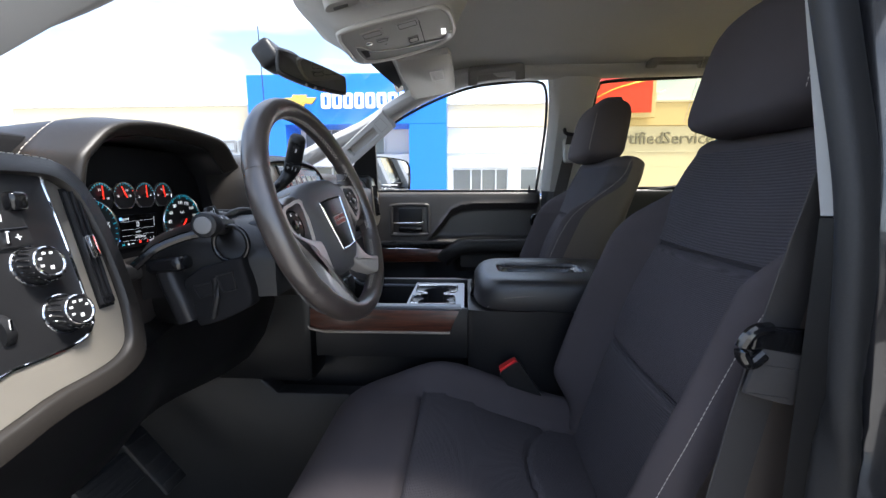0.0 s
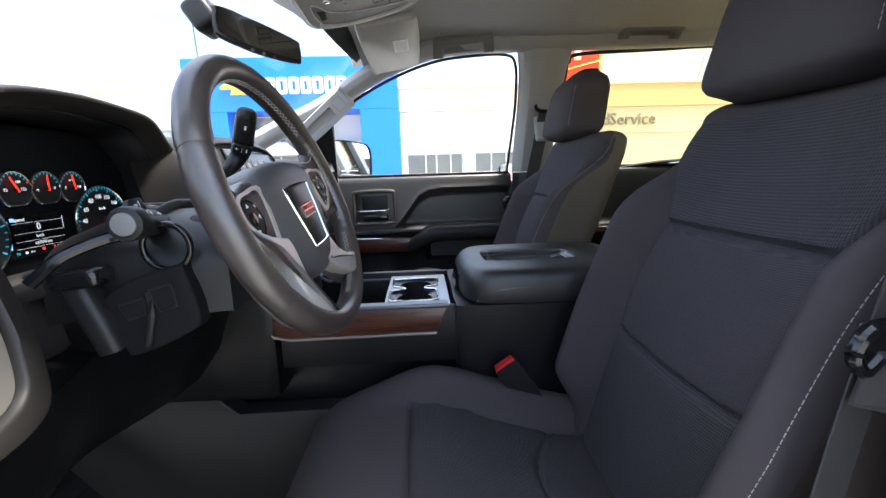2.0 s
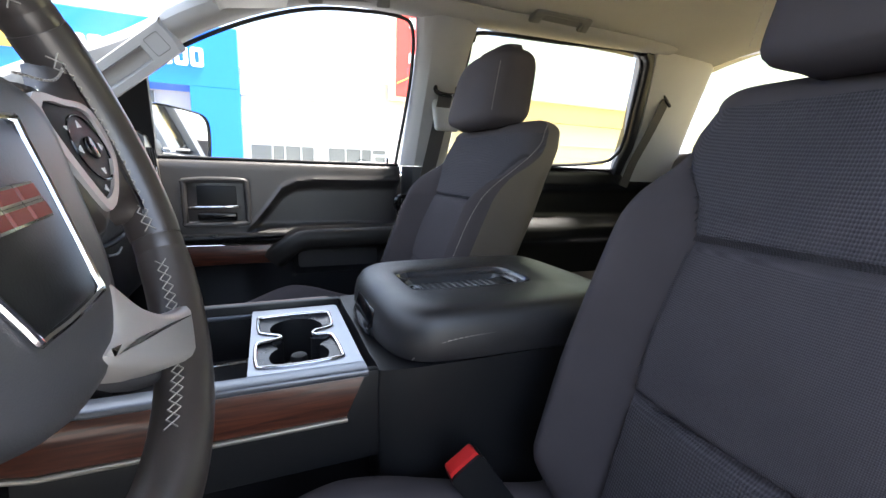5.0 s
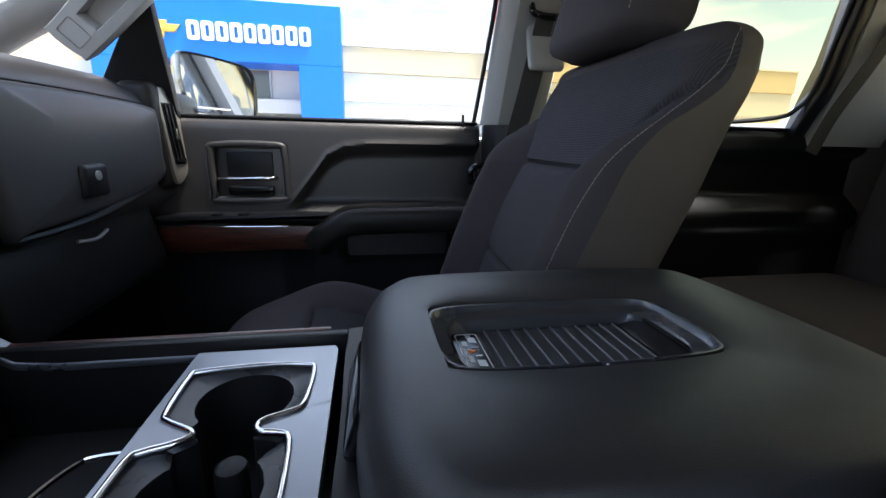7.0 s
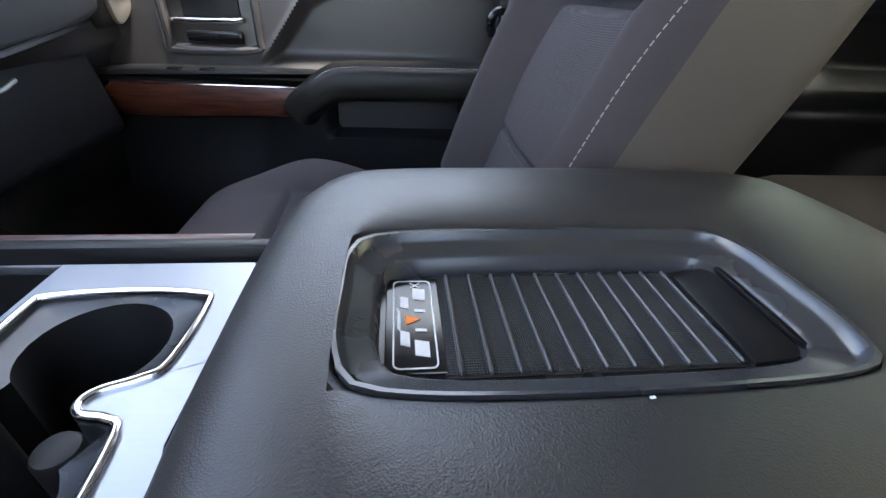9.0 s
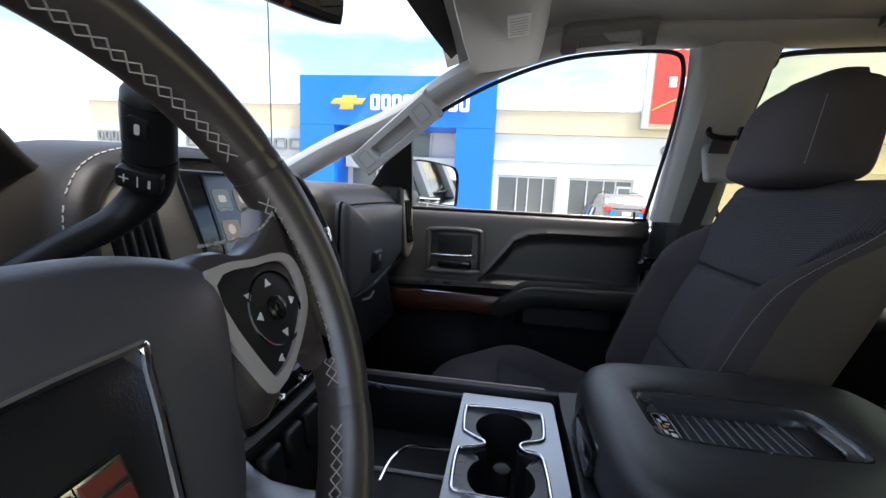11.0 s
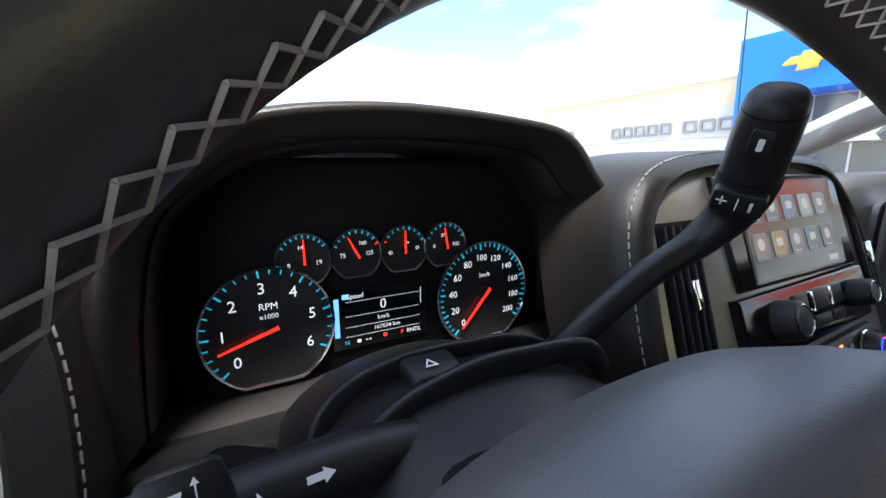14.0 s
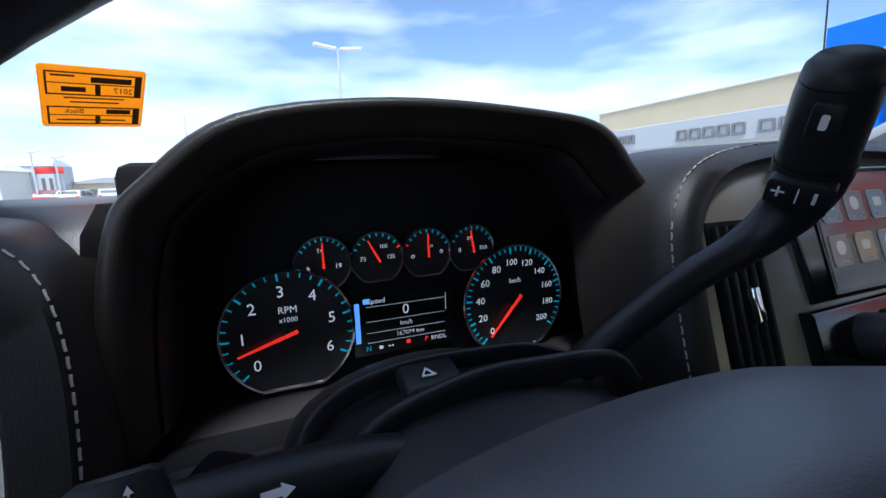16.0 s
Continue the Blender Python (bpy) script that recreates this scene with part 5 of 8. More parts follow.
part("vent_trim", Plate([(p.x, p.y) for p in smooth_line([(-0.020, 0.095, 0), (0.022, 0.088, 0), (0.038, 0.030, 0), (0.040, -0.060, 0), (0.020, -0.095, 0), (-0.006, -0.098, 0), (-0.014, -0.02, 0)], 4, True)], RV, 0.0, 0.009, 0.004), SILVER, dash, "satin silver vent frame")
vent(dash, RV @ Matrix.Translation((0.008, 0.005, 0.0085)), 0.034, 0.130, 0.006, 3)

# ---- instrument cluster ----
cluster = thing("instrument_cluster", (-0.45, 0.68, 1.34), "black instrument cluster with lit dials, engine at rest", "instrument cluster")
part("face", Box((-0.452, 0.683, 1.42), (0.02, 0.40, 0.20), 0.01), DARK, cluster)
CM = facing((-0.4405, 0, 0), (0, 1, 0), (0, 0, 1))
CYAN, NEEDLE, PALE = lit("cyan", (0.03, 0.46, 0.62), 0.22), lit("needle_red", (1.0, 0.03, 0.015), 0.50), lit("numerals", (0.75, 0.78, 0.80), 0.30)
DIALFACE = material("dial_face", (0.020, 0.020, 0.022), 0.30, vary=0.1, vary_scale=80, rough_vary=0.05)


RINGS = material("bright_dial_ring", (0.80, 0.80, 0.82), 0.10, metal=1.0, vary=0.05)


def dial(cy, cz, r, a0, a1, major, minor, needle_at, numerals, cut=0.0, warm=()):
    """One round dial: face, chrome ring, ticks from angle a0 to a1, needle and numerals."""
    out = []
    face = CM @ Matrix.Translation((0, 0, 0.004)) if r > 0.03 else CM
    for i in range(56):
        a = 2 * math.pi * i / 56
        out.append((cy + r * math.cos(a), max(cz + r * math.sin(a), cz - r * (1 - cut))))
    root = part("dial", Plate(out, face, 0.0, 0.003), DIALFACE, cluster, "round black dial")
    bm = bmesh.new()
    sweep(bm, [face @ Vector((u, v, 0.0035)) for u, v in out], circle(0.0014 if r > 0.03 else 0.0011, 6), closed=True, up=(1, 0, 0))
    part("bezel", bm, RINGS, root, "chrome dial ring")
    n = major * minor
    for i in range(n + 1):
        a = radians(a0 + (a1 - a0) * i / n)
        big = i % minor == 0
        l = (0.13 if big else 0.085) * r if r > 0.03 else 0.17 * r
        w = (0.015 if big else 0.009) * r if r > 0.03 else 0.024 * r
        q = face @ Matrix.Translation((cy + (0.925 if big else 0.945) * r * math.cos(a), cz + (0.925 if big else 0.945) * r * math.sin(a), 0)) @ pose(0, 0, 0, 0, 0, math.degrees(a))
        part("tick", Plate([(-l / 2, -w), (l / 2, -w), (l / 2, w), (-l / 2, w)], q, 0.003, 0.0034), NEEDLE if i in warm else CYAN, root)
    for text, a, k, size in numerals:
        part("numeral", Words(text, face @ Matrix.Translation((cy + k * r * math.cos(radians(a)), cz + k * r * math.sin(radians(a)), 0.0032)), size, 0.00008), PALE, root, "lit white " + ("numeral" if text.isdigit() else "lettering"))
    a = radians(needle_at)
    L, T, w = 0.80 * r, 0.13 * r, 0.017 * r + 0.00035
    q = face @ Matrix.Translation((cy, cz, 0)) @ pose(0, 0, 0, 0, 0, needle_at)
    part("hub_cap", Cyl(face @ Vector((cy, cz, 0.003)), (1, 0, 0), 0.12 * r, 0.004, 20, 0.0006), PLASTIC, root)
    part("needle", Plate([(-T, -w * 1.3), (L, -w * 0.5), (L, w * 0.5), (-T, w * 1.3)], q, 0.0062, 0.0074), NEEDLE, root, "glowing red needle")
    return root


dial(0.583, 1.390, 0.0485, 222, -28, 6, 4, 198, [(str(i), 222 - 250 / 6 * i, 0.68, 0.0125) for i in range(7)] + [("RPM", 90, 0.38, 0.0075), ("x1000", 90, 0.22, 0.0055)], cut=0.10)
dial(0.7815, 1.389, 0.0515, 228, -36, 10, 4, 229, [(str(20 * i), 228 - 26.4 * i, 0.70, 0.0092 if i < 5 else 0.0084) for i in range(11)] + [("km/h", 90, 0.36, 0.0062)], cut=0.12)
dial(0.612, 1.440, 0.0215, 145, 35, 8, 1, 90, [("9", 196, 0.55, 0.0055), ("14", 100, 0.50, 0.0050), ("19", -12, 0.55, 0.0055)], cut=0.12)
dial(0.655, 1.4405, 0.0215, 155, 25, 8, 1, 117, [("75", 180, 0.55, 0.0052), ("100", 60, 0.50, 0.0046), ("125", 2, 0.52, 0.0048)], cut=0.12, warm=(8,))
dial(0.698, 1.4405, 0.0215, 155, 25, 8, 1, 90, [("o", 185, 0.60, 0.0070), ("o", 60, 0.35, 0.0050), ("o", 5, 0.60, 0.0065)], cut=0.12, warm=(0,))
dial(0.740, 1.4405, 0.0215, 155, 25, 8, 1, 98, [("0", 180, 0.55, 0.0052), ("275", 100, 0.45, 0.0042), ("550", 2, 0.52, 0.0048)], cut=0.12)
info = part("info_display", Plate([(0.632, 1.4105), (0.720, 1.4105), (0.720, 1.3585), (0.632, 1.3585)], CM, 0.0, 0.002), GLOSS, cluster, "small lit driver display")
DM = lambda y, z: CM @ Matrix.Translation((y, z, 0.0021))  # noqa: E731
part("side_glow", Plate([(0.6335, 1.404), (0.6375, 1.404), (0.6375, 1.370), (0.6335, 1.370)], CM, 0.002, 0.0024), lit("blue_glow", (0.12, 0.30, 0.75), 0.8), info, "blue lit bar")
part("lettering", Words("Speed", DM(0.652, 1.4045), 0.0062, 0.00006), PALE, info, "lit lettering")
part("lettering", Words("0", DM(0.677, 1.394), 0.0125, 0.00006), PALE, info, "lit numeral")
part("lettering", Words("km/h", DM(0.677, 1.3825), 0.0055, 0.00006), PALE, info, "lit lettering")
part("lettering", Words("167074 km", DM(0.680, 1.3735), 0.0055, 0.00006), PALE, info, "lit odometer reading")
part("lettering", Words("RNDL", DM(0.706, 1.3645), 0.0055, 0.00006), PALE, info, "lit lettering")
part("lettering", Words("P", DM(0.6945, 1.3645), 0.0058, 0.00006), NEEDLE, info, "red lit letter")
part("lettering", Words("N", DM(0.6435, 1.3640), 0.0058, 0.00006), CYAN, info, "cyan lit letter")
for z in (1.4000, 1.3872, 1.3775, 1.3690):
    part("rule", Plate([(0.643, z), (0.712, z), (0.712, z + 0.00022), (0.643, z + 0.00022)], CM, 0.002, 0.0024), PALE, info)
for y, w in ((0.654, 0.0035), (0.661, 0.0016), (0.664, 0.0016)):
    part("symbol", Plate(flat_outline(w, w * 0.8, w * 0.25), DM(y, 1.3640), 0.0, 0.0003), PALE, info, "lit symbol")
part("symbol", Plate(flat_outline(0.0036, 0.0034, 0.001), DM(0.678, 1.3652), 0.0, 0.0003), NEEDLE, info, "red lit symbol")
part("symbol", Plate(flat_outline(0.0050, 0.0042, 0.0006), DM(0.6432, 1.4050), 0.0, 0.0003), bpy.data.materials["lit_blue_glow"], info, "blue lit symbol")
part("rule", Plate([(0.7133, 1.389), (0.7137, 1.389), (0.7137, 1.404), (0.7133, 1.404)], CM, 0.002, 0.0024), PALE, info)

# column stalks
lever = thing("shift_lever", (-0.255, 0.735, 1.42), "black column gear lever with a two-button rocker", "gear lever")
path = smooth_line([(-0.285, 0.715, 1.385), (-0.270, 0.740, 1.4155), (-0.266, 0.786, 1.4415), (-0.259, 0.822, 1.459), (-0.247, 0.836, 1.478), (-0.238, 0.834, 1.494), (-0.2325, 0.829, 1.506)], 6)
part("neck", Sweep(path, circle(0.0100, 16), scale=lambda t: 0.95 + 0.72 * ease(0.35, 0.95, t)), PLASTIC, lever, angle=60)
gpath = smooth_line([(-0.2323, 0.8288, 1.5066), (-0.2270, 0.8235, 1.519), (-0.2205, 0.8165, 1.533), (-0.2172, 0.8130, 1.5398)], 6)
grip = part("grip", Sweep(gpath, circle(0.0158, 24), scale=lambda t: 1.0 + 0.03 * math.sin(3 * t) - 0.05 * t), PLASTIC, lever, "black grip", angle=60)
part("cap", Sweep([(-0.2170, 0.8127, 1.5404), (-0.2150, 0.8105, 1.5446), (-0.2138, 0.8092, 1.5472)], circle(0.0150, 24), scale=lambda t: 1 - 0.22 * t * t), PLASTIC, lever, "black end cap", angle=60)
GD = Vector((0.42, -0.36, 0.90)).normalized()
GN = Vector((0.12, -0.25, 0.0))
GN = (GN - GD * GN.dot(GD)).normalized()
GM = facing(Vector((-0.2370, 0.8325, 1.4970)) + GN * 0.0150, GD.cross(GN), GD)
rock = part("rocker", Plate(flat_outline(0.027, 0.015, 0.003), GM, -0.004, 0.0035, 0.0015), PLASTIC, lever, "black plus and minus rocker")
part("mark", Words("+", GM @ Matrix.Translation((-0.008, 0, 0.0035)), 0.012, 0.0002), WHITE, rock, "white plus sign")
part("mark", Plate([(0.006, -0.003), (0.0075, -0.003), (0.0075, 0.003), (0.006, 0.003)], GM, 0.003, 0.004), WHITE, rock, "white minus mark")
part("mark", Plate([(-0.0004, -0.004), (0.0002, -0.004), (0.0002, 0.004), (-0.0004, 0.004)], GM, 0.003, 0.004), WHITE, rock, "thin white line")
tow = part("tow_button", Plate(flat_outline(0.011, 0.016, 0.002), facing(Vector((-0.2225, 0.8190, 1.5290)) + GN * 0.0170, GD.cross(GN), GD), -0.003, 0.001, 0.0005), PLASTIC, lever, "black tow button")
part("mark", Plate(flat_outline(0.0030, 0.007, 0.001), facing(Vector((-0.2225, 0.8190, 1.5290)) + GN * 0.0170, GD.cross(GN), GD), 0.001, 0.0014), WHITE, tow, "white printed symbol")

HANDLE_D = material("mid_grey_plastic", (0.14, 0.14, 0.14), 0.55, vary=0.06)
stalk = thing("signal_stalk", (-0.25, 0.60, 1.40), "black turn signal and wiper stalk", "control stalk")
sp = smooth_line([(-0.252, 0.645, 1.388), (-0.245, 0.605, 1.398), (-0.234, 0.565, 1.405), (-0.225, 0.530, 1.408)], 6)
part("arm", Sweep(sp, circle(0.0115, 16, 0.0125), scale=lambda t: 0.8 + 0.3 * ease(0, 0.6, t)), PLASTIC, stalk, angle=60)
part("end_knob", Cyl((-0.2250, 0.532, 1.408), (0.12, -1, 0.02), 0.0165, 0.016, 32, 0.004), PLASTIC, stalk, "ribbed end knob")
part("end_disc", Cyl((-0.2231, 0.5162, 1.4083), (0.12, -1, 0.02), 0.0108, 0.002, 28, 0.0006), HANDLE_D, stalk, "grey end disc")
TM = facing((-0.224, 0.537, 1.4235), (-0.05, 1, 0.06), (-0.25, 0, 1)) @ Matrix.Diagonal((0.74, 0.70, 0.8, 1.0))
tab = part("washer_paddle", Plate([(-0.020, -0.008), (0.018, -0.008), (0.015, 0.008), (0.012, 0.010), (-0.010, 0.010), (-0.013, 0.008)], TM, -0.003, 0.002, 0.0008), PLASTIC, stalk, "black washer paddle")
part("mark", Plate([(-0.006, 0.002), (0.001, 0.002), (-0.0005, -0.004), (-0.0045, -0.004)], TM, 0.002, 0.0025), WHITE, tab, "white wiper symbol")
part("mark", Plate([(0.0050, -0.004), (0.0056, -0.004), (0.0056, 0.003), (0.0068, 0.003), (0.0053, 0.006), (0.0038, 0.003), (0.0050, 0.003)], TM, 0.002, 0.0025), WHITE, tab, "white arrow")
for y, w in ((0.531, 0.006), (0.545, 0.005), (0.555, 0.005), (0.575, 0.010)):
    q = facing((-0.2285 - 0.24 * (y - 0.545) + 0.0090, y, 1.4160 - 0.12 * (y - 0.545)), (-0.24, 1, -0.12), (-0.8, 0, 1))
    part("mark", Plate([(-w / 2, -0.0012), (w * 0.1, -0.0012), (w * 0.1, -0.0024), (w / 2, 0), (w * 0.1, 0.0024), (w * 0.1, 0.0012), (-w / 2, 0.0012)], q, -0.002, 0.0008), WHITE, stalk, "white printed arrow")
part("hazard_base", Box((-0.276, 0.640, 1.4125), (0.026, 0.028, 0.009), 0.003, 3, Euler((0, radians(8), 0)).to_matrix()), PLASTIC, column, "raised hazard button")
bm = bmesh.new()
frame_plate(bm, [(-0.0036, -0.0030), (0.0036, -0.0030), (0.0, 0.0036)], [(-0.0022, -0.0021), (0.0022, -0.0021), (0.0, 0.0020)], facing((-0.272, 0.638, 1.4172), (0, 1, 0), (-1, 0, 0.15)), 0, 0.0006)
hz = part("hazard_mark", bm, WHITE, column, "white triangle")
part("upper_cowl", Loft([[Vector((x, 0.66 + w * math.cos(a), z + hh * math.sin(a))) for a in [math.pi * i / 16 for i in range(17)]] + [Vector((x, 0.66 - w, z - 0.05)), Vector((x, 0.66 + w, z - 0.05))] for x, z, w, hh in ((-0.165, 1.352, 0.080, 0.045), (-0.20, 1.354, 0.092, 0.052), (-0.24, 1.356, 0.097, 0.0555), (-0.30, 1.355, 0.092, 0.056), (-0.36, 1.345, 0.085, 0.044))]), PLASTIC, column, "black ribbed upper cowl", angle=60)
for line, r in (([(-0.284, 0.581, 1.378), (-0.284, 0.59, 1.398), (-0.284, 0.603, 1.408), (-0.284, 0.621, 1.413), (-0.284, 0.64, 1.415), (-0.284, 0.667, 1.414), (-0.284, 0.7, 1.411), (-0.284, 0.735, 1.396)], 0.0032), ([(-0.256, 0.593, 1.381), (-0.256, 0.599, 1.394), (-0.256, 0.616, 1.406), (-0.256, 0.635, 1.412), (-0.256, 0.659, 1.416), (-0.256, 0.687, 1.415), (-0.256, 0.726, 1.411), (-0.256, 0.742, 1.395)], 0.0042)):
    part("cowl_rim", Sweep(smooth_line(line, 6), flat_outline(r * 3.2, r * 1.5, r * 0.7), up=(1, 0, 0)), PLASTIC, column, "raised rim of the cowl", angle=60)
# underside of the column: bracket with two slots, stalk collar and tilt lever
BK = facing((-0.232, 0.557, 1.314), (1, 0, 0.28), (-0.28, 0, 1))
outl = [(-0.042, 0.030), (0.036, 0.038), (0.044, 0.026), (0.040, -0.022), (0.020, -0.034), (-0.036, -0.040), (-0.046, -0.028)]
bracket = part("tilt_bracket", Plate([(p.x, p.y) for p in smooth_line([(a, b, 0) for a, b in outl], 3, True)], BK, -0.02, 0.004, 0.003), DARK, column, "black bracket under the column", angle=50)
for u, v, w, h in ((-0.018, 0.008, 0.026, 0.017), (0.016, 0.010, 0.024, 0.024)):
    slot = part("bracket_slot", Plate([(-w / 2, h / 2), (w / 2, h / 2), (w * 0.36, -h / 2), (-w * 0.40, -h / 2)], BK @ Matrix.Translation((u, v, 0)), 0.003, 0.0046), DARK, bracket, "dark slot")
    bm = bmesh.new()
    sweep(bm, [BK @ Vector((u + a, v + b, 0.005)) for a, b in ((-w / 2, h / 2), (w / 2, h / 2), (w * 0.36, -h / 2), (-w * 0.40, -h / 2))], circle(0.0016, 6), closed=True, up=(0, 1, 0))
    part("slot_edge", bm, PLASTIC, slot)
part("bracket_rib", Sweep([BK @ Vector((0.002, 0.020, 0.004)), BK @ Vector((-0.002, -0.004, 0.008)), BK @ Vector((-0.020, -0.032, 0.006))], circle(0.004, 8)), PLASTIC, bracket)
bm = bmesh.new()
sweep(bm, [Vector((-0.216 + 0.024 * math.cos(a), 0.562, 1.379 + 0.024 * math.sin(a))) for a in [2 * math.pi * k / 32 for k in range(32)]], circle(0.0035, 8), closed=True, up=(0, 1, 0))
part("stalk_collar", bm, GLOSS, column, "gloss black collar round the stalk", angle=60)
tilt = part("tilt_lever", Sweep(smooth_line([(-0.306, 0.560, 1.350), (-0.296, 0.556, 1.325), (-0.284, 0.554, 1.300), (-0.277, 0.556, 1.275)], 5), flat_outline(0.034, 0.026, 0.009, 4), up=(1, 0, 0)), PLASTIC, column, "black tilt lever", angle=60)
part("lever_head", Box((-0.298, 0.552, 1.352), (0.052, 0.032, 0.020), 0.008, 4, Euler((0, radians(-6), 0)).to_matrix()), GLOSS, tilt)
# curved lip of the cluster panel and the knee panel below
part("cluster_lip", Sweep(smooth_line([(-0.330, 0.530, 1.352), (-0.310, 0.545, 1.374), (-0.280, 0.560, 1.388), (-0.262, 0.566, 1.392)], 5), circle(0.006, 8)), GLOSS, dash, "gloss black curved lip")
bm = bmesh.new()
rows = []
for k in range(25):
    y = 0.26 + 0.63 * k / 24
    hollow = 0.045 * math.exp(-((y - 0.66) / 0.11) ** 2)
    rows.append([Vector((x - hollow, y, z + 0.02 * ease(0.45, 0.26, y))) for x, z in ((-0.40, 1.255), (-0.335, 1.250), (-0.315, 1.240), (-0.318, 1.200), (-0.345, 1.130), (-0.385, 1.075), (-0.46, 1.05))])
loft(bm, rows, closed=False, caps=False)
part("knee_panel", bm, SHROUD, dash, "black plastic knee panel", angle=60)


# ---- console between the seats ----
console = thing("centre_console", (0.10, MID, 0.66), "black centre console with wood strips and silver cup holder plate", "console")
CY = 1.062
# side panel with a sunk hexagonal pocket, over the tunnel
for y, s in ((0.912, -1), (2 * CY - 0.912, 1)):
    side = facing((0, y, 0), (1, 0, 0), (0, 0, 1))
    if s < 0:
        pts = [(-0.80, 0.66), (0.16, 0.66), (0.16, 0.985), (-0.33, 0.985), (-0.368, 1.018), (-0.282, 1.118), (-0.34, 1.165), (-0.80, 1.06)]
        part("tunnel_panel", Plate(pts, side, -0.03, 0.012, 0.008), material("charcoal_plastic", (0.016, 0.0155, 0.016), 0.5, bump=0.2, bump_scale=1200, vary=0.12, spec=0.4), console, "dark grey tunnel side panel")
    part("side_wall", Box((-0.065, y - s * 0.004, 1.13), (0.345, 0.014, 0.115), 0.003, 2), PLASTIC, console, "black side wall")
    strip = [(-0.262, 1.186), (0.088, 1.187), (0.068, 1.137), (-0.215, 1.136), (-0.245, 1.142), (-0.262, 1.158)]
    part("wood_strip", Plate(strip, side, 0.002 if s < 0 else -0.010, 0.010 if s < 0 else -0.002, 0.003), WOOD, console, "dark red-brown wood strip")
    part("silver_edge", Sweep([(-0.262, y + s * 0.008, 1.158), (-0.245, y + s * 0.008, 1.1395), (-0.215, y + s * 0.008, 1.1335), (0.068, y + s * 0.008, 1.1345)], flat_outline(0.010, 0.005, 0.0015)), SILVER, console, "thin silver edge")
    dip = 0.0 if s < 0 else 0.022
    part("top_rail", Sweep([(-0.245, y, 1.222 - dip), (-0.225, y, 1.206 - dip), (-0.205, y, 1.194 - dip), (-0.17, y, 1.1905 - dip), (0.092, y, 1.1905 - dip)], flat_outline(0.026, 0.009, 0.003)), material("rail_grey", (0.16, 0.17, 0.19), 0.3, metal=0.6, vary=0.05) if s < 0 else bpy.data.materials["rail_grey"], console, "satin grey top rail")
part("lower_body", Box((-0.12, CY, 0.875), (0.54, 0.17, 0.43), 0.02, 3), PLASTIC, console, "black lower body at the back of the side pockets")
part("tray", Box((-0.13, CY, 1.088), (0.22, 0.285, 0.012), 0.004), RUBBER, console, "dark storage tray")
for y in (0.975, 1.01, 1.10):
    part("tray_rib", Box((-0.13, y, 1.096), (0.19, 0.006, 0.006), 0.002, 1), GREY, console, "pale rubber rib")

bm = bmesh.new()
sweep(bm, smooth_line([(-0.128, 1.045, 1.120), (-0.126, 1.085, 1.120), (-0.116, 1.116, 1.120), (-0.100, 1.126, 1.120), (-0.048, 1.128, 1.120)], 5), circle(0.0028, 8))
part("bin_edge", bm, CHROME, console, "chrome edge of the small bin")
# cup holder plate: outer sheet, bright loop, dark lip, two round wells
loop = [(-0.020, 1.148), (0.028, 1.152), (0.068, 1.148), (0.076, 1.138), (0.074, 1.090), (0.066, 1.080), (0.050, 1.073), (0.045, 1.066), (0.049, 1.059), (0.062, 1.056), (0.070, 1.046), (0.073, 0.990), (0.068, 0.977), (0.024, 0.972), (-0.017, 0.975), (-0.026, 0.985), (-0.027, 1.040), (-0.021, 1.049), (-0.006, 1.054), (0.003, 1.060), (0.002, 1.066), (-0.006, 1.072), (-0.018, 1.080), (-0.024, 1.090), (-0.026, 1.138)]
line = [(0.025 + (p.x - 0.025) * 1.06, CY + (p.y - CY) * 1.05) for p in smooth_line([(a, b, 0) for a, b in loop], 4, True)]
ox, oy = 0.030, CY
outer = []
for u, v in line:
    du, dv = u - 0.025, v - CY
    k = min(0.068 / abs(du) if du else 9, 0.128 / abs(dv) if dv else 9)
    outer.append((0.030 + du * k, CY + dv * k))
Z = Matrix.Translation((0, 0, 1.176))
bm = bmesh.new()
frame_plate(bm, outer, line, Z, -0.010, 0.004)
PLATE = material("brushed_plate", (0.34, 0.36, 0.40), 0.36, metal=0.85, vary=0.05, vary_scale=40, bump=0.05, bump_scale=900, stretch=(1, 12, 1))
holder = part("cup_plate", bm, PLATE, console, "satin silver cup holder plate", angle=40)
bm = bmesh.new()
sweep(bm, [Z @ Vector((u, v, 0.0045)) for u, v in line], circle(0.0028, 8), closed=True)
part("bright_loop", bm, CHROME, holder, "chrome loop", angle=60)
inner = []
for u, v in line:
    cu, cv = (0.026, 1.113) if v > 1.064 else (0.024, 1.010)
    d = Vector((u - cu, v - cv))
    r = 0.0385
    p = d.normalized() * min(r, d.length * 0.985)
    if abs(v - 1.064) < 0.012:
        p = Vector((u - cu, v - cv)) * Vector((0.80, 1)).x if False else Vector(((u - cu) * 0.86, v - cv))
    inner.append((cu + p.x, cv + p.y))
lip = [[Z @ Vector((u, v, 0.002)) for u, v in line], [Z @ Vector((0.4 * u + 0.6 * a, 0.4 * v + 0.6 * b, -0.001)) for (u, v), (a, b) in zip(line, inner)], [Z @ Vector((a, b, -0.002)) for a, b in inner]]
bm = bmesh.new()
loft(bm, lip, caps=False)
part("lip", bm, material("holder_lip", (0.024, 0.025, 0.029), 0.28, bump=0.05, bump_scale=900, vary=0.08), holder, "satin black holder lip", angle=50)
bm = bmesh.new()
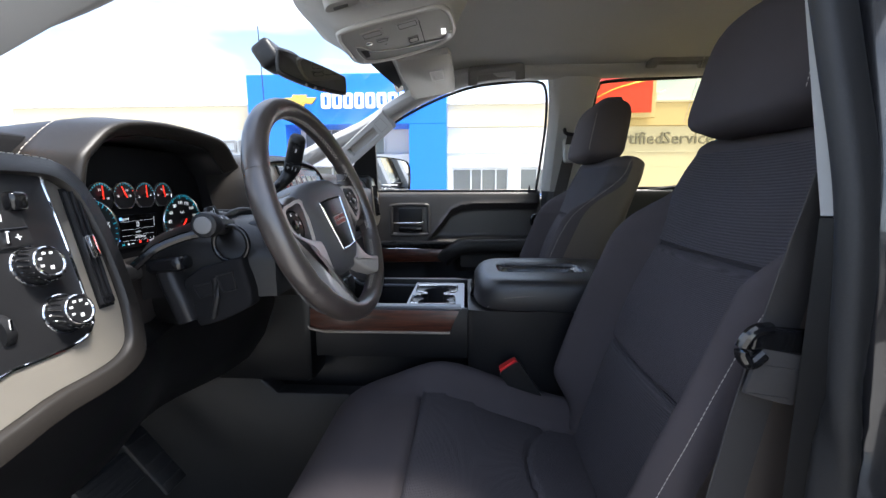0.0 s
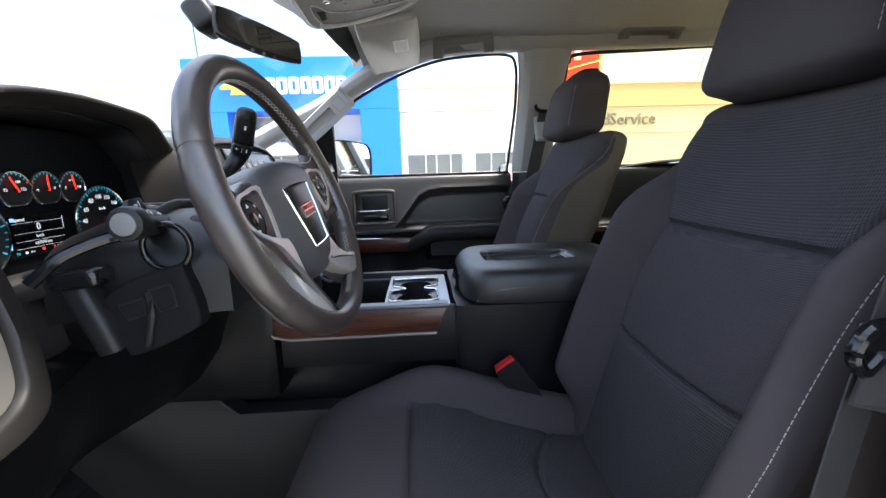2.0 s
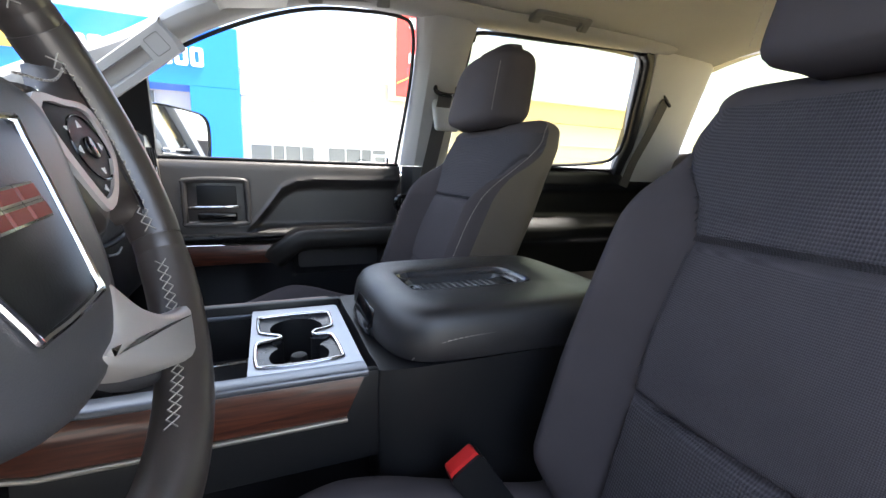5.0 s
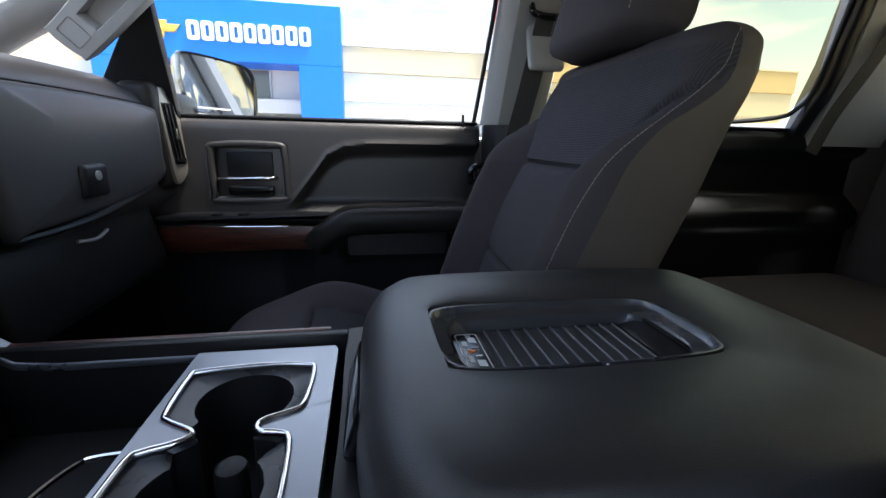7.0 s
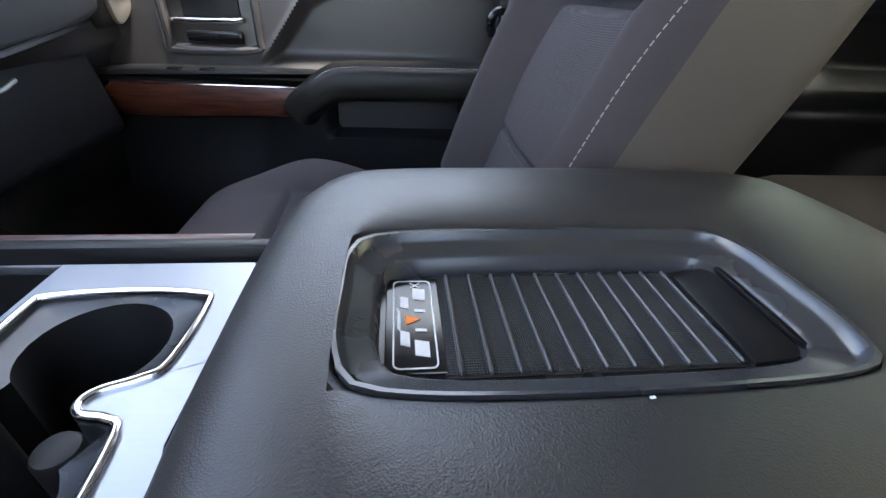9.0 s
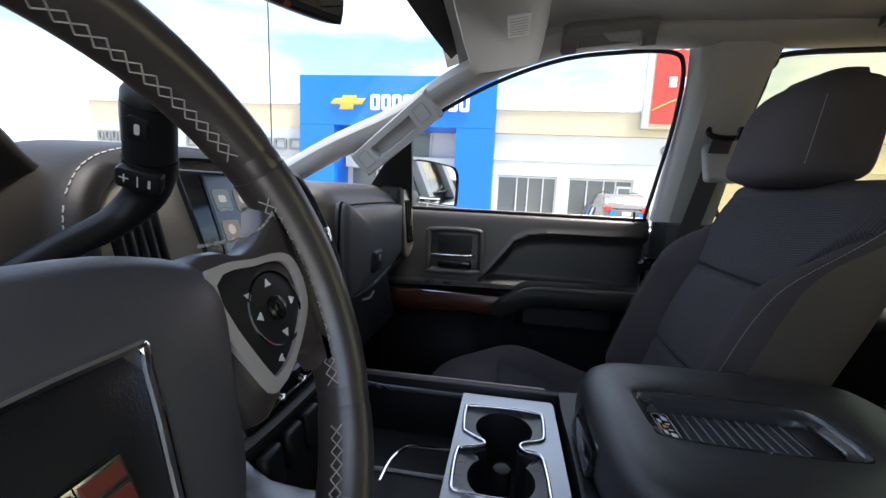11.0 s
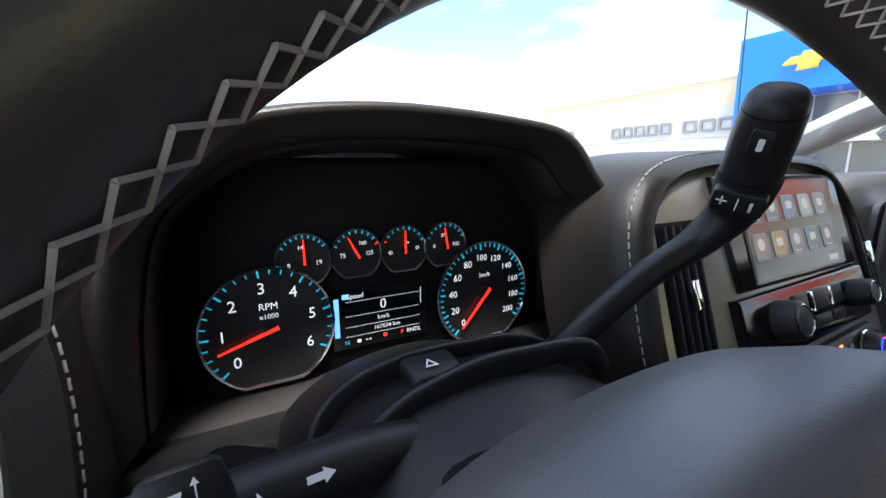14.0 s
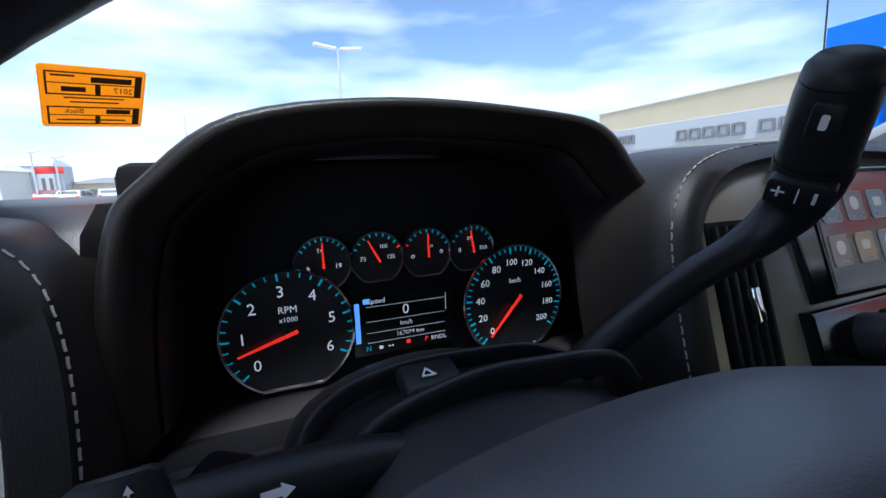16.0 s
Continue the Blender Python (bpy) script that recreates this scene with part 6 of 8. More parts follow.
loft(bm, [lip[2], [Z @ Vector((a, b, -0.006)) for a, b in inner], [Z @ Vector((0.97 * (a - 0.025) + 0.025, b, -0.075)) for a, b in inner]], caps=False)
bm.faces.new([bm.verts.new(Z @ Vector((a, b, -0.074))) for a, b in inner])
part("well", bm, material("well_rubber", (0.008, 0.008, 0.009), 0.6, bump=0.1, bump_scale=600, vary=0.1), holder, "dark rubber cup wells", angle=50)
part("divider_post", Cyl((0.026, 1.062, 1.10), (0, 0, 1), 0.012, 0.052, 16, 0.004), bpy.data.materials["well_rubber"], holder, "dark rubber post")

# bin with padded lid and a sunk tray in it
rings = []
for z, f, w in ((0.66, 0.135, 0.150), (0.90, 0.120, 0.153), (1.08, 0.108, 0.156), (1.16, 0.105, 0.158), (1.186, 0.108, 0.158)):
    rings.append([Vector((p.x, CY + p.y, z)) for p in smooth_line([(f, 0, 0), (f, w - 0.03, 0), (f + 0.02, w, 0), (0.30, w + 0.004, 0), (0.485, w, 0), (0.50, w - 0.02, 0), (0.50, -w + 0.02, 0), (0.485, -w, 0), (0.30, -w - 0.004, 0), (f + 0.02, -w, 0), (f, -w + 0.03, 0)], 4, True)])
part("bin_body", Loft(rings), PLASTIC, console, "black plastic bin body", angle=60)


def lid_ring(k, z, front, back=0.0):
    pts = [(0.120, 0.0), (0.124, 0.09), (0.142, 0.140), (0.180, 0.160), (0.30, 0.166), (0.42, 0.164), (0.478, 0.155), (0.498, 0.12), (0.503, 0.0), (0.498, -0.12), (0.478, -0.155), (0.42, -0.164), (0.30, -0.166), (0.180, -0.160), (0.142, -0.140), (0.124, -0.09)]
    c = 0.31
    return [Vector((c + (p.x - c) * k + front * max(0.0, (0.30 - p.x) / 0.18), CY + p.y * (1 - (1 - k) * (1.1 if p.y < 0 else 1.9)), z)) for p in smooth_line([(a, b, 0) for a, b in pts], 5, True)]


tray_out = [(p.x, p.y) for p in smooth_line([(0.176, 1.062, 0), (0.178, 1.093, 0), (0.196, 1.108, 0), (0.28, 1.112, 0), (0.366, 1.109, 0), (0.386, 1.094, 0), (0.390, 1.058, 0), (0.387, 1.020, 0), (0.368, 1.004, 0), (0.28, 1.000, 0), (0.196, 1.004, 0), (0.178, 1.022, 0)], 7, True)]


def by_angle(ring, n=96, c=(0.295, 1.062)):
    """Points of a closed line at even angles round c."""
    out = []
    k = len(ring)
    for i in range(n):
        a = 2 * math.pi * i / n
        d = Vector((math.cos(a), math.sin(a)))
        for j in range(k):
            p, q = ring[j], ring[(j + 1) % k]
            e = Vector((q[0] - p[0], q[1] - p[1]))
            den = d.x * e.y - d.y * e.x
            if abs(den) < 1e-12:
                continue
            fx, fy = p[0] - c[0], p[1] - c[1]
            t = (fx * e.y - fy * e.x) / den
            s = (fx * d.y - fy * d.x) / den
            if t > 0 and -1e-9 <= s <= 1 + 1e-9:
                z = p[2] + (q[2] - p[2]) * s if len(p) > 2 else 0
                out.append(Vector((c[0] + d.x * t, c[1] + d.y * t, z)))
                break
    return out


edge = by_angle([(u, v) for u, v in tray_out])
lid_rings = [lid_ring(0.985, 1.188, 0.0), lid_ring(1.0, 1.196, 0.0), lid_ring(1.006, 1.212, 0.002), lid_ring(1.001, 1.228, 0.004), lid_ring(0.985, 1.240, 0.008), lid_ring(0.955, 1.2480, 0.012), lid_ring(0.915, 1.2520, 0.015), lid_ring(0.84, 1.2535, 0.016), lid_ring(0.78, 1.2538, 0.016)]
lid_rows = [by_angle([tuple(p) for p in r]) for r in lid_rings]
lid_rows.append([Vector((p.x, p.y, 1.2530)) + (Vector((p.x, p.y, 0)) - Vector((0.295, 1.062, 0))).normalized() * 0.004 for p in edge])
lid_rows.append([Vector((p.x, p.y, 1.2505)) for p in edge])
bm = bmesh.new()
loft(bm, lid_rows, caps=False)
LIDSKIN = material("armrest_vinyl", (0.024, 0.023, 0.024), 0.40, bump=0.20, bump_scale=1300, kind="leather", vary=0.10, vary_scale=14, spec=0.7)
lid = part("lid", bm, LIDSKIN, console, "black padded armrest lid, shut", angle=60)
def tray_ring(k, z, shift=0.0):
    return [Vector((0.283 + (p.x - 0.283) * (1 - (1 - k) * 0.55) + shift, 1.057 + (p.y - 1.057) * k, z)) for p in edge]


bm = bmesh.new()
loft(bm, [tray_ring(1.0, 1.2475), tray_ring(0.985, 1.2525), tray_ring(0.955, 1.2522), tray_ring(0.925, 1.2475), tray_ring(0.90, 1.2462), tray_ring(0.76, 1.2440), tray_ring(0.73, 1.2425), tray_ring(0.70, 1.2330), tray_ring(0.30, 1.2328), tray_ring(0.02, 1.2328)], caps=False)
sunk = part("lid_tray", bm, material("tray_plastic", (0.036, 0.037, 0.042), 0.26, spec=1.0, bump=0.04, bump_scale=900, vary=0.1), console, "sunk black phone tray in the lid", angle=40)
RIBMAT = material("rib_rubber", (0.062, 0.062, 0.066), 0.32, vary=0.08, spec=0.8)
MAT = material("ribbed_rubber_mat", (0.034, 0.034, 0.036), 0.45, bump=1.0, bump_scale=4200, kind="weave", vary=0.1)
part("mat", Box((0.284, 1.058, 1.2338), (0.128, 0.066, 0.0022), 0.0008, 1), MAT, sunk, "ribbed rubber mat")
for i in range(11):
    part("mat_rib", Box((0.226 + 0.0118 * i, 1.058, 1.2356), (0.0017, 0.066, 0.0026), 0.0007, 1), RIBMAT, sunk, "raised rubber rib")
part("tray_ramp", Box((0.361, 1.058, 1.2352), (0.022, 0.066, 0.004), 0.0016, 2, Euler((0, radians(-12), 0)).to_matrix()), PLASTIC, sunk, "smooth ramp at the tray's end")
# glossy bar added to draw the highlight along the tray's end edge
part("tray_glint_bar", Box((0.3715, 1.058, 1.2410), (0.004, 0.068, 0.004), 0.0018, 2), GLOSS, sunk)
sticker = part("warning_label", Box((0.2085, 1.058, 1.2345), (0.0250, 0.062, 0.0012), 0.0004, 1), GLOSS, sunk, "black label with white line drawings")
SM = facing((0.2085, 1.058, 1.2352), (0, -1, 0), (1, 0, 0))
bm = bmesh.new()
frame_plate(bm, flat_outline(0.058, 0.0185, 0.003), flat_outline(0.0566, 0.0171, 0.0024), SM, 0, 0.0003)
part("label_border", bm, WHITE, sticker, "white rounded border")
for u, v, w, h in ((-0.018, 0.003, 0.010, 0.006), (0.018, 0.003, 0.010, 0.006), (-0.012, -0.004, 0.009, 0.004), (0.012, -0.004, 0.010, 0.004), (-0.006, 0.003, 0.002, 0.005), (0.007, 0.003, 0.002, 0.005), (0.0, -0.0065, 0.016, 0.0014)):
    part("drawing", Plate([(u - w / 2, v - h / 2), (u + w * 0.35, v - h / 2), (u + w / 2, v + h / 2), (u - w * 0.35, v + h / 2)], SM, 0, 0.00035), WHITE, sticker, "white line drawing")
part("cross_mark", Words("X", SM @ Matrix.Translation((-0.025, 0.001, 0.0002)), 0.007, 0.0001), WHITE, sticker, "white cross mark")
part("warning_mark", Plate([(-0.003, -0.0035), (0.0035, -0.0035), (0.0, 0.003)], SM, 0, 0.0005), lit("orange_print", (0.9, 0.22, 0.02), 0.0), sticker, "orange triangle")
for s in (1, -1):
    seam = smooth_line([(0.150, CY + s * 0.1475, 1.190), (0.165, CY + s * 0.1555, 1.205), (0.20, CY + s * 0.1628, 1.217), (0.28, CY + s * 0.1652, 1.222), (0.40, CY + s * 0.1640, 1.224), (0.47, CY + s * 0.158, 1.2245)], 8)
    part("lid_stitching", Stitches(seam, 0.0075, 0.005, 0.0007, up=(0, 0, 1)), THREAD, lid, "pale stitched seam")
catch = part("lid_latch", Box((0.1235, CY - 0.005, 1.208), (0.014, 0.105, 0.040), 0.006, 3, Euler((0, radians(18), 0)).to_matrix()), GLOSS, console, "gloss black lid latch")
part("latch_edge", Sweep(smooth_line([(0.120, CY - 0.055, 1.192), (0.129, CY - 0.054, 1.224), (0.131, CY + 0.045, 1.226), (0.122, CY + 0.047, 1.192)], 5), circle(0.0018, 6)), CHROME, catch, "bright edge")
part("lint", Box((0.2825, 0.997, 1.2535), (0.0022, 0.0012, 0.0008), 0.0003, 1), WHITE, console, "speck of white lint")

# ---- passenger door ----
def door_card(x0, x1, y, name, label):
    root = thing(name, ((x0 + x1) / 2, y, 0.70), label, "car door", "closed doors")
    return root


door_panel = door_card(-0.36, 0.42, 1.88, "passenger_door", "black passenger door panel with wood strip, closed")
# card: height profile of the panel as a sheet, with its sunk upper field
bm, rows = bmesh.new(), []
NX, NZ = 160, 110
sunk_line = lambda x: between(x, [(-0.40, 1.19), (-0.075, 1.215), (-0.05, 1.238), (0.0, 1.300), (0.035, 1.348), (0.08, 1.370), (0.15, 1.377), (0.42, 1.380)])  # noqa: E731
for k in range(NZ + 1):
    z = 0.72 + (1.432 - 0.72) * k / NZ
    row = []
    for i in range(NX + 1):
        x = -0.37 + 0.79 * i / NX
        y = 1.852
        y += 0.030 * ease(1.10, 0.95, z)
        top = max(0.0, (z - 1.405) / 0.027)
        y += 0.020 * (1 - math.sqrt(max(0.0, 1 - top * top)))
        s = sunk_line(x) - z
        deep = ease(-0.002, 0.030, s) * ease(1.205, 1.240, z) * ease(-0.09, -0.06, x)
        y += 0.034 * deep
        lip = math.exp(-((s + 0.004) / 0.006) ** 2) * ease(-0.08, -0.05, x) * ease(1.20, 1.23, z)
        y -= 0.006 * lip
        rear = max(0.0, (x - 0.39) / 0.03)
        y += 0.02 * (1 - math.sqrt(max(0.0, 1 - min(1, rear) ** 2)))
        y += 0.014 * ease(-0.236, -0.222, x) * (1 - ease(-0.070, -0.056, x)) * ease(1.238, 1.250, z) * (1 - ease(1.362, 1.374, z))
        row.append(Vector((x, y, z)))
    rows.append(row)
loft(bm, rows, closed=False, caps=False)
part("door_card", bm, PAD, door_panel, "moulded black upper panel", angle=60)
part("door_shell", Box((0.02, 1.935, 1.07), (0.80, 0.07, 0.70), 0.01, 2), PAINT, door_panel, "black painted outer skin")
part("sill_strip", Box((0.05, 1.866, 1.4335), (0.72, 0.012, 0.007), 0.002, 2), RUBBER, door_panel, "black rubber window strip")
part("window_trim", Box((0.05, 1.890, 1.436), (0.72, 0.004, 0.003), 0.001, 1), SILVER, door_panel, "thin bright window line")
part("lock_pin", Cyl((0.372, 1.862, 1.425), (0, 0, 1), 0.0035, 0.03, 10, 0.001), PLASTIC, door_panel, "black lock pin")
cup = part("handle_cup", Plate([(p.x, p.y) for p in smooth_line([(-0.224, 1.350, 0), (-0.215, 1.366, 0), (-0.085, 1.368, 0), (-0.068, 1.352, 0), (-0.066, 1.262, 0), (-0.076, 1.246, 0), (-0.215, 1.242, 0), (-0.224, 1.258, 0)], 4, True)], facing((0, 1.868, 0), (1, 0, 0), (0, 0, 1)), -0.002, 0.003, 0.001), PAD, door_panel, "black handle cup")
bm = bmesh.new()
sweep(bm, [Vector((p.x, 1.856, p.y)) for p in smooth_line([(-0.228, 1.350, 0), (-0.217, 1.370, 0), (-0.083, 1.372, 0), (-0.064, 1.352, 0), (-0.062, 1.262, 0), (-0.074, 1.242, 0), (-0.217, 1.238, 0), (-0.228, 1.258, 0)], 4, True)], circle(0.0085, 10), closed=True, up=(0, 1, 0))
part("cup_rim", bm, PAD, cup)
part("cup_pocket", Box((-0.145, 1.864, 1.325), (0.105, 0.006, 0.060), 0.012, 3), PLASTIC, cup)
part("cup_pocket", Box((-0.145, 1.860, 1.263), (0.105, 0.012, 0.024), 0.006, 3), GLOSS, cup)
part("door_handle", Sweep(smooth_line([(-0.216, 1.862, 1.290), (-0.205, 1.846, 1.291), (-0.15, 1.842, 1.292), (-0.096, 1.846, 1.294), (-0.086, 1.862, 1.294)], 5), flat_outline(0.010, 0.009, 0.003)), CHROME, door_panel, "chrome inner door handle")
bin_top = Plate([(p.x, p.y) for p in smooth_line([(-0.33, 1.210, 0), (0.03, 1.212, 0), (0.05, 1.200, 0), (0.04, 1.188, 0), (-0.33, 1.186, 0)], 4, True)], facing((0, 1.852, 0), (1, 0, 0), (0, 0, 1)), 0.0, 0.050, 0.008)
part("switch_ledge", bin_top, PLASTIC, door_panel, "black switch ledge")
for x in (-0.213, -0.155):
    part("switch", Box((x, 1.812, 1.2115), (0.026, 0.016, 0.005), 0.002, 2), GLOSS, door_panel, "gloss black window switch")
part("switch_mark", Box((-0.155, 1.806, 1.2142), (0.010, 0.003, 0.0006), 0, 1), CHROME, door_panel)
wood = Plate([(p.x, p.y) for p in smooth_line([(-0.33, 1.186, 0), (-0.1, 1.185, 0), (0.036, 1.184, 0), (0.030, 1.160, 0), (0.014, 1.130, 0), (-0.1, 1.128, 0), (-0.33, 1.128, 0)], 3, True)], facing((0, 1.852, 0), (1, 0, 0), (0, 0, 1)), 0.0, 0.052, 0.006)
part("wood_strip", wood, WOOD, door_panel, "dark red-brown wood strip")
part("strip_edge", Sweep([(-0.33, 1.799, 1.187), (0.034, 1.799, 1.185)], circle(0.0012, 6)), CHROME, door_panel, "thin bright line")
# armrest: swept body with rounded front
arm_path = smooth_line([(0.018, 1.835, 1.135), (0.040, 1.825, 1.165), (0.072, 1.822, 1.190), (0.115, 1.822, 1.198), (0.20, 1.822, 1.200), (0.30, 1.822, 1.201), (0.41, 1.824, 1.203)], 5)
part("armrest", Sweep(arm_path, [(a * 0.056, b * 0.034) for a, b in [(math.copysign(abs(math.cos(t)) ** 0.55, math.cos(t)), math.copysign(abs(math.sin(t)) ** 0.55, math.sin(t))) for t in [2 * math.pi * i / 24 for i in range(24)]]]), LEATHER, door_panel, "black padded armrest", angle=60)
part("armrest_stitching", Stitches([p + Vector((0, -0.050, 0.0320)) for p in arm_path[4:]], 0.0075, 0.005, 0.0007, up=(0, 0, 1)), THREAD, door_panel, "pale stitched seam")
lower = bmesh.new()
rows = []
for k in range(41):
    z = 0.72 + 0.43 * k / 40
    row = []
    for i in range(81):
        x = -0.37 + 0.79 * i / 80
        y = 1.812 + 0.02 * ease(1.0, 0.75, z) + 0.035 * (1 - ease(-0.09, 0.02, x)) * ease(0.9, 1.1, z)
        hole = ease(0.055, 0.085, x) * (1 - ease(0.330, 0.352, x)) * ease(1.086, 1.100, z) * (1 - ease(1.160, 1.172, z))
        y += 0.05 * hole
        rear = max(0.0, (x - 0.39) / 0.03)
        y += 0.03 * (1 - math.sqrt(max(0.0, 1 - min(1, rear) ** 2)))
        row.append(Vector((x, y, z)))
    rows.append(row)
loft(lower, rows, closed=False, caps=False)
part("lower_panel", lower, PLASTIC, door_panel, "black plastic lower panel with a pull pocket", angle=60)

rear_door = door_card(0.62, 1.40, 1.88, "rear_door", "black rear door panel, closed")
bm, rows = bmesh.new(), []
for k in range(61):
    z = 0.74 + (1.445 - 0.74) * k / 60
    row = []
    for i in range(81):
        x = 0.60 + 1.04 * i / 80
        y = 1.855
        top = max(0.0, (z - 1.42) / 0.025)
        y += 0.02 * (1 - math.sqrt(max(0.0, 1 - top * top)))
        line = between(x, [(0.6, 1.24), (0.86, 1.25), (0.95, 1.33), (1.02, 1.375), (1.4, 1.385)])
        y += 0.035 * ease(0, 0.03, line - z) * ease(1.22, 1.26, z) * ease(0.86, 0.90, x)
        y -= 0.022 * ease(1.14, 1.16, z) * (1 - ease(1.20, 1.225, z))
        row.append(Vector((x, y, z)))
    rows.append(row)
loft(bm, rows, closed=False, caps=False)
part("door_card", bm, SHROUD, rear_door, "moulded black panel", angle=60)
part("sill_line", Box((1.0, 1.872, 1.4465), (0.80, 0.02, 0.006), 0.002, 1), RUBBER, rear_door)
part("wood_strip", Box((0.80, 1.8315, 1.185), (0.22, 0.006, 0.022), 0.002, 1), WOOD, rear_door, "dark red-brown wood strip")
part("door_handle", Sweep(smooth_line([(0.70, 1.86, 1.30), (0.71, 1.84, 1.30), (0.80, 1.838, 1.302), (0.81, 1.86, 1.302)], 5), flat_outline(0.010, 0.009, 0.003)), CHROME, rear_door, "chrome inner door handle")

# outside mirror seen through the side window
wing = thing("door_mirror", (-0.22, 2.03, 1.46), "black door mirror with a bright glass", "mirror")
WM = facing((-0.248, 2.050, 1.511), (0.70, 0.71, -0.02), (0.02, 0, 1)) @ Matrix.Diagonal((0.80, 1.17, 1, 1))
out = [(p.x, p.y) for p in smooth_line([(-0.122, 0.045, 0), (-0.10, 0.062, 0), (0.06, 0.056, 0), (0.105, 0.042, 0), (0.118, 0.01, 0), (0.117, -0.050, 0), (0.100, -0.062, 0), (-0.04, -0.055, 0), (-0.085, -0.050, 0), (-0.118, -0.01, 0)], 4, True)]
part("housing", Loft([[WM @ Vector((u * 0.6, v * 0.7, -0.09)) for u, v in out], [WM @ Vector((u * 0.95, v * 0.95, -0.06)) for u, v in out], [WM @ Vector((u * 1.06, v * 1.08, -0.01)) for u, v in out], [WM @ Vector((u * 1.05, v * 1.06, 0.004)) for u, v in out], [WM @ Vector((u * 1.0, v * 1.0, 0.002)) for u, v in out], [WM @ Vector((u * 0.99, v * 0.99, -0.008)) for u, v in out]]), PAINT, wing, "black mirror shell", angle=60)
part("glass", Plate([(u * 0.985, v * 0.985) for u, v in out], WM, -0.006, -0.003), MIRROR, wing, "bright mirror glass")
part("glass_print", Plate([(-0.08, -0.047), (0.03, -0.047), (0.03, -0.043), (-0.08, -0.043)], WM, -0.003, -0.0024), WHITE, wing, "faint printed line")
part("arm", Box((-0.345, 1.95, 1.455), (0.09, 0.16, 0.065), 0.02, 3), PLASTIC, wing, "black mirror arm")
part("corner_cover", Plate([(-0.48, 0.0), (-0.285, 0.0), (-0.272, 0.25), (-0.30, 0.255)], facing((0, 1.868, 1.41), (1, 0, 0), (0, -0.45, 1)), -0.01, 0.012, 0.004), PLASTIC, wing, "black window corner cover")

# ---- overhead ----

def grab(name, a, b, drop, label, mat):
    """A roof grab handle between two feet."""
    a, b = Vector(a), Vector(b)
    root = thing(name, (a + b) / 2, label, "grab handle", "roof grab handles")
    h, w = Vector(drop).length, (b - a).length
    m = facing((a + b) / 2, b - a, drop)
    outer = [(-w / 2, -0.006), (-w / 2 + 0.034, -0.006), (-w / 2 + 0.037, h * 0.52), (-w / 2 + 0.043, h * 0.58), (w / 2 - 0.043, h * 0.58), (w / 2 - 0.037, h * 0.52), (w / 2 - 0.034, -0.006), (w / 2, -0.006), (w / 2 - 0.004, h * 0.86), (w / 2 - 0.014, h), (-w / 2 + 0.014, h), (-w / 2 + 0.004, h * 0.86)]
    part("bar", Plate(outer, m, -0.012, 0.014, 0.005), mat, root, "grey moulded bar with two feet", angle=50)
    part("backing", Plate([(-w / 2 + 0.03, 0.0), (w / 2 - 0.03, 0.0), (w / 2 - 0.03, h * 0.62), (-w / 2 + 0.03, h * 0.62)], m, -0.012, 0.001, 0.001), mat, root, "grey recess behind the bar")
    for u in (-w / 2 + 0.017, w / 2 - 0.017):
        part("foot_cap", Plate(flat_outline(0.022, h * 0.55, 0.003), m @ Matrix.Translation((u, h * 0.22, 0)), 0.012, 0.0155, 0.0012), mat, root)
    return root


HANDLE = material("dark_grey_handle", (0.17, 0.168, 0.162), 0.6, bump=0.15, bump_scale=1200, vary=0.06)
grab("grab_handle", (0.105, 1.628, 1.826), (0.310, 1.628, 1.848), (0, -0.040, 0.038), "dark grey roof grab handle over the front door", HANDLE)
grab("grab_handle", (0.725, 1.600, 1.872), (0.935, 1.600, 1.870), (0, -0.034, 0.024), "dark grey roof grab handle over the rear door", HANDLE)

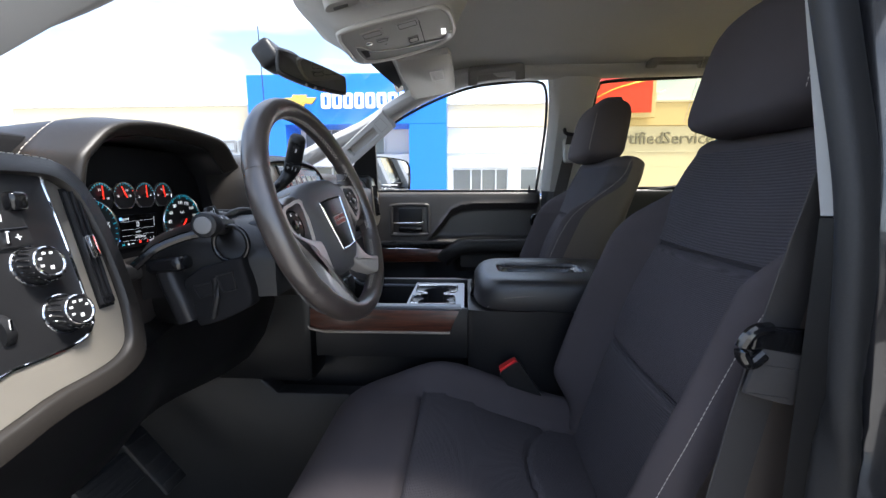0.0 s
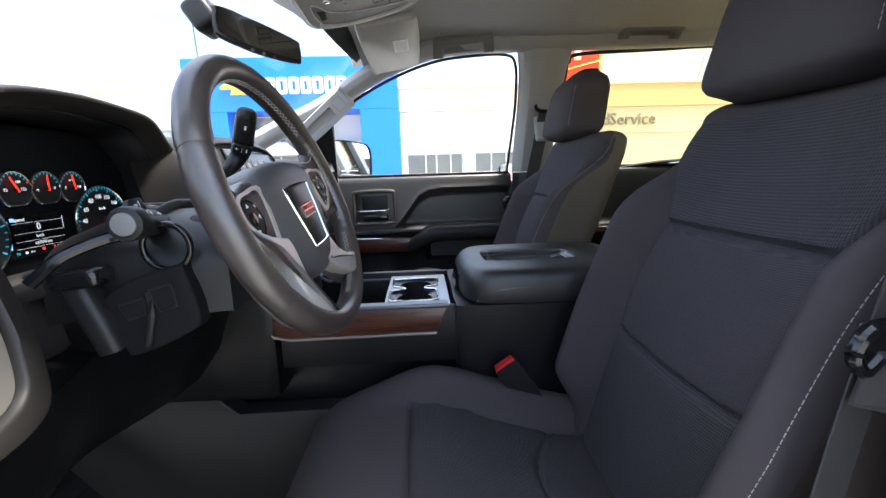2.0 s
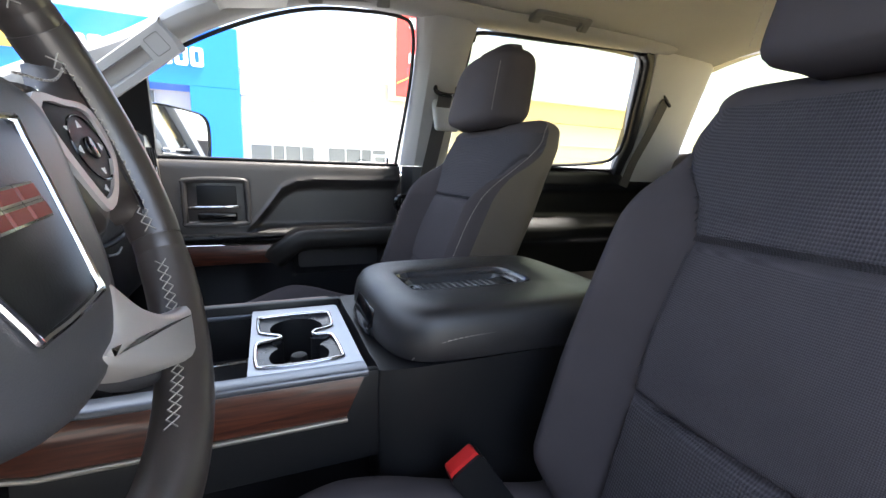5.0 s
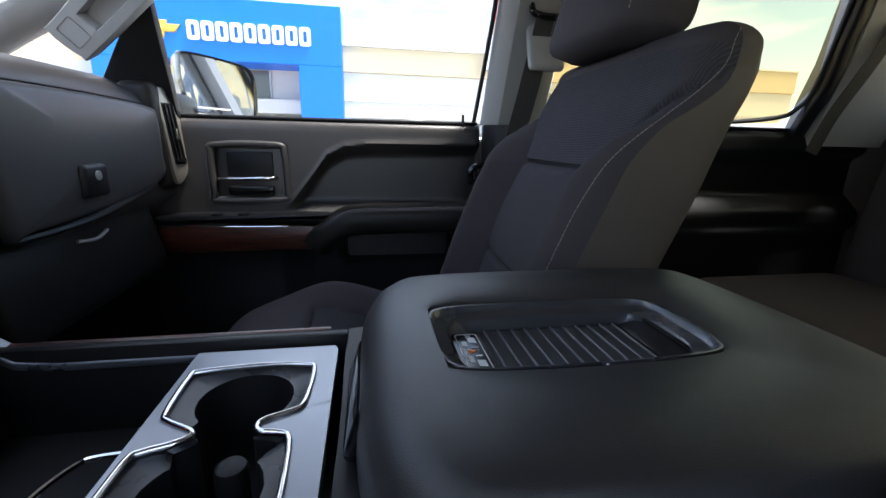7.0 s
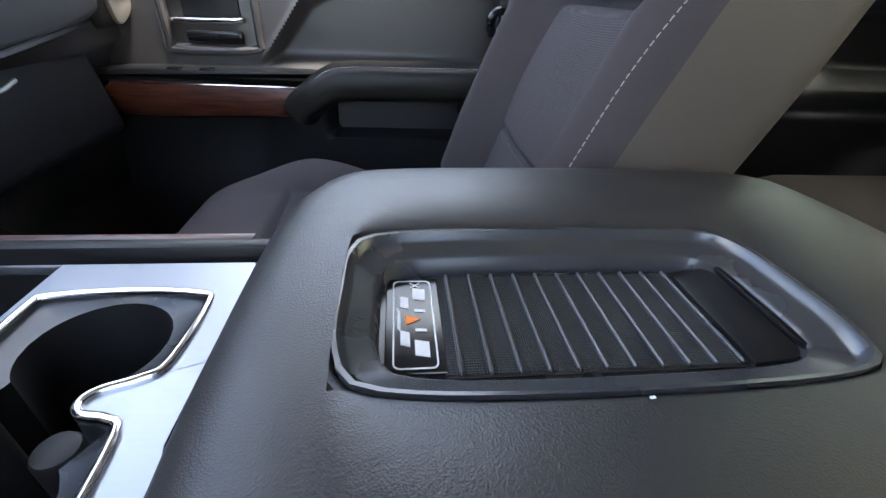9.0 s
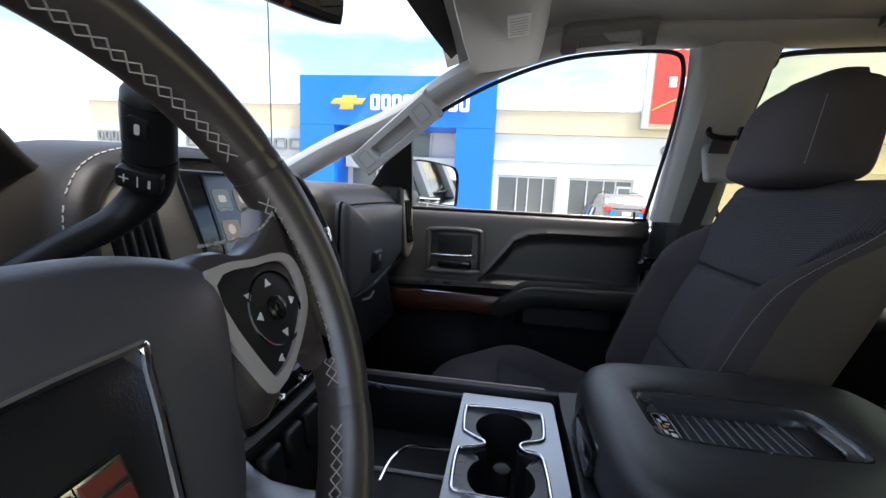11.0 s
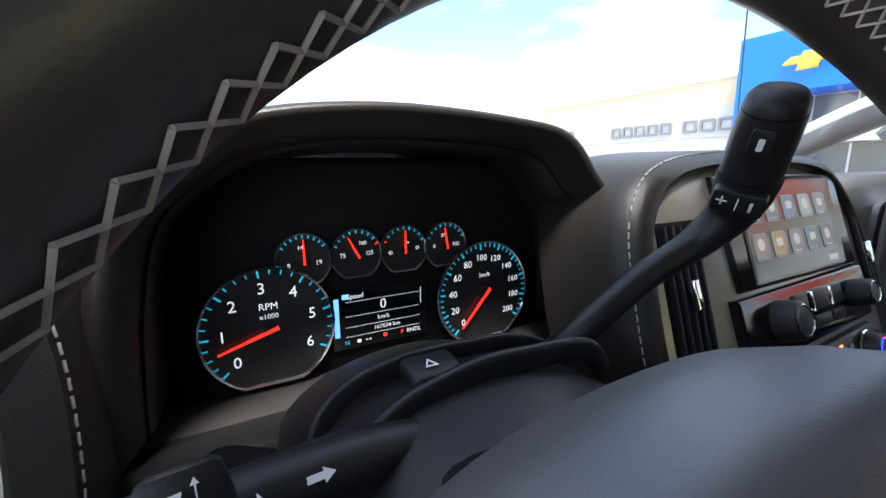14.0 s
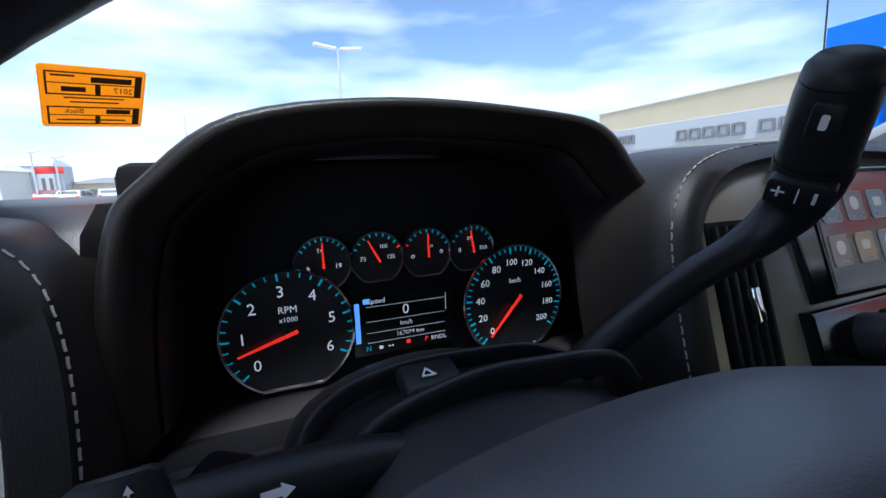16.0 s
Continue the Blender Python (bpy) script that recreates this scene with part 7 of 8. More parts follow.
# pillar grab handle, both sides
for side in (1, -1):
    fl = (lambda v: v) if side > 0 else (lambda v: Vector((v[0], flip(v[1]), v[2])))
    A, B = Vector((-0.198, 1.694, 1.722)), Vector((-0.418, 1.768, 1.562))
    root = thing("pillar_grab_handle", fl((A + B) / 2), "grey moulded grab handle on the windscreen pillar", "grab handle", "pillar grab handles")
    U = (B - A).normalized()
    Vv = Vector((0.10, 0.30, -0.70))
    Vv = (Vv - U * Vv.dot(U)).normalized()
    N = U.cross(Vv)
    if N.y > 0:
        N = -N
    PM = Matrix((U, Vv, N)).transposed().to_4x4()
    PM.translation = (A + B) / 2 + N * 0.026
    L = (B - A).length
    o = [(p.x, p.y) for p in smooth_line([(-L / 2, -0.030, 0), (-L / 2 + 0.02, -0.036, 0), (L / 2 - 0.03, -0.034, 0), (L / 2, -0.028, 0), (L / 2 - 0.004, 0.030, 0), (L / 2 - 0.03, 0.040, 0), (-L / 2 + 0.03, 0.040, 0), (-L / 2 + 0.004, 0.034, 0)], 4, True)]
    q = [(p.x, p.y) for p in smooth_line([(-L / 2 + 0.07, -0.012, 0), (-L / 2 + 0.08, -0.014, 0), (L / 2 - 0.085, -0.014, 0), (L / 2 - 0.07, -0.010, 0), (L / 2 - 0.072, 0.014, 0), (L / 2 - 0.085, 0.020, 0), (-L / 2 + 0.08, 0.020, 0), (-L / 2 + 0.072, 0.016, 0)], 4, True)]
    to = (lambda v: PM @ v) if side > 0 else (lambda v: Vector(fl(PM @ v)))
    bm = bmesh.new()
    loft(bm, [[to(Vector((u, v, -0.03))) for u, v in o], [to(Vector((u, v, 0.010))) for u, v in o], [to(Vector((u * 0.98, v * 0.93, 0.016))) for u, v in o], [to(Vector((u * 1.04, v * 1.1, 0.0165))) for u, v in q], [to(Vector((u, v, 0.013))) for u, v in q], [to(Vector((u * 0.97, v * 0.9, -0.008))) for u, v in q]])
    part("body", bm, GREY, root, "pale grey moulded handle", angle=50)
    for s in (-1, 1):
        cov = [to(Vector((s * (L / 2 - 0.036) + u, v, 0.0172))) for u, v in flat_outline(0.036, 0.042, 0.004)]
        bm = bmesh.new()
        sweep(bm, cov, circle(0.0007, 4), closed=True)
        part("cover_line", bm, HANDLE, root)

# overhead console
over = thing("overhead_console", (-0.06, MID, 1.80), "pale grey overhead console with switches", "overhead console")
OM = facing((-0.050, MID, 1.805), (1, 0, 0.24), (0, -1, 0))
oo = [(p.x, p.y) for p in smooth_line([(-0.135, 0.0, 0), (-0.130, 0.085, 0), (-0.10, 0.112, 0), (0.06, 0.105, 0), (0.105, 0.085, 0), (0.120, 0.0, 0), (0.113, -0.088, 0), (0.055, -0.132, 0), (-0.055, -0.134, 0), (-0.130, -0.095, 0)], 5, True)]
OVER = material("overhead_grey", (0.360, 0.353, 0.335), 0.55, bump=0.12, bump_scale=1300, vary=0.05)
RIMGREY = material("overhead_rim", (0.46, 0.45, 0.43), 0.32, vary=0.04, spec=0.8)
part("surround", Loft([[OM @ Vector((u * 1.5, v * 1.5, -0.075)) for u, v in oo], [OM @ Vector((u * 1.25, v * 1.22, -0.04)) for u, v in oo], [OM @ Vector((u * 1.08, v * 1.07, -0.010)) for u, v in oo], [OM @ Vector((u * 1.02, v * 1.02, 0)) for u, v in oo]]), LINER, over, "headliner cloth around the console", angle=60)
bm = bmesh.new()
sweep(bm, [OM @ Vector((u, v, 0.001)) for u, v in oo], circle(0.0055, 8), closed=True)
part("rim", bm, RIMGREY, over, "satin pale rim", angle=60)
part("panel", Plate([(u * 0.97, v * 0.97) for u, v in oo], OM, -0.004, 0.006, 0.003), OVER, over, "pale grey switch panel", angle=50)
# darker grey paints the shade inside the hollow bin and hook slot
BINGREY = material("bin_shadow_grey", (0.095, 0.092, 0.086), 0.5, vary=0.06)
binp = [(p.x, p.y) for p in smooth_line([(-0.112, 0.018, 0), (-0.114, -0.050, 0), (-0.100, -0.098, 0), (-0.050, -0.112, 0), (0.045, -0.110, 0), (0.094, -0.082, 0), (0.040, -0.072, 0), (-0.030, -0.058, 0), (-0.080, -0.030, 0), (-0.098, 0.010, 0)], 4, True)]
binned = part("bin", Plate(binp, OM, 0.0045, 0.0072), BINGREY, over, "sunglasses bin, its hollow's shade put in as darker grey")
bm = bmesh.new()
sweep(bm, [OM @ Vector((u, v, 0.0075)) for u, v in binp], circle(0.0014, 6), closed=True)
part("bin_edge", bm, RIMGREY, binned)
# near-black flat piece in place of the pocket's shade
part("bin_pocket", Plate([(-0.106, -0.010), (-0.106, -0.060), (-0.094, -0.060), (-0.090, -0.022)], OM, 0.006, 0.0085, 0.001), DARK, binned, "flat dark piece standing in for the pocket's shade")
lipp = [(p.x, p.y) for p in smooth_line([(-0.118, -0.084, 0), (-0.052, -0.117, 0), (0.048, -0.115, 0), (0.100, -0.080, 0), (0.110, -0.040, 0)], 6)]
part("lip", Sweep([OM @ Vector((u, v, 0.006)) for u, v in lipp], flat_outline(0.013, 0.010, 0.004)), RIMGREY, over, "satin pale curved lip", angle=60)
part("lamp", Plate(flat_outline(0.011, 0.030, 0.002), OM @ Matrix.Translation((0.096, -0.028, 0)), 0.005, 0.0085, 0.001), lit("map_lamp", (0.9, 0.9, 0.85), 0.6), over, "small lit lamp")
for u, v, w, h in ((0.022, -0.026, 0.026, 0.034), (-0.046, 0.022, 0.030, 0.018), (-0.060, 0.070, 0.05, 0.034), (0.02, 0.070, 0.05, 0.034)):
    b = part("switch", Plate(flat_outline(w, h, 0.003), OM @ Matrix.Translation((u, v, 0)), 0.005, 0.0085, 0.0015), OVER, over, "pale grey switch")
    bm = bmesh.new()
    sweep(bm, [OM @ Matrix.Translation((u, v, 0.0087)) @ Vector((a, c, 0)) for a, c in flat_outline(w * 0.8, h * 0.75, 0.002)], circle(0.0010 if w < 0.028 else 0.0005, 4), closed=True)
    part("outline", bm, DARK, b)
part("reading_lamp", Plate(circle(0.008, 16), OM @ Matrix.Translation((-0.078, 0.022, 0)), 0.005, 0.0095, 0.002), CHROME, over, "small round reading lamp")
part("microphone", Plate(circle(0.0022, 10), OM @ Matrix.Translation((-0.044, -0.012, 0)), 0.005, 0.0066), DARK, over, "tiny dark microphone hole")
part("panel_split", Sweep([OM @ Vector((0.046, 0.070, 0.0062)), OM @ Vector((0.046, -0.070, 0.0062))], circle(0.0009, 5)), DARK, over, "thin panel split")
clip = thing("overhead_hook", OM @ Vector((-0.100, 0.150, 0.0)), "grey moulded visor hook on the headliner", "hook")
part("base", Plate([(p.x, p.y) for p in smooth_line([(-0.030, -0.014, 0), (0.030, -0.014, 0), (0.036, 0.004, 0), (0.020, 0.016, 0), (-0.022, 0.016, 0)], 4, True)], OM @ Matrix.Translation((-0.095, 0.165, -0.030)), -0.02, 0.008, 0.004), OVER, clip)
# slot's shade as a flat darker piece
part("slot", Plate(flat_outline(0.030, 0.010, 0.003), OM @ Matrix.Translation((-0.095, 0.164, -0.030)), 0.007, 0.0105, 0.001), BINGREY, clip, "slot, its shade put in as darker grey")

# sun visors
def visor(cy, s, label, category="sun visor"):
    root = thing("sun_visor", (-0.02, cy, 1.80), label, category, "sun visors")
    VM = facing((-0.020, cy, 1.803), (1, 0, 0.16), (0, -1, 0.06 * s))
    o = [(p.x, p.y * s) for p in smooth_line([(-0.080, -0.19, 0), (-0.06, -0.205, 0), (0.05, -0.200, 0), (0.076, -0.17, 0), (0.078, 0.15, 0), (0.05, 0.185, 0), (-0.06, 0.19, 0), (-0.08, 0.17, 0)], 4, True)]
    part("board", Loft([[VM @ Vector((u * 0.96, v * 0.98, -0.012)) for u, v in o], [VM @ Vector((u, v, -0.006)) for u, v in o], [VM @ Vector((u, v, 0.002)) for u, v in o], [VM @ Vector((u * 0.97, v * 0.985, 0.007)) for u, v in o]]), OVER, root, "pale grey visor board", angle=60)
    lab = part("label", Plate(flat_outline(0.042, 0.092, 0.002), VM @ Matrix.Translation((0.026, 0.020 * s, 0)), 0.006, 0.0090), WHITE, root, "white printed warning label")
    for i in range(7):
        part("print_line", Plate(flat_outline(0.032, 0.0016, 0.0003), VM @ Matrix.Translation((0.026, 0.020 * s - 0.034 + 0.011 * i, 0)), 0.008, 0.0094), GREY, lab)
    part("pivot", Cyl(VM @ Vector((-0.08, -0.16 * s, -0.004)), (0, 1, 0), 0.007, 0.04, 12, 0.002), OVER, root)
    return root


visor(1.43, 1, "pale grey passenger sun visor folded up, white label")
visor(flip(1.43), -1, "pale grey driver sun visor folded up, white label")

# rear-view mirror
mirror = thing("rear_view_mirror", (-0.24, 0.97, 1.70), "black rear-view mirror with three buttons", "mirror")
MM = facing((-0.236, 0.976, 1.700), Vector((0.60, 0.78, -0.10)), Vector((-0.1, 0.1, 1)))
mo = [(p.x, p.y) for p in smooth_line([(-0.088, 0.018, 0), (-0.079, 0.027, 0), (0.0, 0.026, 0), (0.076, 0.019, 0), (0.085, 0.010, 0), (0.085, -0.019, 0), (0.076, -0.026, 0), (0.02, -0.031, 0), (-0.02, -0.031, 0), (-0.079, -0.025, 0), (-0.089, -0.014, 0)], 4, True)]
part("housing", Loft([[MM @ Vector((u * 0.55, v * 0.55, -0.026)) for u, v in mo], [MM @ Vector((u * 0.90, v * 0.88, -0.014)) for u, v in mo], [MM @ Vector((u, v, -0.002)) for u, v in mo], [MM @ Vector((u * 0.98, v * 0.96, 0.002)) for u, v in mo]]), PLASTIC, mirror, angle=60)
part("glass", Plate([(u * 0.95, v * 0.86 + 0.003) for u, v in mo], MM, 0.0, 0.0026), material("dim_mirror", (0.24, 0.245, 0.25), 0.03, metal=1.0, vary=0.01, rough_vary=0.0), mirror, "dark reflecting mirror glass")
for i, u in enumerate((-0.022, 0.0, 0.022)):
    part("button", Plate(circle(0.0032, 12), MM @ Matrix.Translation((u, -0.030, 0)), 0.0, 0.0035, 0.001), (HANDLE, HANDLE, BADGE_RED)[i], mirror, "small round button")
part("stem", Sweep(smooth_line([(-0.262, 0.985, 1.715), (-0.295, 1.00, 1.745), (-0.345, 1.02, 1.765)], 5), circle(0.011, 12)), PLASTIC, mirror)
part("mount", Box((-0.350, 1.015, 1.750), (0.05, 0.07, 0.06), 0.012, 3, Euler((0, radians(-34), 0)).to_matrix()), PLASTIC, mirror, "black windscreen mount")


# ---- belts, buckles, pedals ----
buckle = thing("seat_belt_buckle", (0.26, 0.862, 0.98), "black seat belt buckle with a red button", "seat belt buckle")
BA, BB = Vector((0.249, 0.844, 1.003)), Vector((0.190, 0.844, 1.090))
BD = (BB - BA).normalized()
BM = facing((BA + BB) / 2, BD, (BD.z, 0, -BD.x))
part("body", Plate(flat_outline((BB - BA).length, 0.046, 0.008, 4), BM, -0.013, 0.013, 0.005), PLASTIC, buckle, angle=50)
part("button", Plate(flat_outline(0.018, 0.040, 0.004), BM @ Matrix.Translation(((BB - BA).length / 2 - 0.004, 0, 0)), -0.009, 0.0095, 0.002), RED, buckle, "bright red release button")
part("stalk", Sweep(smooth_line([(0.249, 0.844, 1.003), (0.295, 0.860, 0.950), (0.34, 0.868, 0.91)], 5), flat_outline(0.030, 0.018, 0.005), up=(0, 1, 0)), PLASTIC, buckle, "black buckle stalk")
part("recliner_cover", Box((0.335, 0.868, 0.965), (0.13, 0.030, 0.055), 0.012, 4, Euler((0, radians(-32), 0)).to_matrix()), PLASTIC, bpy.data.objects["bucket_seat"], "black recliner cover")


def belt(name, side, label):
    """A front shoulder belt hanging from its guide on the pillar."""
    f = (lambda x, y, z: Vector((x, y, z))) if side > 0 else (lambda x, y, z: Vector((x, flip(y), z)))
    root = thing(name, f(0.50, 1.75, 1.40), label, "seat belt", "front seat belts")
    part("guide_cover", Box(f(0.515, 1.735, 1.640), (0.080, 0.022, 0.215), 0.010, 3, Euler((radians(-24 * side), 0, 0)).to_matrix()), GREY, root, "pale grey height slide")
    part("guide_plate", Box(f(0.512, 1.722, 1.690), (0.062, 0.016, 0.050), 0.008, 3, Euler((radians(-24 * side), 0, 0)).to_matrix()), GREY, root)
    part("guide_loop", Sweep(smooth_line([f(0.478, 1.712, 1.676), f(0.482, 1.704, 1.655), f(0.512, 1.700, 1.648), f(0.544, 1.702, 1.652), f(0.550, 1.710, 1.674)], 5), circle(0.007, 10)), GLOSS, root, "gloss black belt guide")
    line = smooth_line([f(0.512, 1.703, 1.652), f(0.500, 1.722, 1.56), f(0.485, 1.742, 1.46), f(0.462, 1.760, 1.34), f(0.445, 1.772, 1.20), f(0.44, 1.778, 1.02), f(0.44, 1.78, 0.80)], 8)
    part("webbing", Sweep(line, flat_outline(0.0016, 0.046, 0.0006, 1), up=(1, 0, 0)), WEBBING, root, "dark woven webbing")
    t = f(0.452, 1.762, 1.315)
    part("tongue", Box(t + Vector((-0.03, -0.012 * side, 0.0)), (0.080, 0.012, 0.030), 0.006, 3, Euler((0, radians(10), 0)).to_matrix()), GLOSS, root, "gloss black buckle tongue")
    part("tongue_slot", Sweep(smooth_line([t + Vector((-0.078, -0.014 * side, -0.020)), t + Vector((-0.084, -0.016 * side, 0.0)), t + Vector((-0.074, -0.016 * side, 0.018)), t + Vector((-0.04, -0.012 * side, 0.020))], 5), circle(0.008, 10)), GLOSS, root, "gloss black loop")
    part("webbing_fold", Box(t + Vector((-0.035, -0.012 * side, -0.055)), (0.055, 0.006, 0.075), 0.002, 2, Euler((0, radians(12), 0)).to_matrix()), WEBBING, root, "folded and stitched webbing")
    st = [t + Vector((-0.062 + 0.05 * i / 10, -0.0158 * side, -0.038 + 0.010 * i / 10)) for i in range(11)]
    part("stitching", Stitches(st, 0.004, 0.0028, 0.0005, up=(0, 1, 0)), THREAD, root)
    st = [t + Vector((-0.066 + 0.05 * i / 10, -0.0158 * side, -0.072 + 0.010 * i / 10)) for i in range(11)]
    part("stitching", Stitches(st, 0.004, 0.0028, 0.0005, up=(0, 1, 0)), THREAD, root)
    return root


belt("passenger_seat_belt", 1, "dark passenger seat belt hanging beside the pillar")
belt_d = thing("driver_seat_belt", (0.40, 0.39, 1.30), "dark driver seat belt with a folded webbing end", "seat belt", "front seat belts")
part("guide_loop", Sweep(smooth_line([(0.478, 0.398, 1.676), (0.482, 0.406, 1.655), (0.512, 0.410, 1.648), (0.544, 0.408, 1.652), (0.550, 0.400, 1.674)], 5), circle(0.007, 10)), GLOSS, belt_d, "gloss black belt guide")
part("webbing", Sweep(smooth_line([(0.512, 0.407, 1.652), (0.440, 0.404, 1.52), (0.408, 0.400, 1.42), (0.386, 0.396, 1.335), (0.362, 0.394, 1.22), (0.345, 0.392, 1.08), (0.345, 0.390, 0.80)], 8), flat_outline(0.0016, 0.046, 0.0006, 1), up=(1, 0.3, 0)), WEBBING, belt_d, "dark woven webbing")
TG = Vector((0.376, 0.384, 1.322))
part("tongue", Box(TG, (0.052, 0.010, 0.024), 0.005, 3, Euler((0, radians(4), 0)).to_matrix()), GLOSS, belt_d, "gloss black buckle tongue")
part("tongue_slot", Sweep(smooth_line([TG + Vector((-0.010, -0.004, 0.012)), TG + Vector((-0.026, -0.006, 0.009)), TG + Vector((-0.034, -0.006, -0.008)), TG + Vector((-0.026, -0.006, -0.020)), TG + Vector((-0.014, -0.004, -0.012))], 5), circle(0.0055, 10)), GLOSS, belt_d, "gloss black loop")
part("webbing_fold", Box(TG + Vector((0.000, -0.002, -0.032)), (0.044, 0.006, 0.046), 0.002, 2, Euler((0, radians(14), 0)).to_matrix()), WEBBING, belt_d, "folded and stitched webbing")
for dz in (-0.020, -0.046):
    part("stitching", Stitches([TG + Vector((-0.022 + 0.044 * i / 10 - 0.01 * (dz < -0.03), -0.0055, dz - 0.006 * i / 10)) for i in range(11)], 0.004, 0.0028, 0.0005, up=(0, 1, 0)), WEBBING, belt_d)
rear_belt = thing("rear_seat_belt", (1.40, 1.74, 1.60), "dark rear seat belt on the back pillar", "seat belt")
part("guide", Sweep(smooth_line([(1.405, 1.700, 1.745), (1.43, 1.700, 1.720), (1.46, 1.702, 1.695)], 4), circle(0.006, 8)), GLOSS, rear_belt, "gloss black belt guide")
part("webbing", Sweep(smooth_line([(1.435, 1.702, 1.715), (1.405, 1.73, 1.60), (1.36, 1.755, 1.48), (1.33, 1.765, 1.38)], 6), flat_outline(0.0016, 0.044, 0.0006, 1), up=(1, 0, 0)), WEBBING, rear_belt, "dark woven webbing")

# driver's pillar seal where the open door would shut
seal = thing("door_opening_seal", (0.42, 0.34, 1.20), "black rubber door opening seal", "door seal")
part("strip", Sweep(smooth_line([(0.398, 0.345, 0.70), (0.398, 0.340, 1.05), (0.396, 0.338, 1.30), (0.394, 0.345, 1.43), (0.388, 0.372, 1.55), (0.382, 0.410, 1.68), (0.365, 0.452, 1.80)], 8), flat_outline(0.030, 0.020, 0.008)), RUBBER, seal, angle=60)
part("jamb", Loft([[Vector((x, y, z)) for x, y in ((0.400, 0.330 + d), (0.440, 0.250 + d), (0.640, 0.235 + d), (0.640, 0.34 + d), (0.42, 0.35 + d))] for z, d in ((0.66, 0.0), (1.2, 0.0), (1.43, 0.005), (1.62, 0.075), (1.85, 0.165))]), PAINT, seal, "black painted door jamb")

# the driver's door, standing open ahead of the camera's side; unseen, added to block light
DH, DA = Vector((-0.44, 0.14, 0.0)), radians(-66)
DD = Vector((math.cos(DA), math.sin(DA), 0))
DN = Vector((-DD.y, DD.x, 0))
open_door = thing("open_driver_door", DH + DD * 0.5 + Vector((0, 0, 0.62)), "black driver door standing wide open, unseen, added to block light", "car door")
DP = facing(DH, DD, (0, 0, 1))
skin = [(p.x, p.y) for p in smooth_line([(0.0, 0.64, 0), (0.9, 0.64, 0), (0.99, 0.70, 0), (1.0, 1.40, 0), (0.96, 1.44, 0), (0.05, 1.44, 0), (0.0, 1.40, 0)], 4, True)]
part("outer_skin", Plate(skin, DP, 0.03, 0.09, 0.02), PAINT, open_door, "black painted door skin")
part("inner_panel", Plate([(0.03 + u * 0.94, 0.03 + v * 0.975) for u, v in skin], DP, -0.02, 0.03, 0.015), PLASTIC, open_door, "black inner door panel")
part("armrest", Sweep(smooth_line([DP @ Vector((0.25, 1.14, -0.03)), DP @ Vector((0.45, 1.19, -0.05)), DP @ Vector((0.85, 1.20, -0.05))], 5), flat_outline(0.07, 0.05, 0.02)), LEATHER, open_door, "black padded armrest")
hoop = smooth_line([DP @ Vector((u, v, 0.03 - 0.45 * (v - 1.43))) for u, v in ((0.03, 1.43), (0.25, 1.66), (0.45, 1.80), (0.65, 1.84), (0.86, 1.84), (0.90, 1.78), (0.88, 1.43))], 6)
part("window_frame", Sweep(hoop, flat_outline(0.045, 0.035, 0.01), up=tuple(DN)), PAINT, open_door, "black window frame")

pedals = thing("pedal_set", (-0.62, 0.70, 0.72), "black foot pedals with ribbed rubber", "pedals")
for c, s, nm in (((-0.50, 0.630, 0.955), (0.012, 0.105, 0.060), "brake_pedal"), ((-0.555, 0.790, 0.885), (0.012, 0.060, 0.150), "accelerator_pedal")):
    m = Euler((0, radians(-38), 0)).to_matrix()
    p = part(nm, Box(c, s, 0.006, 2, m), RUBBER, pedals, "black rubber pedal pad")
    for i in range(5):
        o = m @ Vector((0.008, 0, s[2] * (-0.36 + 0.18 * i)))
        part("rib", Box(Vector(c) + o, (0.004, s[1] * 0.85, 0.004), 0.001, 1, m), RUBBER, p)
    part("arm", Sweep([Vector(c) + Vector((-0.01, 0, 0.0)), Vector(c) + Vector((-0.10, 0, 0.08)), Vector(c) + Vector((-0.16, 0, 0.22))], flat_outline(0.012, 0.022, 0.004)), PLASTIC, pedals, "black pedal arm")
part("floor_mat", Box((-0.25, 0.63, 0.668), (0.50, 0.44, 0.012), 0.006, 2), RUBBER, None, "").name = "floor_mat"
tagged(bpy.data.objects["floor_mat"], "black rubber floor mat in front of the driver seat", "floor mat")

# ---- stock sticker on the windscreen ----
ORANGE = material("orange_card", (0.85, 0.38, 0.015), 0.6, vary=0.06, vary_scale=60)
# thin paper lets the daylight behind it through
on, ol = ORANGE.node_tree.nodes, ORANGE.node_tree.links
thru, blend = on.new("ShaderNodeBsdfTranslucent"), on.new("ShaderNodeMixShader")
thru.inputs["Color"].default_value = (0.95, 0.52, 0.02, 1)
blend.inputs[0].default_value = 0.7
ol.new(on["Principled BSDF"].outputs[0], blend.inputs[1])
ol.new(thru.outputs[0], blend.inputs[2])
ol.new(blend.outputs[0], on["Material Output"].inputs["Surface"])
INK = material("dark_ink", (0.10, 0.045, 0.01), 0.7, vary=0.1)
card = thing("stock_card", (-0.51, 0.462, 1.57), "orange stock card taped inside the windscreen", "card")
KM = facing((-0.5104, 0.4621, 1.5711), (-0.0265, 0.0545, 0.0036), (0.0442, 0.0164, 0.0363)) @ Matrix.Diagonal((0.82, 1.0, 1.0, 1.0))
outl = [(-0.0385, 0.029), (0.0385, 0.029), (0.0385, -0.029), (-0.0385, -0.029)]
cardm = part("sheet", Plate(flat_outline(0.076, 0.058, 0.003), KM, 0, 0.0006), ORANGE, card, "orange printed card")
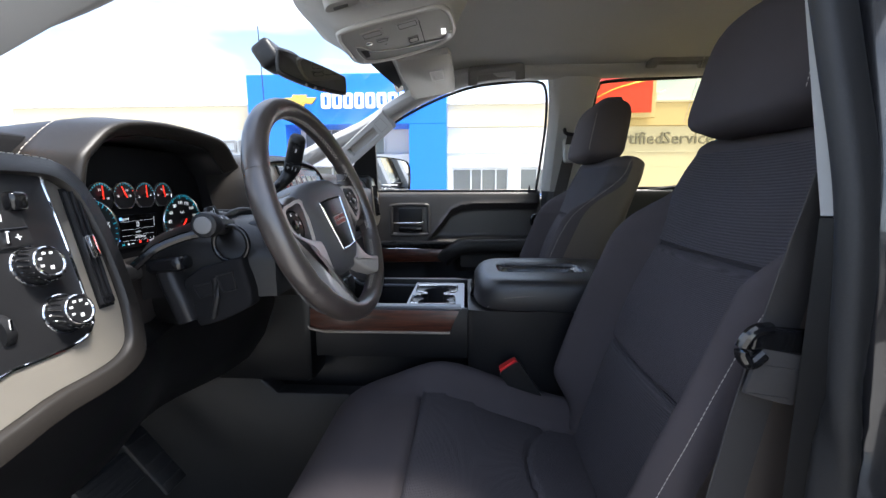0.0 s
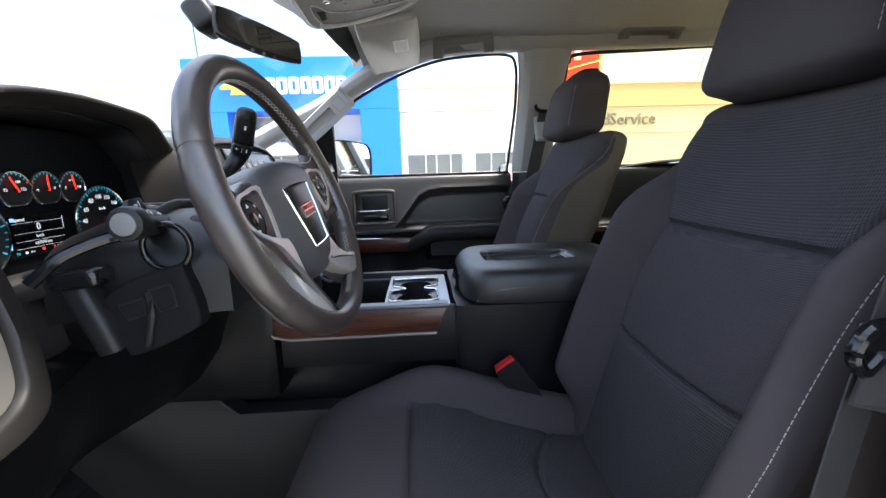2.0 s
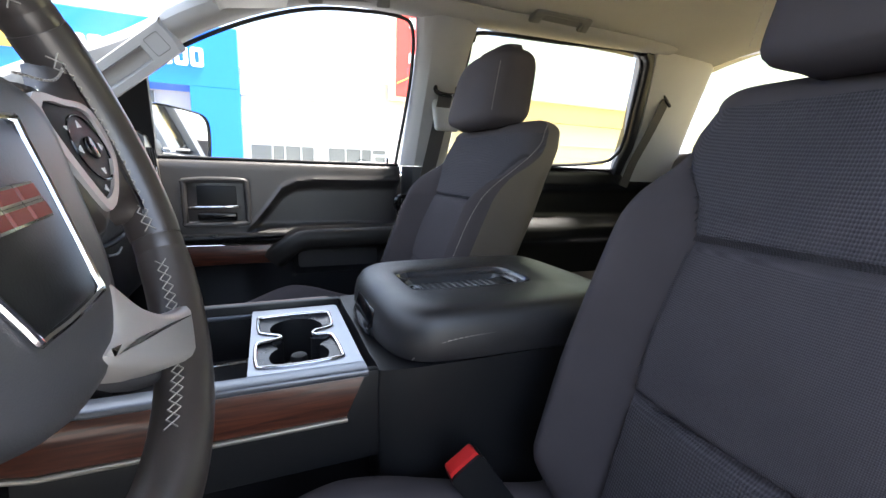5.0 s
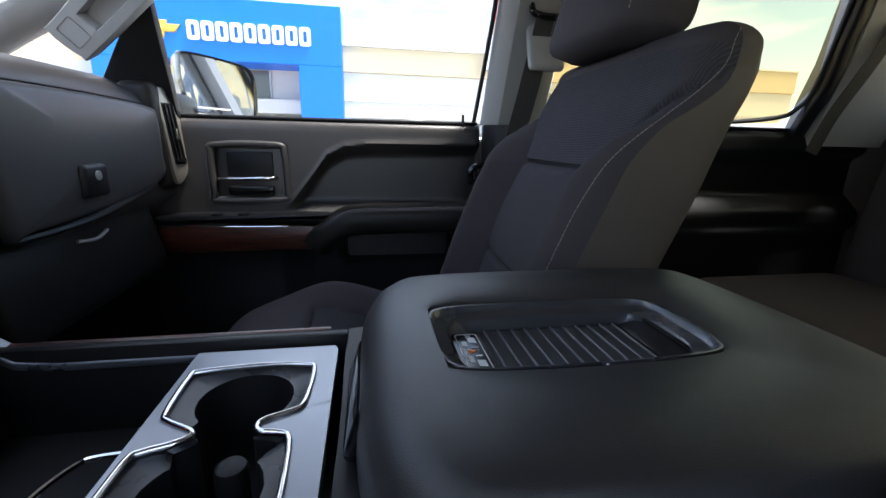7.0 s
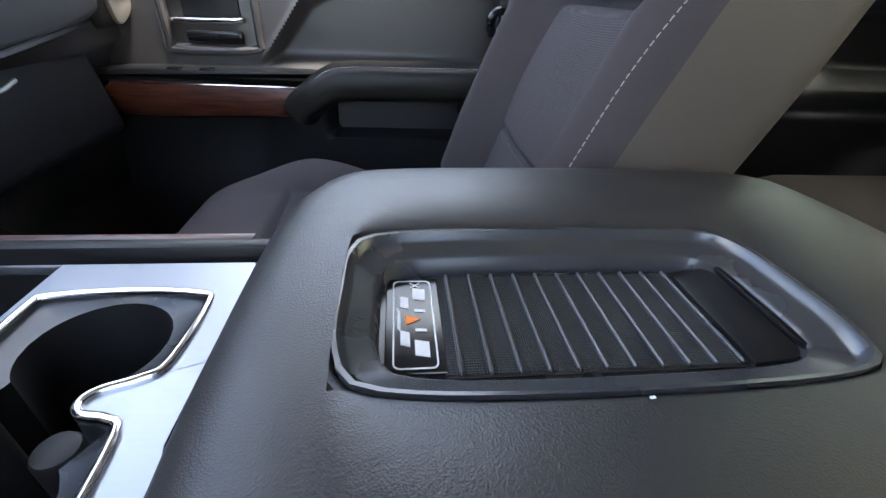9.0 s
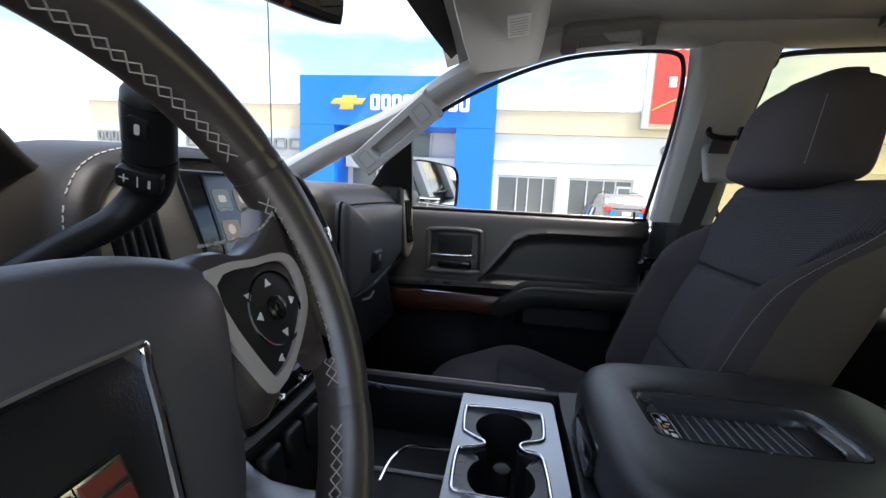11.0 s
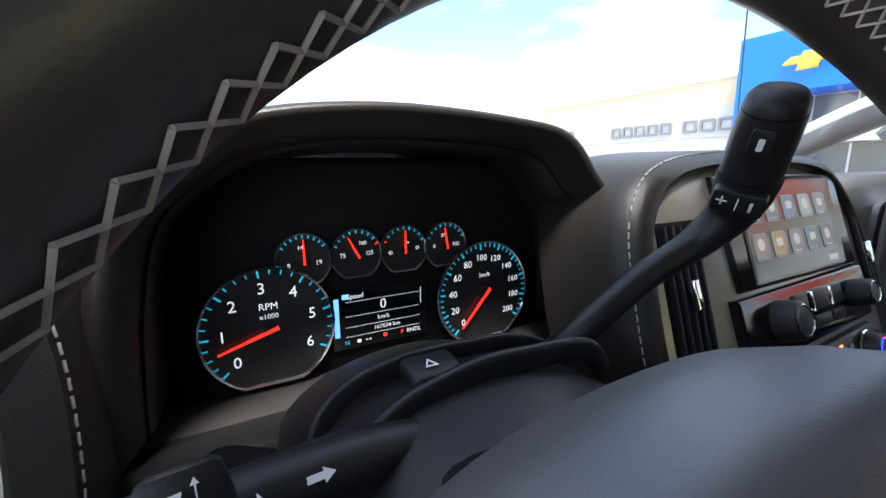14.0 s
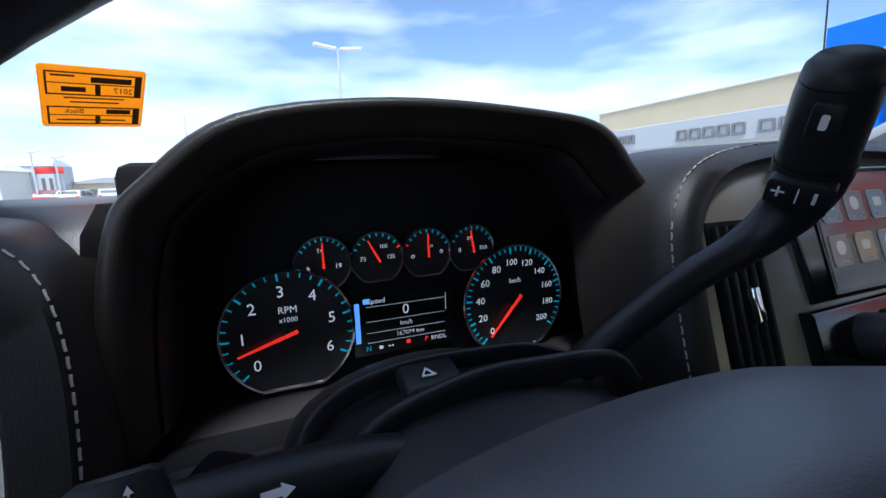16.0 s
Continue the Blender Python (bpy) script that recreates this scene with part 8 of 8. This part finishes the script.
for v0, v1, cut in ((0.024, 0.003, 0.0), (-0.008, -0.026, 0.0)):
    bm = bmesh.new()
    frame_plate(bm, [(-0.034, v0), (0.035, v0), (0.035, v1), (-0.034, v1)], [(-0.0325, v0 - 0.0012), (0.0335, v0 - 0.0012), (0.0335, v1 + 0.0012), (-0.0325, v1 + 0.0012)], KM, 0.0006, 0.0008)
    part("box_line", bm, INK, cardm, "printed box line")
    part("box_line", Plate([(-0.033, (v0 + v1) / 2), (0.034, (v0 + v1) / 2), (0.034, (v0 + v1) / 2 + 0.0008), (-0.033, (v0 + v1) / 2 + 0.0008)], KM, 0.0006, 0.0008), INK, cardm)
    part("tab_mark", Plate(flat_outline(0.0045, v0 - v1 - 0.002, 0.0015), KM @ Matrix.Translation((0.0318, (v0 + v1) / 2, 0)), 0.0006, 0.0009), INK, cardm, "dark tab mark")
    part("tab_mark", Plate(flat_outline(0.004, (v0 - v1) / 2 - 0.001, 0.0015), KM @ Matrix.Translation((0.002, (v0 + v1) / 2 - (v0 - v1) * 0.22, 0)), 0.0006, 0.0009), INK, cardm, "dark tab mark")
FLIPX = Matrix.Diagonal((-1, 1, 1, 1))
part("writing", Words("2017", KM @ Matrix.Translation((0.021, 0.0085, 0.0007)) @ FLIPX, 0.0075, 0.0001), INK, cardm, "mirrored handwriting")
part("writing", Words("Black", KM @ Matrix.Translation((-0.015, -0.0125, 0.0007)) @ FLIPX, 0.0065, 0.0001), INK, cardm, "mirrored handwriting")
for u, v, w, h in ((0.012, 0.0180, 0.030, 0.0050), (-0.022, 0.0205, 0.016, 0.0016), (-0.015, 0.0085, 0.017, 0.0045), (0.018, -0.0125, 0.019, 0.0045), (0.0, 0.0005, 0.044, 0.0012), (0.0, -0.0035, 0.036, 0.0012), (-0.002, -0.0215, 0.052, 0.0014)):
    part("bar", Plate([(u - w / 2, v - h / 2), (u + w / 2, v - h / 2), (u + w / 2, v + h / 2), (u - w / 2, v + h / 2)], KM, 0.0006, 0.0008), INK, cardm, "unreadable writing as a bar")

# ---- out on the lot ----
def suv(name, loc, turn, paint, label, marks=None):
    """A parked car seen from a distance; length along its own x, nose to -x."""
    root = thing(name, loc, label, "car", "parked cars")
    m = Matrix.Translation(loc) @ pose(0, 0, 0, 0, 0, turn)
    prof = [(-2.25, 0.45), (-2.30, 0.75), (-2.10, 0.98), (-1.15, 1.08), (1.9, 1.10), (2.25, 1.0), (2.30, 0.55), (2.2, 0.38), (-2.1, 0.36)]
    bm = bmesh.new()
    loft(bm, [[m @ Vector((x * (1 - 0.02 * abs(s) ** 3), y, z)) for x, z in prof] for s, y in ((-1, -0.86), (-0.9, -0.90), (0, -0.91), (0.9, 0.90), (1, 0.86))])
    body = part("body", bm, paint, root, angle=40)
    cab = [(-1.15, 1.06), (-0.45, 1.55), (0.1, 1.66), (1.6, 1.64), (2.05, 1.30), (2.15, 1.06)]
    bm = bmesh.new()
    loft(bm, [[m @ Vector((x, y * (1 - 0.13 * max(0, (z - 1.06)) / 0.6), z)) for x, z in cab] for y in (-0.86, 0.86)])
    part("cabin", bm, paint, root, angle=40)
    for y in (-0.84, 0.84):
        q = [(-0.80, 1.14), (-0.35, 1.50), (0.55, 1.56), (0.55, 1.14)]
        part("side_window", Loft([[m @ Vector((x, (y + d * (1 if y > 0 else -1)) * (1 - 0.13 * (z - 1.06) / 0.6), z)) for x, z in q] for d in (0.0, 0.025)]), SHOPGLASS, root, "dark side window")
        q = [(0.65, 1.14), (0.65, 1.56), (1.5, 1.55), (1.75, 1.16)]
        part("side_window", Loft([[m @ Vector((x, (y + d * (1 if y > 0 else -1)) * (1 - 0.13 * (z - 1.06) / 0.6), z)) for x, z in q] for d in (0.0, 0.025)]), SHOPGLASS, root, "dark side window")
    part("rear_window", Loft([[m @ Vector((x + d, y, z)) for x, y, z in ((1.78, -0.62, 1.53), (1.78, 0.62, 1.53), (2.03, 0.70, 1.26), (2.03, -0.70, 1.26))] for d in (0.0, 0.05)]), SHOPGLASS, root, "dark rear window")
    for y in (-0.72, 0.72):
        part("tail_light", Plate([(y - 0.16, 0.92), (y + 0.16, 0.92), (y + 0.14, 1.14), (y - 0.12, 1.14)], m @ facing((2.22, 0, 0), (0, 1, 0), (0, 0, 1)), 0.0, 0.06, 0.02), REDSIGN, root, "red tail light")
        for x in (-1.45, 1.40):
            w = part("wheel", Cyl(m @ Vector((x, y * 1.27 - (0.22 if y > 0 else 0), 0.34)), m.to_3x3() @ Vector((0, 1, 0)), 0.34, 0.22, 28, 0.03), RUBBER, root, "black tyre")
            part("rim", Cyl(m @ Vector((x, y * 1.28 - (0.02 if y > 0 else -0.0), 0.34)), m.to_3x3() @ Vector((0, 1 if y > 0 else -1, 0)), 0.21, 0.02, 20, 0.01), SILVER, w, "alloy rim")
    part("plate_bar", Box(m @ Vector((2.30, 0, 0.86)), (0.03, 0.34, 0.13), 0.01, 1, pose(0, 0, 0, 0, 0, turn).to_3x3()), SIGNWHITE, root, "blank plate")
    part("bumper", Box(m @ Vector((2.24, 0, 0.52)), (0.22, 1.74, 0.24), 0.05, 2, pose(0, 0, 0, 0, 0, turn).to_3x3()), RUBBER, root, "dark bumper")
    for y in (-0.62, 0.62):
        part("roof_rack", Sweep([m @ Vector((0.0, y, 1.70)), m @ Vector((0.7, y, 1.73)), m @ Vector((1.5, y, 1.69))], circle(0.02, 6)), RUBBER, root)
    if marks:
        part("side_stripe", Plate([(-1.3, 0.55), (-0.7, 0.55), (-0.2, 1.02), (-0.5, 1.02)], m @ facing((0, -0.915, 0), (1, 0, 0), (0, 0, 1)), 0, 0.012), marks, root, "blue side stripe")
        part("side_stripe", Plate([(-0.5, 0.5), (-0.1, 0.5), (0.5, 1.02), (0.2, 1.02)], m @ facing((0, -0.915, 0), (1, 0, 0), (0, 0, 1)), 0, 0.012), SIGNWHITE, root, "white side stripe")
        part("tail_mark", Plate([(-0.75, 0.62), (-0.35, 0.62), (-0.45, 1.0), (-0.60, 1.0)], m @ facing((2.30, 0, 0), (0, 1, 0), (0, 0, 1)), 0, 0.02), marks, root, "blue tail mark")
        part("tail_mark", Plate(circle(0.09, 14), m @ facing((2.31, 0.55, 0.80), (0, 1, 0), (0, 0, 1)), 0, 0.02), marks, root, "blue tail mark")
    return root


GREYPAINT = material("grey_car_paint", (0.16, 0.15, 0.14), 0.25, coat=0.8, vary=0.05)
STRIPE = material("blue_stripe", (0.02, 0.22, 0.75), 0.4, vary=0.05)
suv("parked_car", (4.70, 20.9, 0), 271, GREYPAINT, "grey crossover with blue and white stripes, parked", STRIPE)
for i, (x, y, turn, col) in enumerate(((-46, -15.3, 0, (0.55, 0.52, 0.46)), (-46, -17.0, 10, (0.45, 0.05, 0.05)), (-47, -13.4, 20, (0.55, 0.62, 0.70)), (-62, -10.5, 80, (0.35, 0.10, 0.10)), (-60, -22, 0, (0.05, 0.05, 0.06)))):
    suv("parked_car", (x, y, 0), turn, material("far_paint_%d" % i, col, 0.3, coat=0.5, vary=0.04), ("pale beige", "dark red", "pale blue", "dull red", "black")[i] + " car parked far across the lot")


def lamp_post(loc, h, arm, label, turn=0):
    root = thing("street_lamp", loc, label, "street lamp", "lot lamps")
    part("pole", Cyl(loc, (0, 0, 1), 0.09, h, 10, 0, 0.06), BAND, root, "pale steel pole")
    c, s = math.cos(radians(turn)), math.sin(radians(turn))
    top = Vector(loc) + Vector((0, 0, h))
    for k in (-1, 1):
        a = top + Vector((c * 0.12 * k, s * 0.12 * k, 0.02))
        b = top + Vector((c * arm * k, s * arm * k, 0.16))
        part("lamp_head", Sweep([a, a.lerp(b, 0.3), b], flat_outline(0.34, 0.12, 0.04)), SIGNWHITE, root, "flat white lamp head")
    return root


lamp_post((-25.0, 4.52, 0), 8.75, 1.30, "tall twin-headed white lot lamp", 95)
lamp_post((-44, -17.2, 0), 4.7, 1.2, "twin-headed lot lamp far off", 60)
lamp_post((-44, -15.7, 0), 4.25, 1.1, "twin-headed lot lamp far off", 60)
lamp_post((27.5, 46, 0), 6.6, 0.9, "slim lot lamp behind the building", 0)
lamp_post((14.2, 33.5, 0), 8.2, 0.6, "slim lot lamp behind the building", 0)
red_board = thing("far_sign", (-45, -16.3, 0), "red and white roadside sign between posts", "sign")
part("board", Box((-44.9, -16.6, 3.30), (0.15, 2.0, 0.55), 0.02), REDSIGN, red_board)
for y in (-17.5, -15.75):
    part("post", Cyl((-45, y, 0), (0, 0, 1), 0.08, 3.6, 8), BAND, red_board, "steel post")
for x, y, w, d, h, mat, roof in ((-72, -34, 14, 10, 4.2, CREAM, BAND), (-75, -28.5, 6, 4, 5.0, BAND, BAND), (-85, -14, 16, 26, 2.6, STUCCO, SIGNGREY), (-95, 8, 14, 22, 3.0, CREAM, BAND), (-90, 40, 20, 40, 3.6, STUCCO, SIGNGREY), (-60, -60, 24, 20, 4.2, CREAM, BAND)):
    far = thing("far_building", (x, y, 0), "low pale building on the far side of the road", "building", "far buildings")
    part("wall", Box((x, y, h / 2), (w, d, h), 0.05, 1), mat, far)
    part("roof", Loft([[Vector((x + sx * w * 0.52, y + sy * d * 0.52, h)) for sx, sy in ((-1, -1), (1, -1), (1, 1), (-1, 1))], [Vector((x + sx * w * 0.20, y + sy * d * 0.40, h + 0.9)) for sx, sy in ((-1, -1), (1, -1), (1, 1), (-1, 1))]]), roof, far, "low dark roof", smooth=False)
    for k in range(5):
        part("window", Box((x + w / 2 + 0.02, y - d * 0.4 + d * 0.2 * k, h * 0.5), (0.06, d * 0.09, h * 0.35), 0.01, 1), SHOPGLASS, far, "dark window")
mast = thing("radio_mast", (-140, -21.0, 0), "thin radio mast far away", "mast")
part("pole", Cyl((-140, -21.0, 0), (0, 0, 1), 0.35, 22, 8, 0, 0.1), BAND, mast)

# aerial on the bonnet side and a tall thin pole by the portal
aerial = thing("aerial", (-0.80, 1.93, 1.30), "thin black whip aerial on the wing", "aerial")
part("whip", Sweep([(-0.80, 1.93, 1.25), (-0.805, 1.935, 1.6), (-0.82, 1.94, 2.15)], circle(0.0022, 6)), RUBBER, aerial)
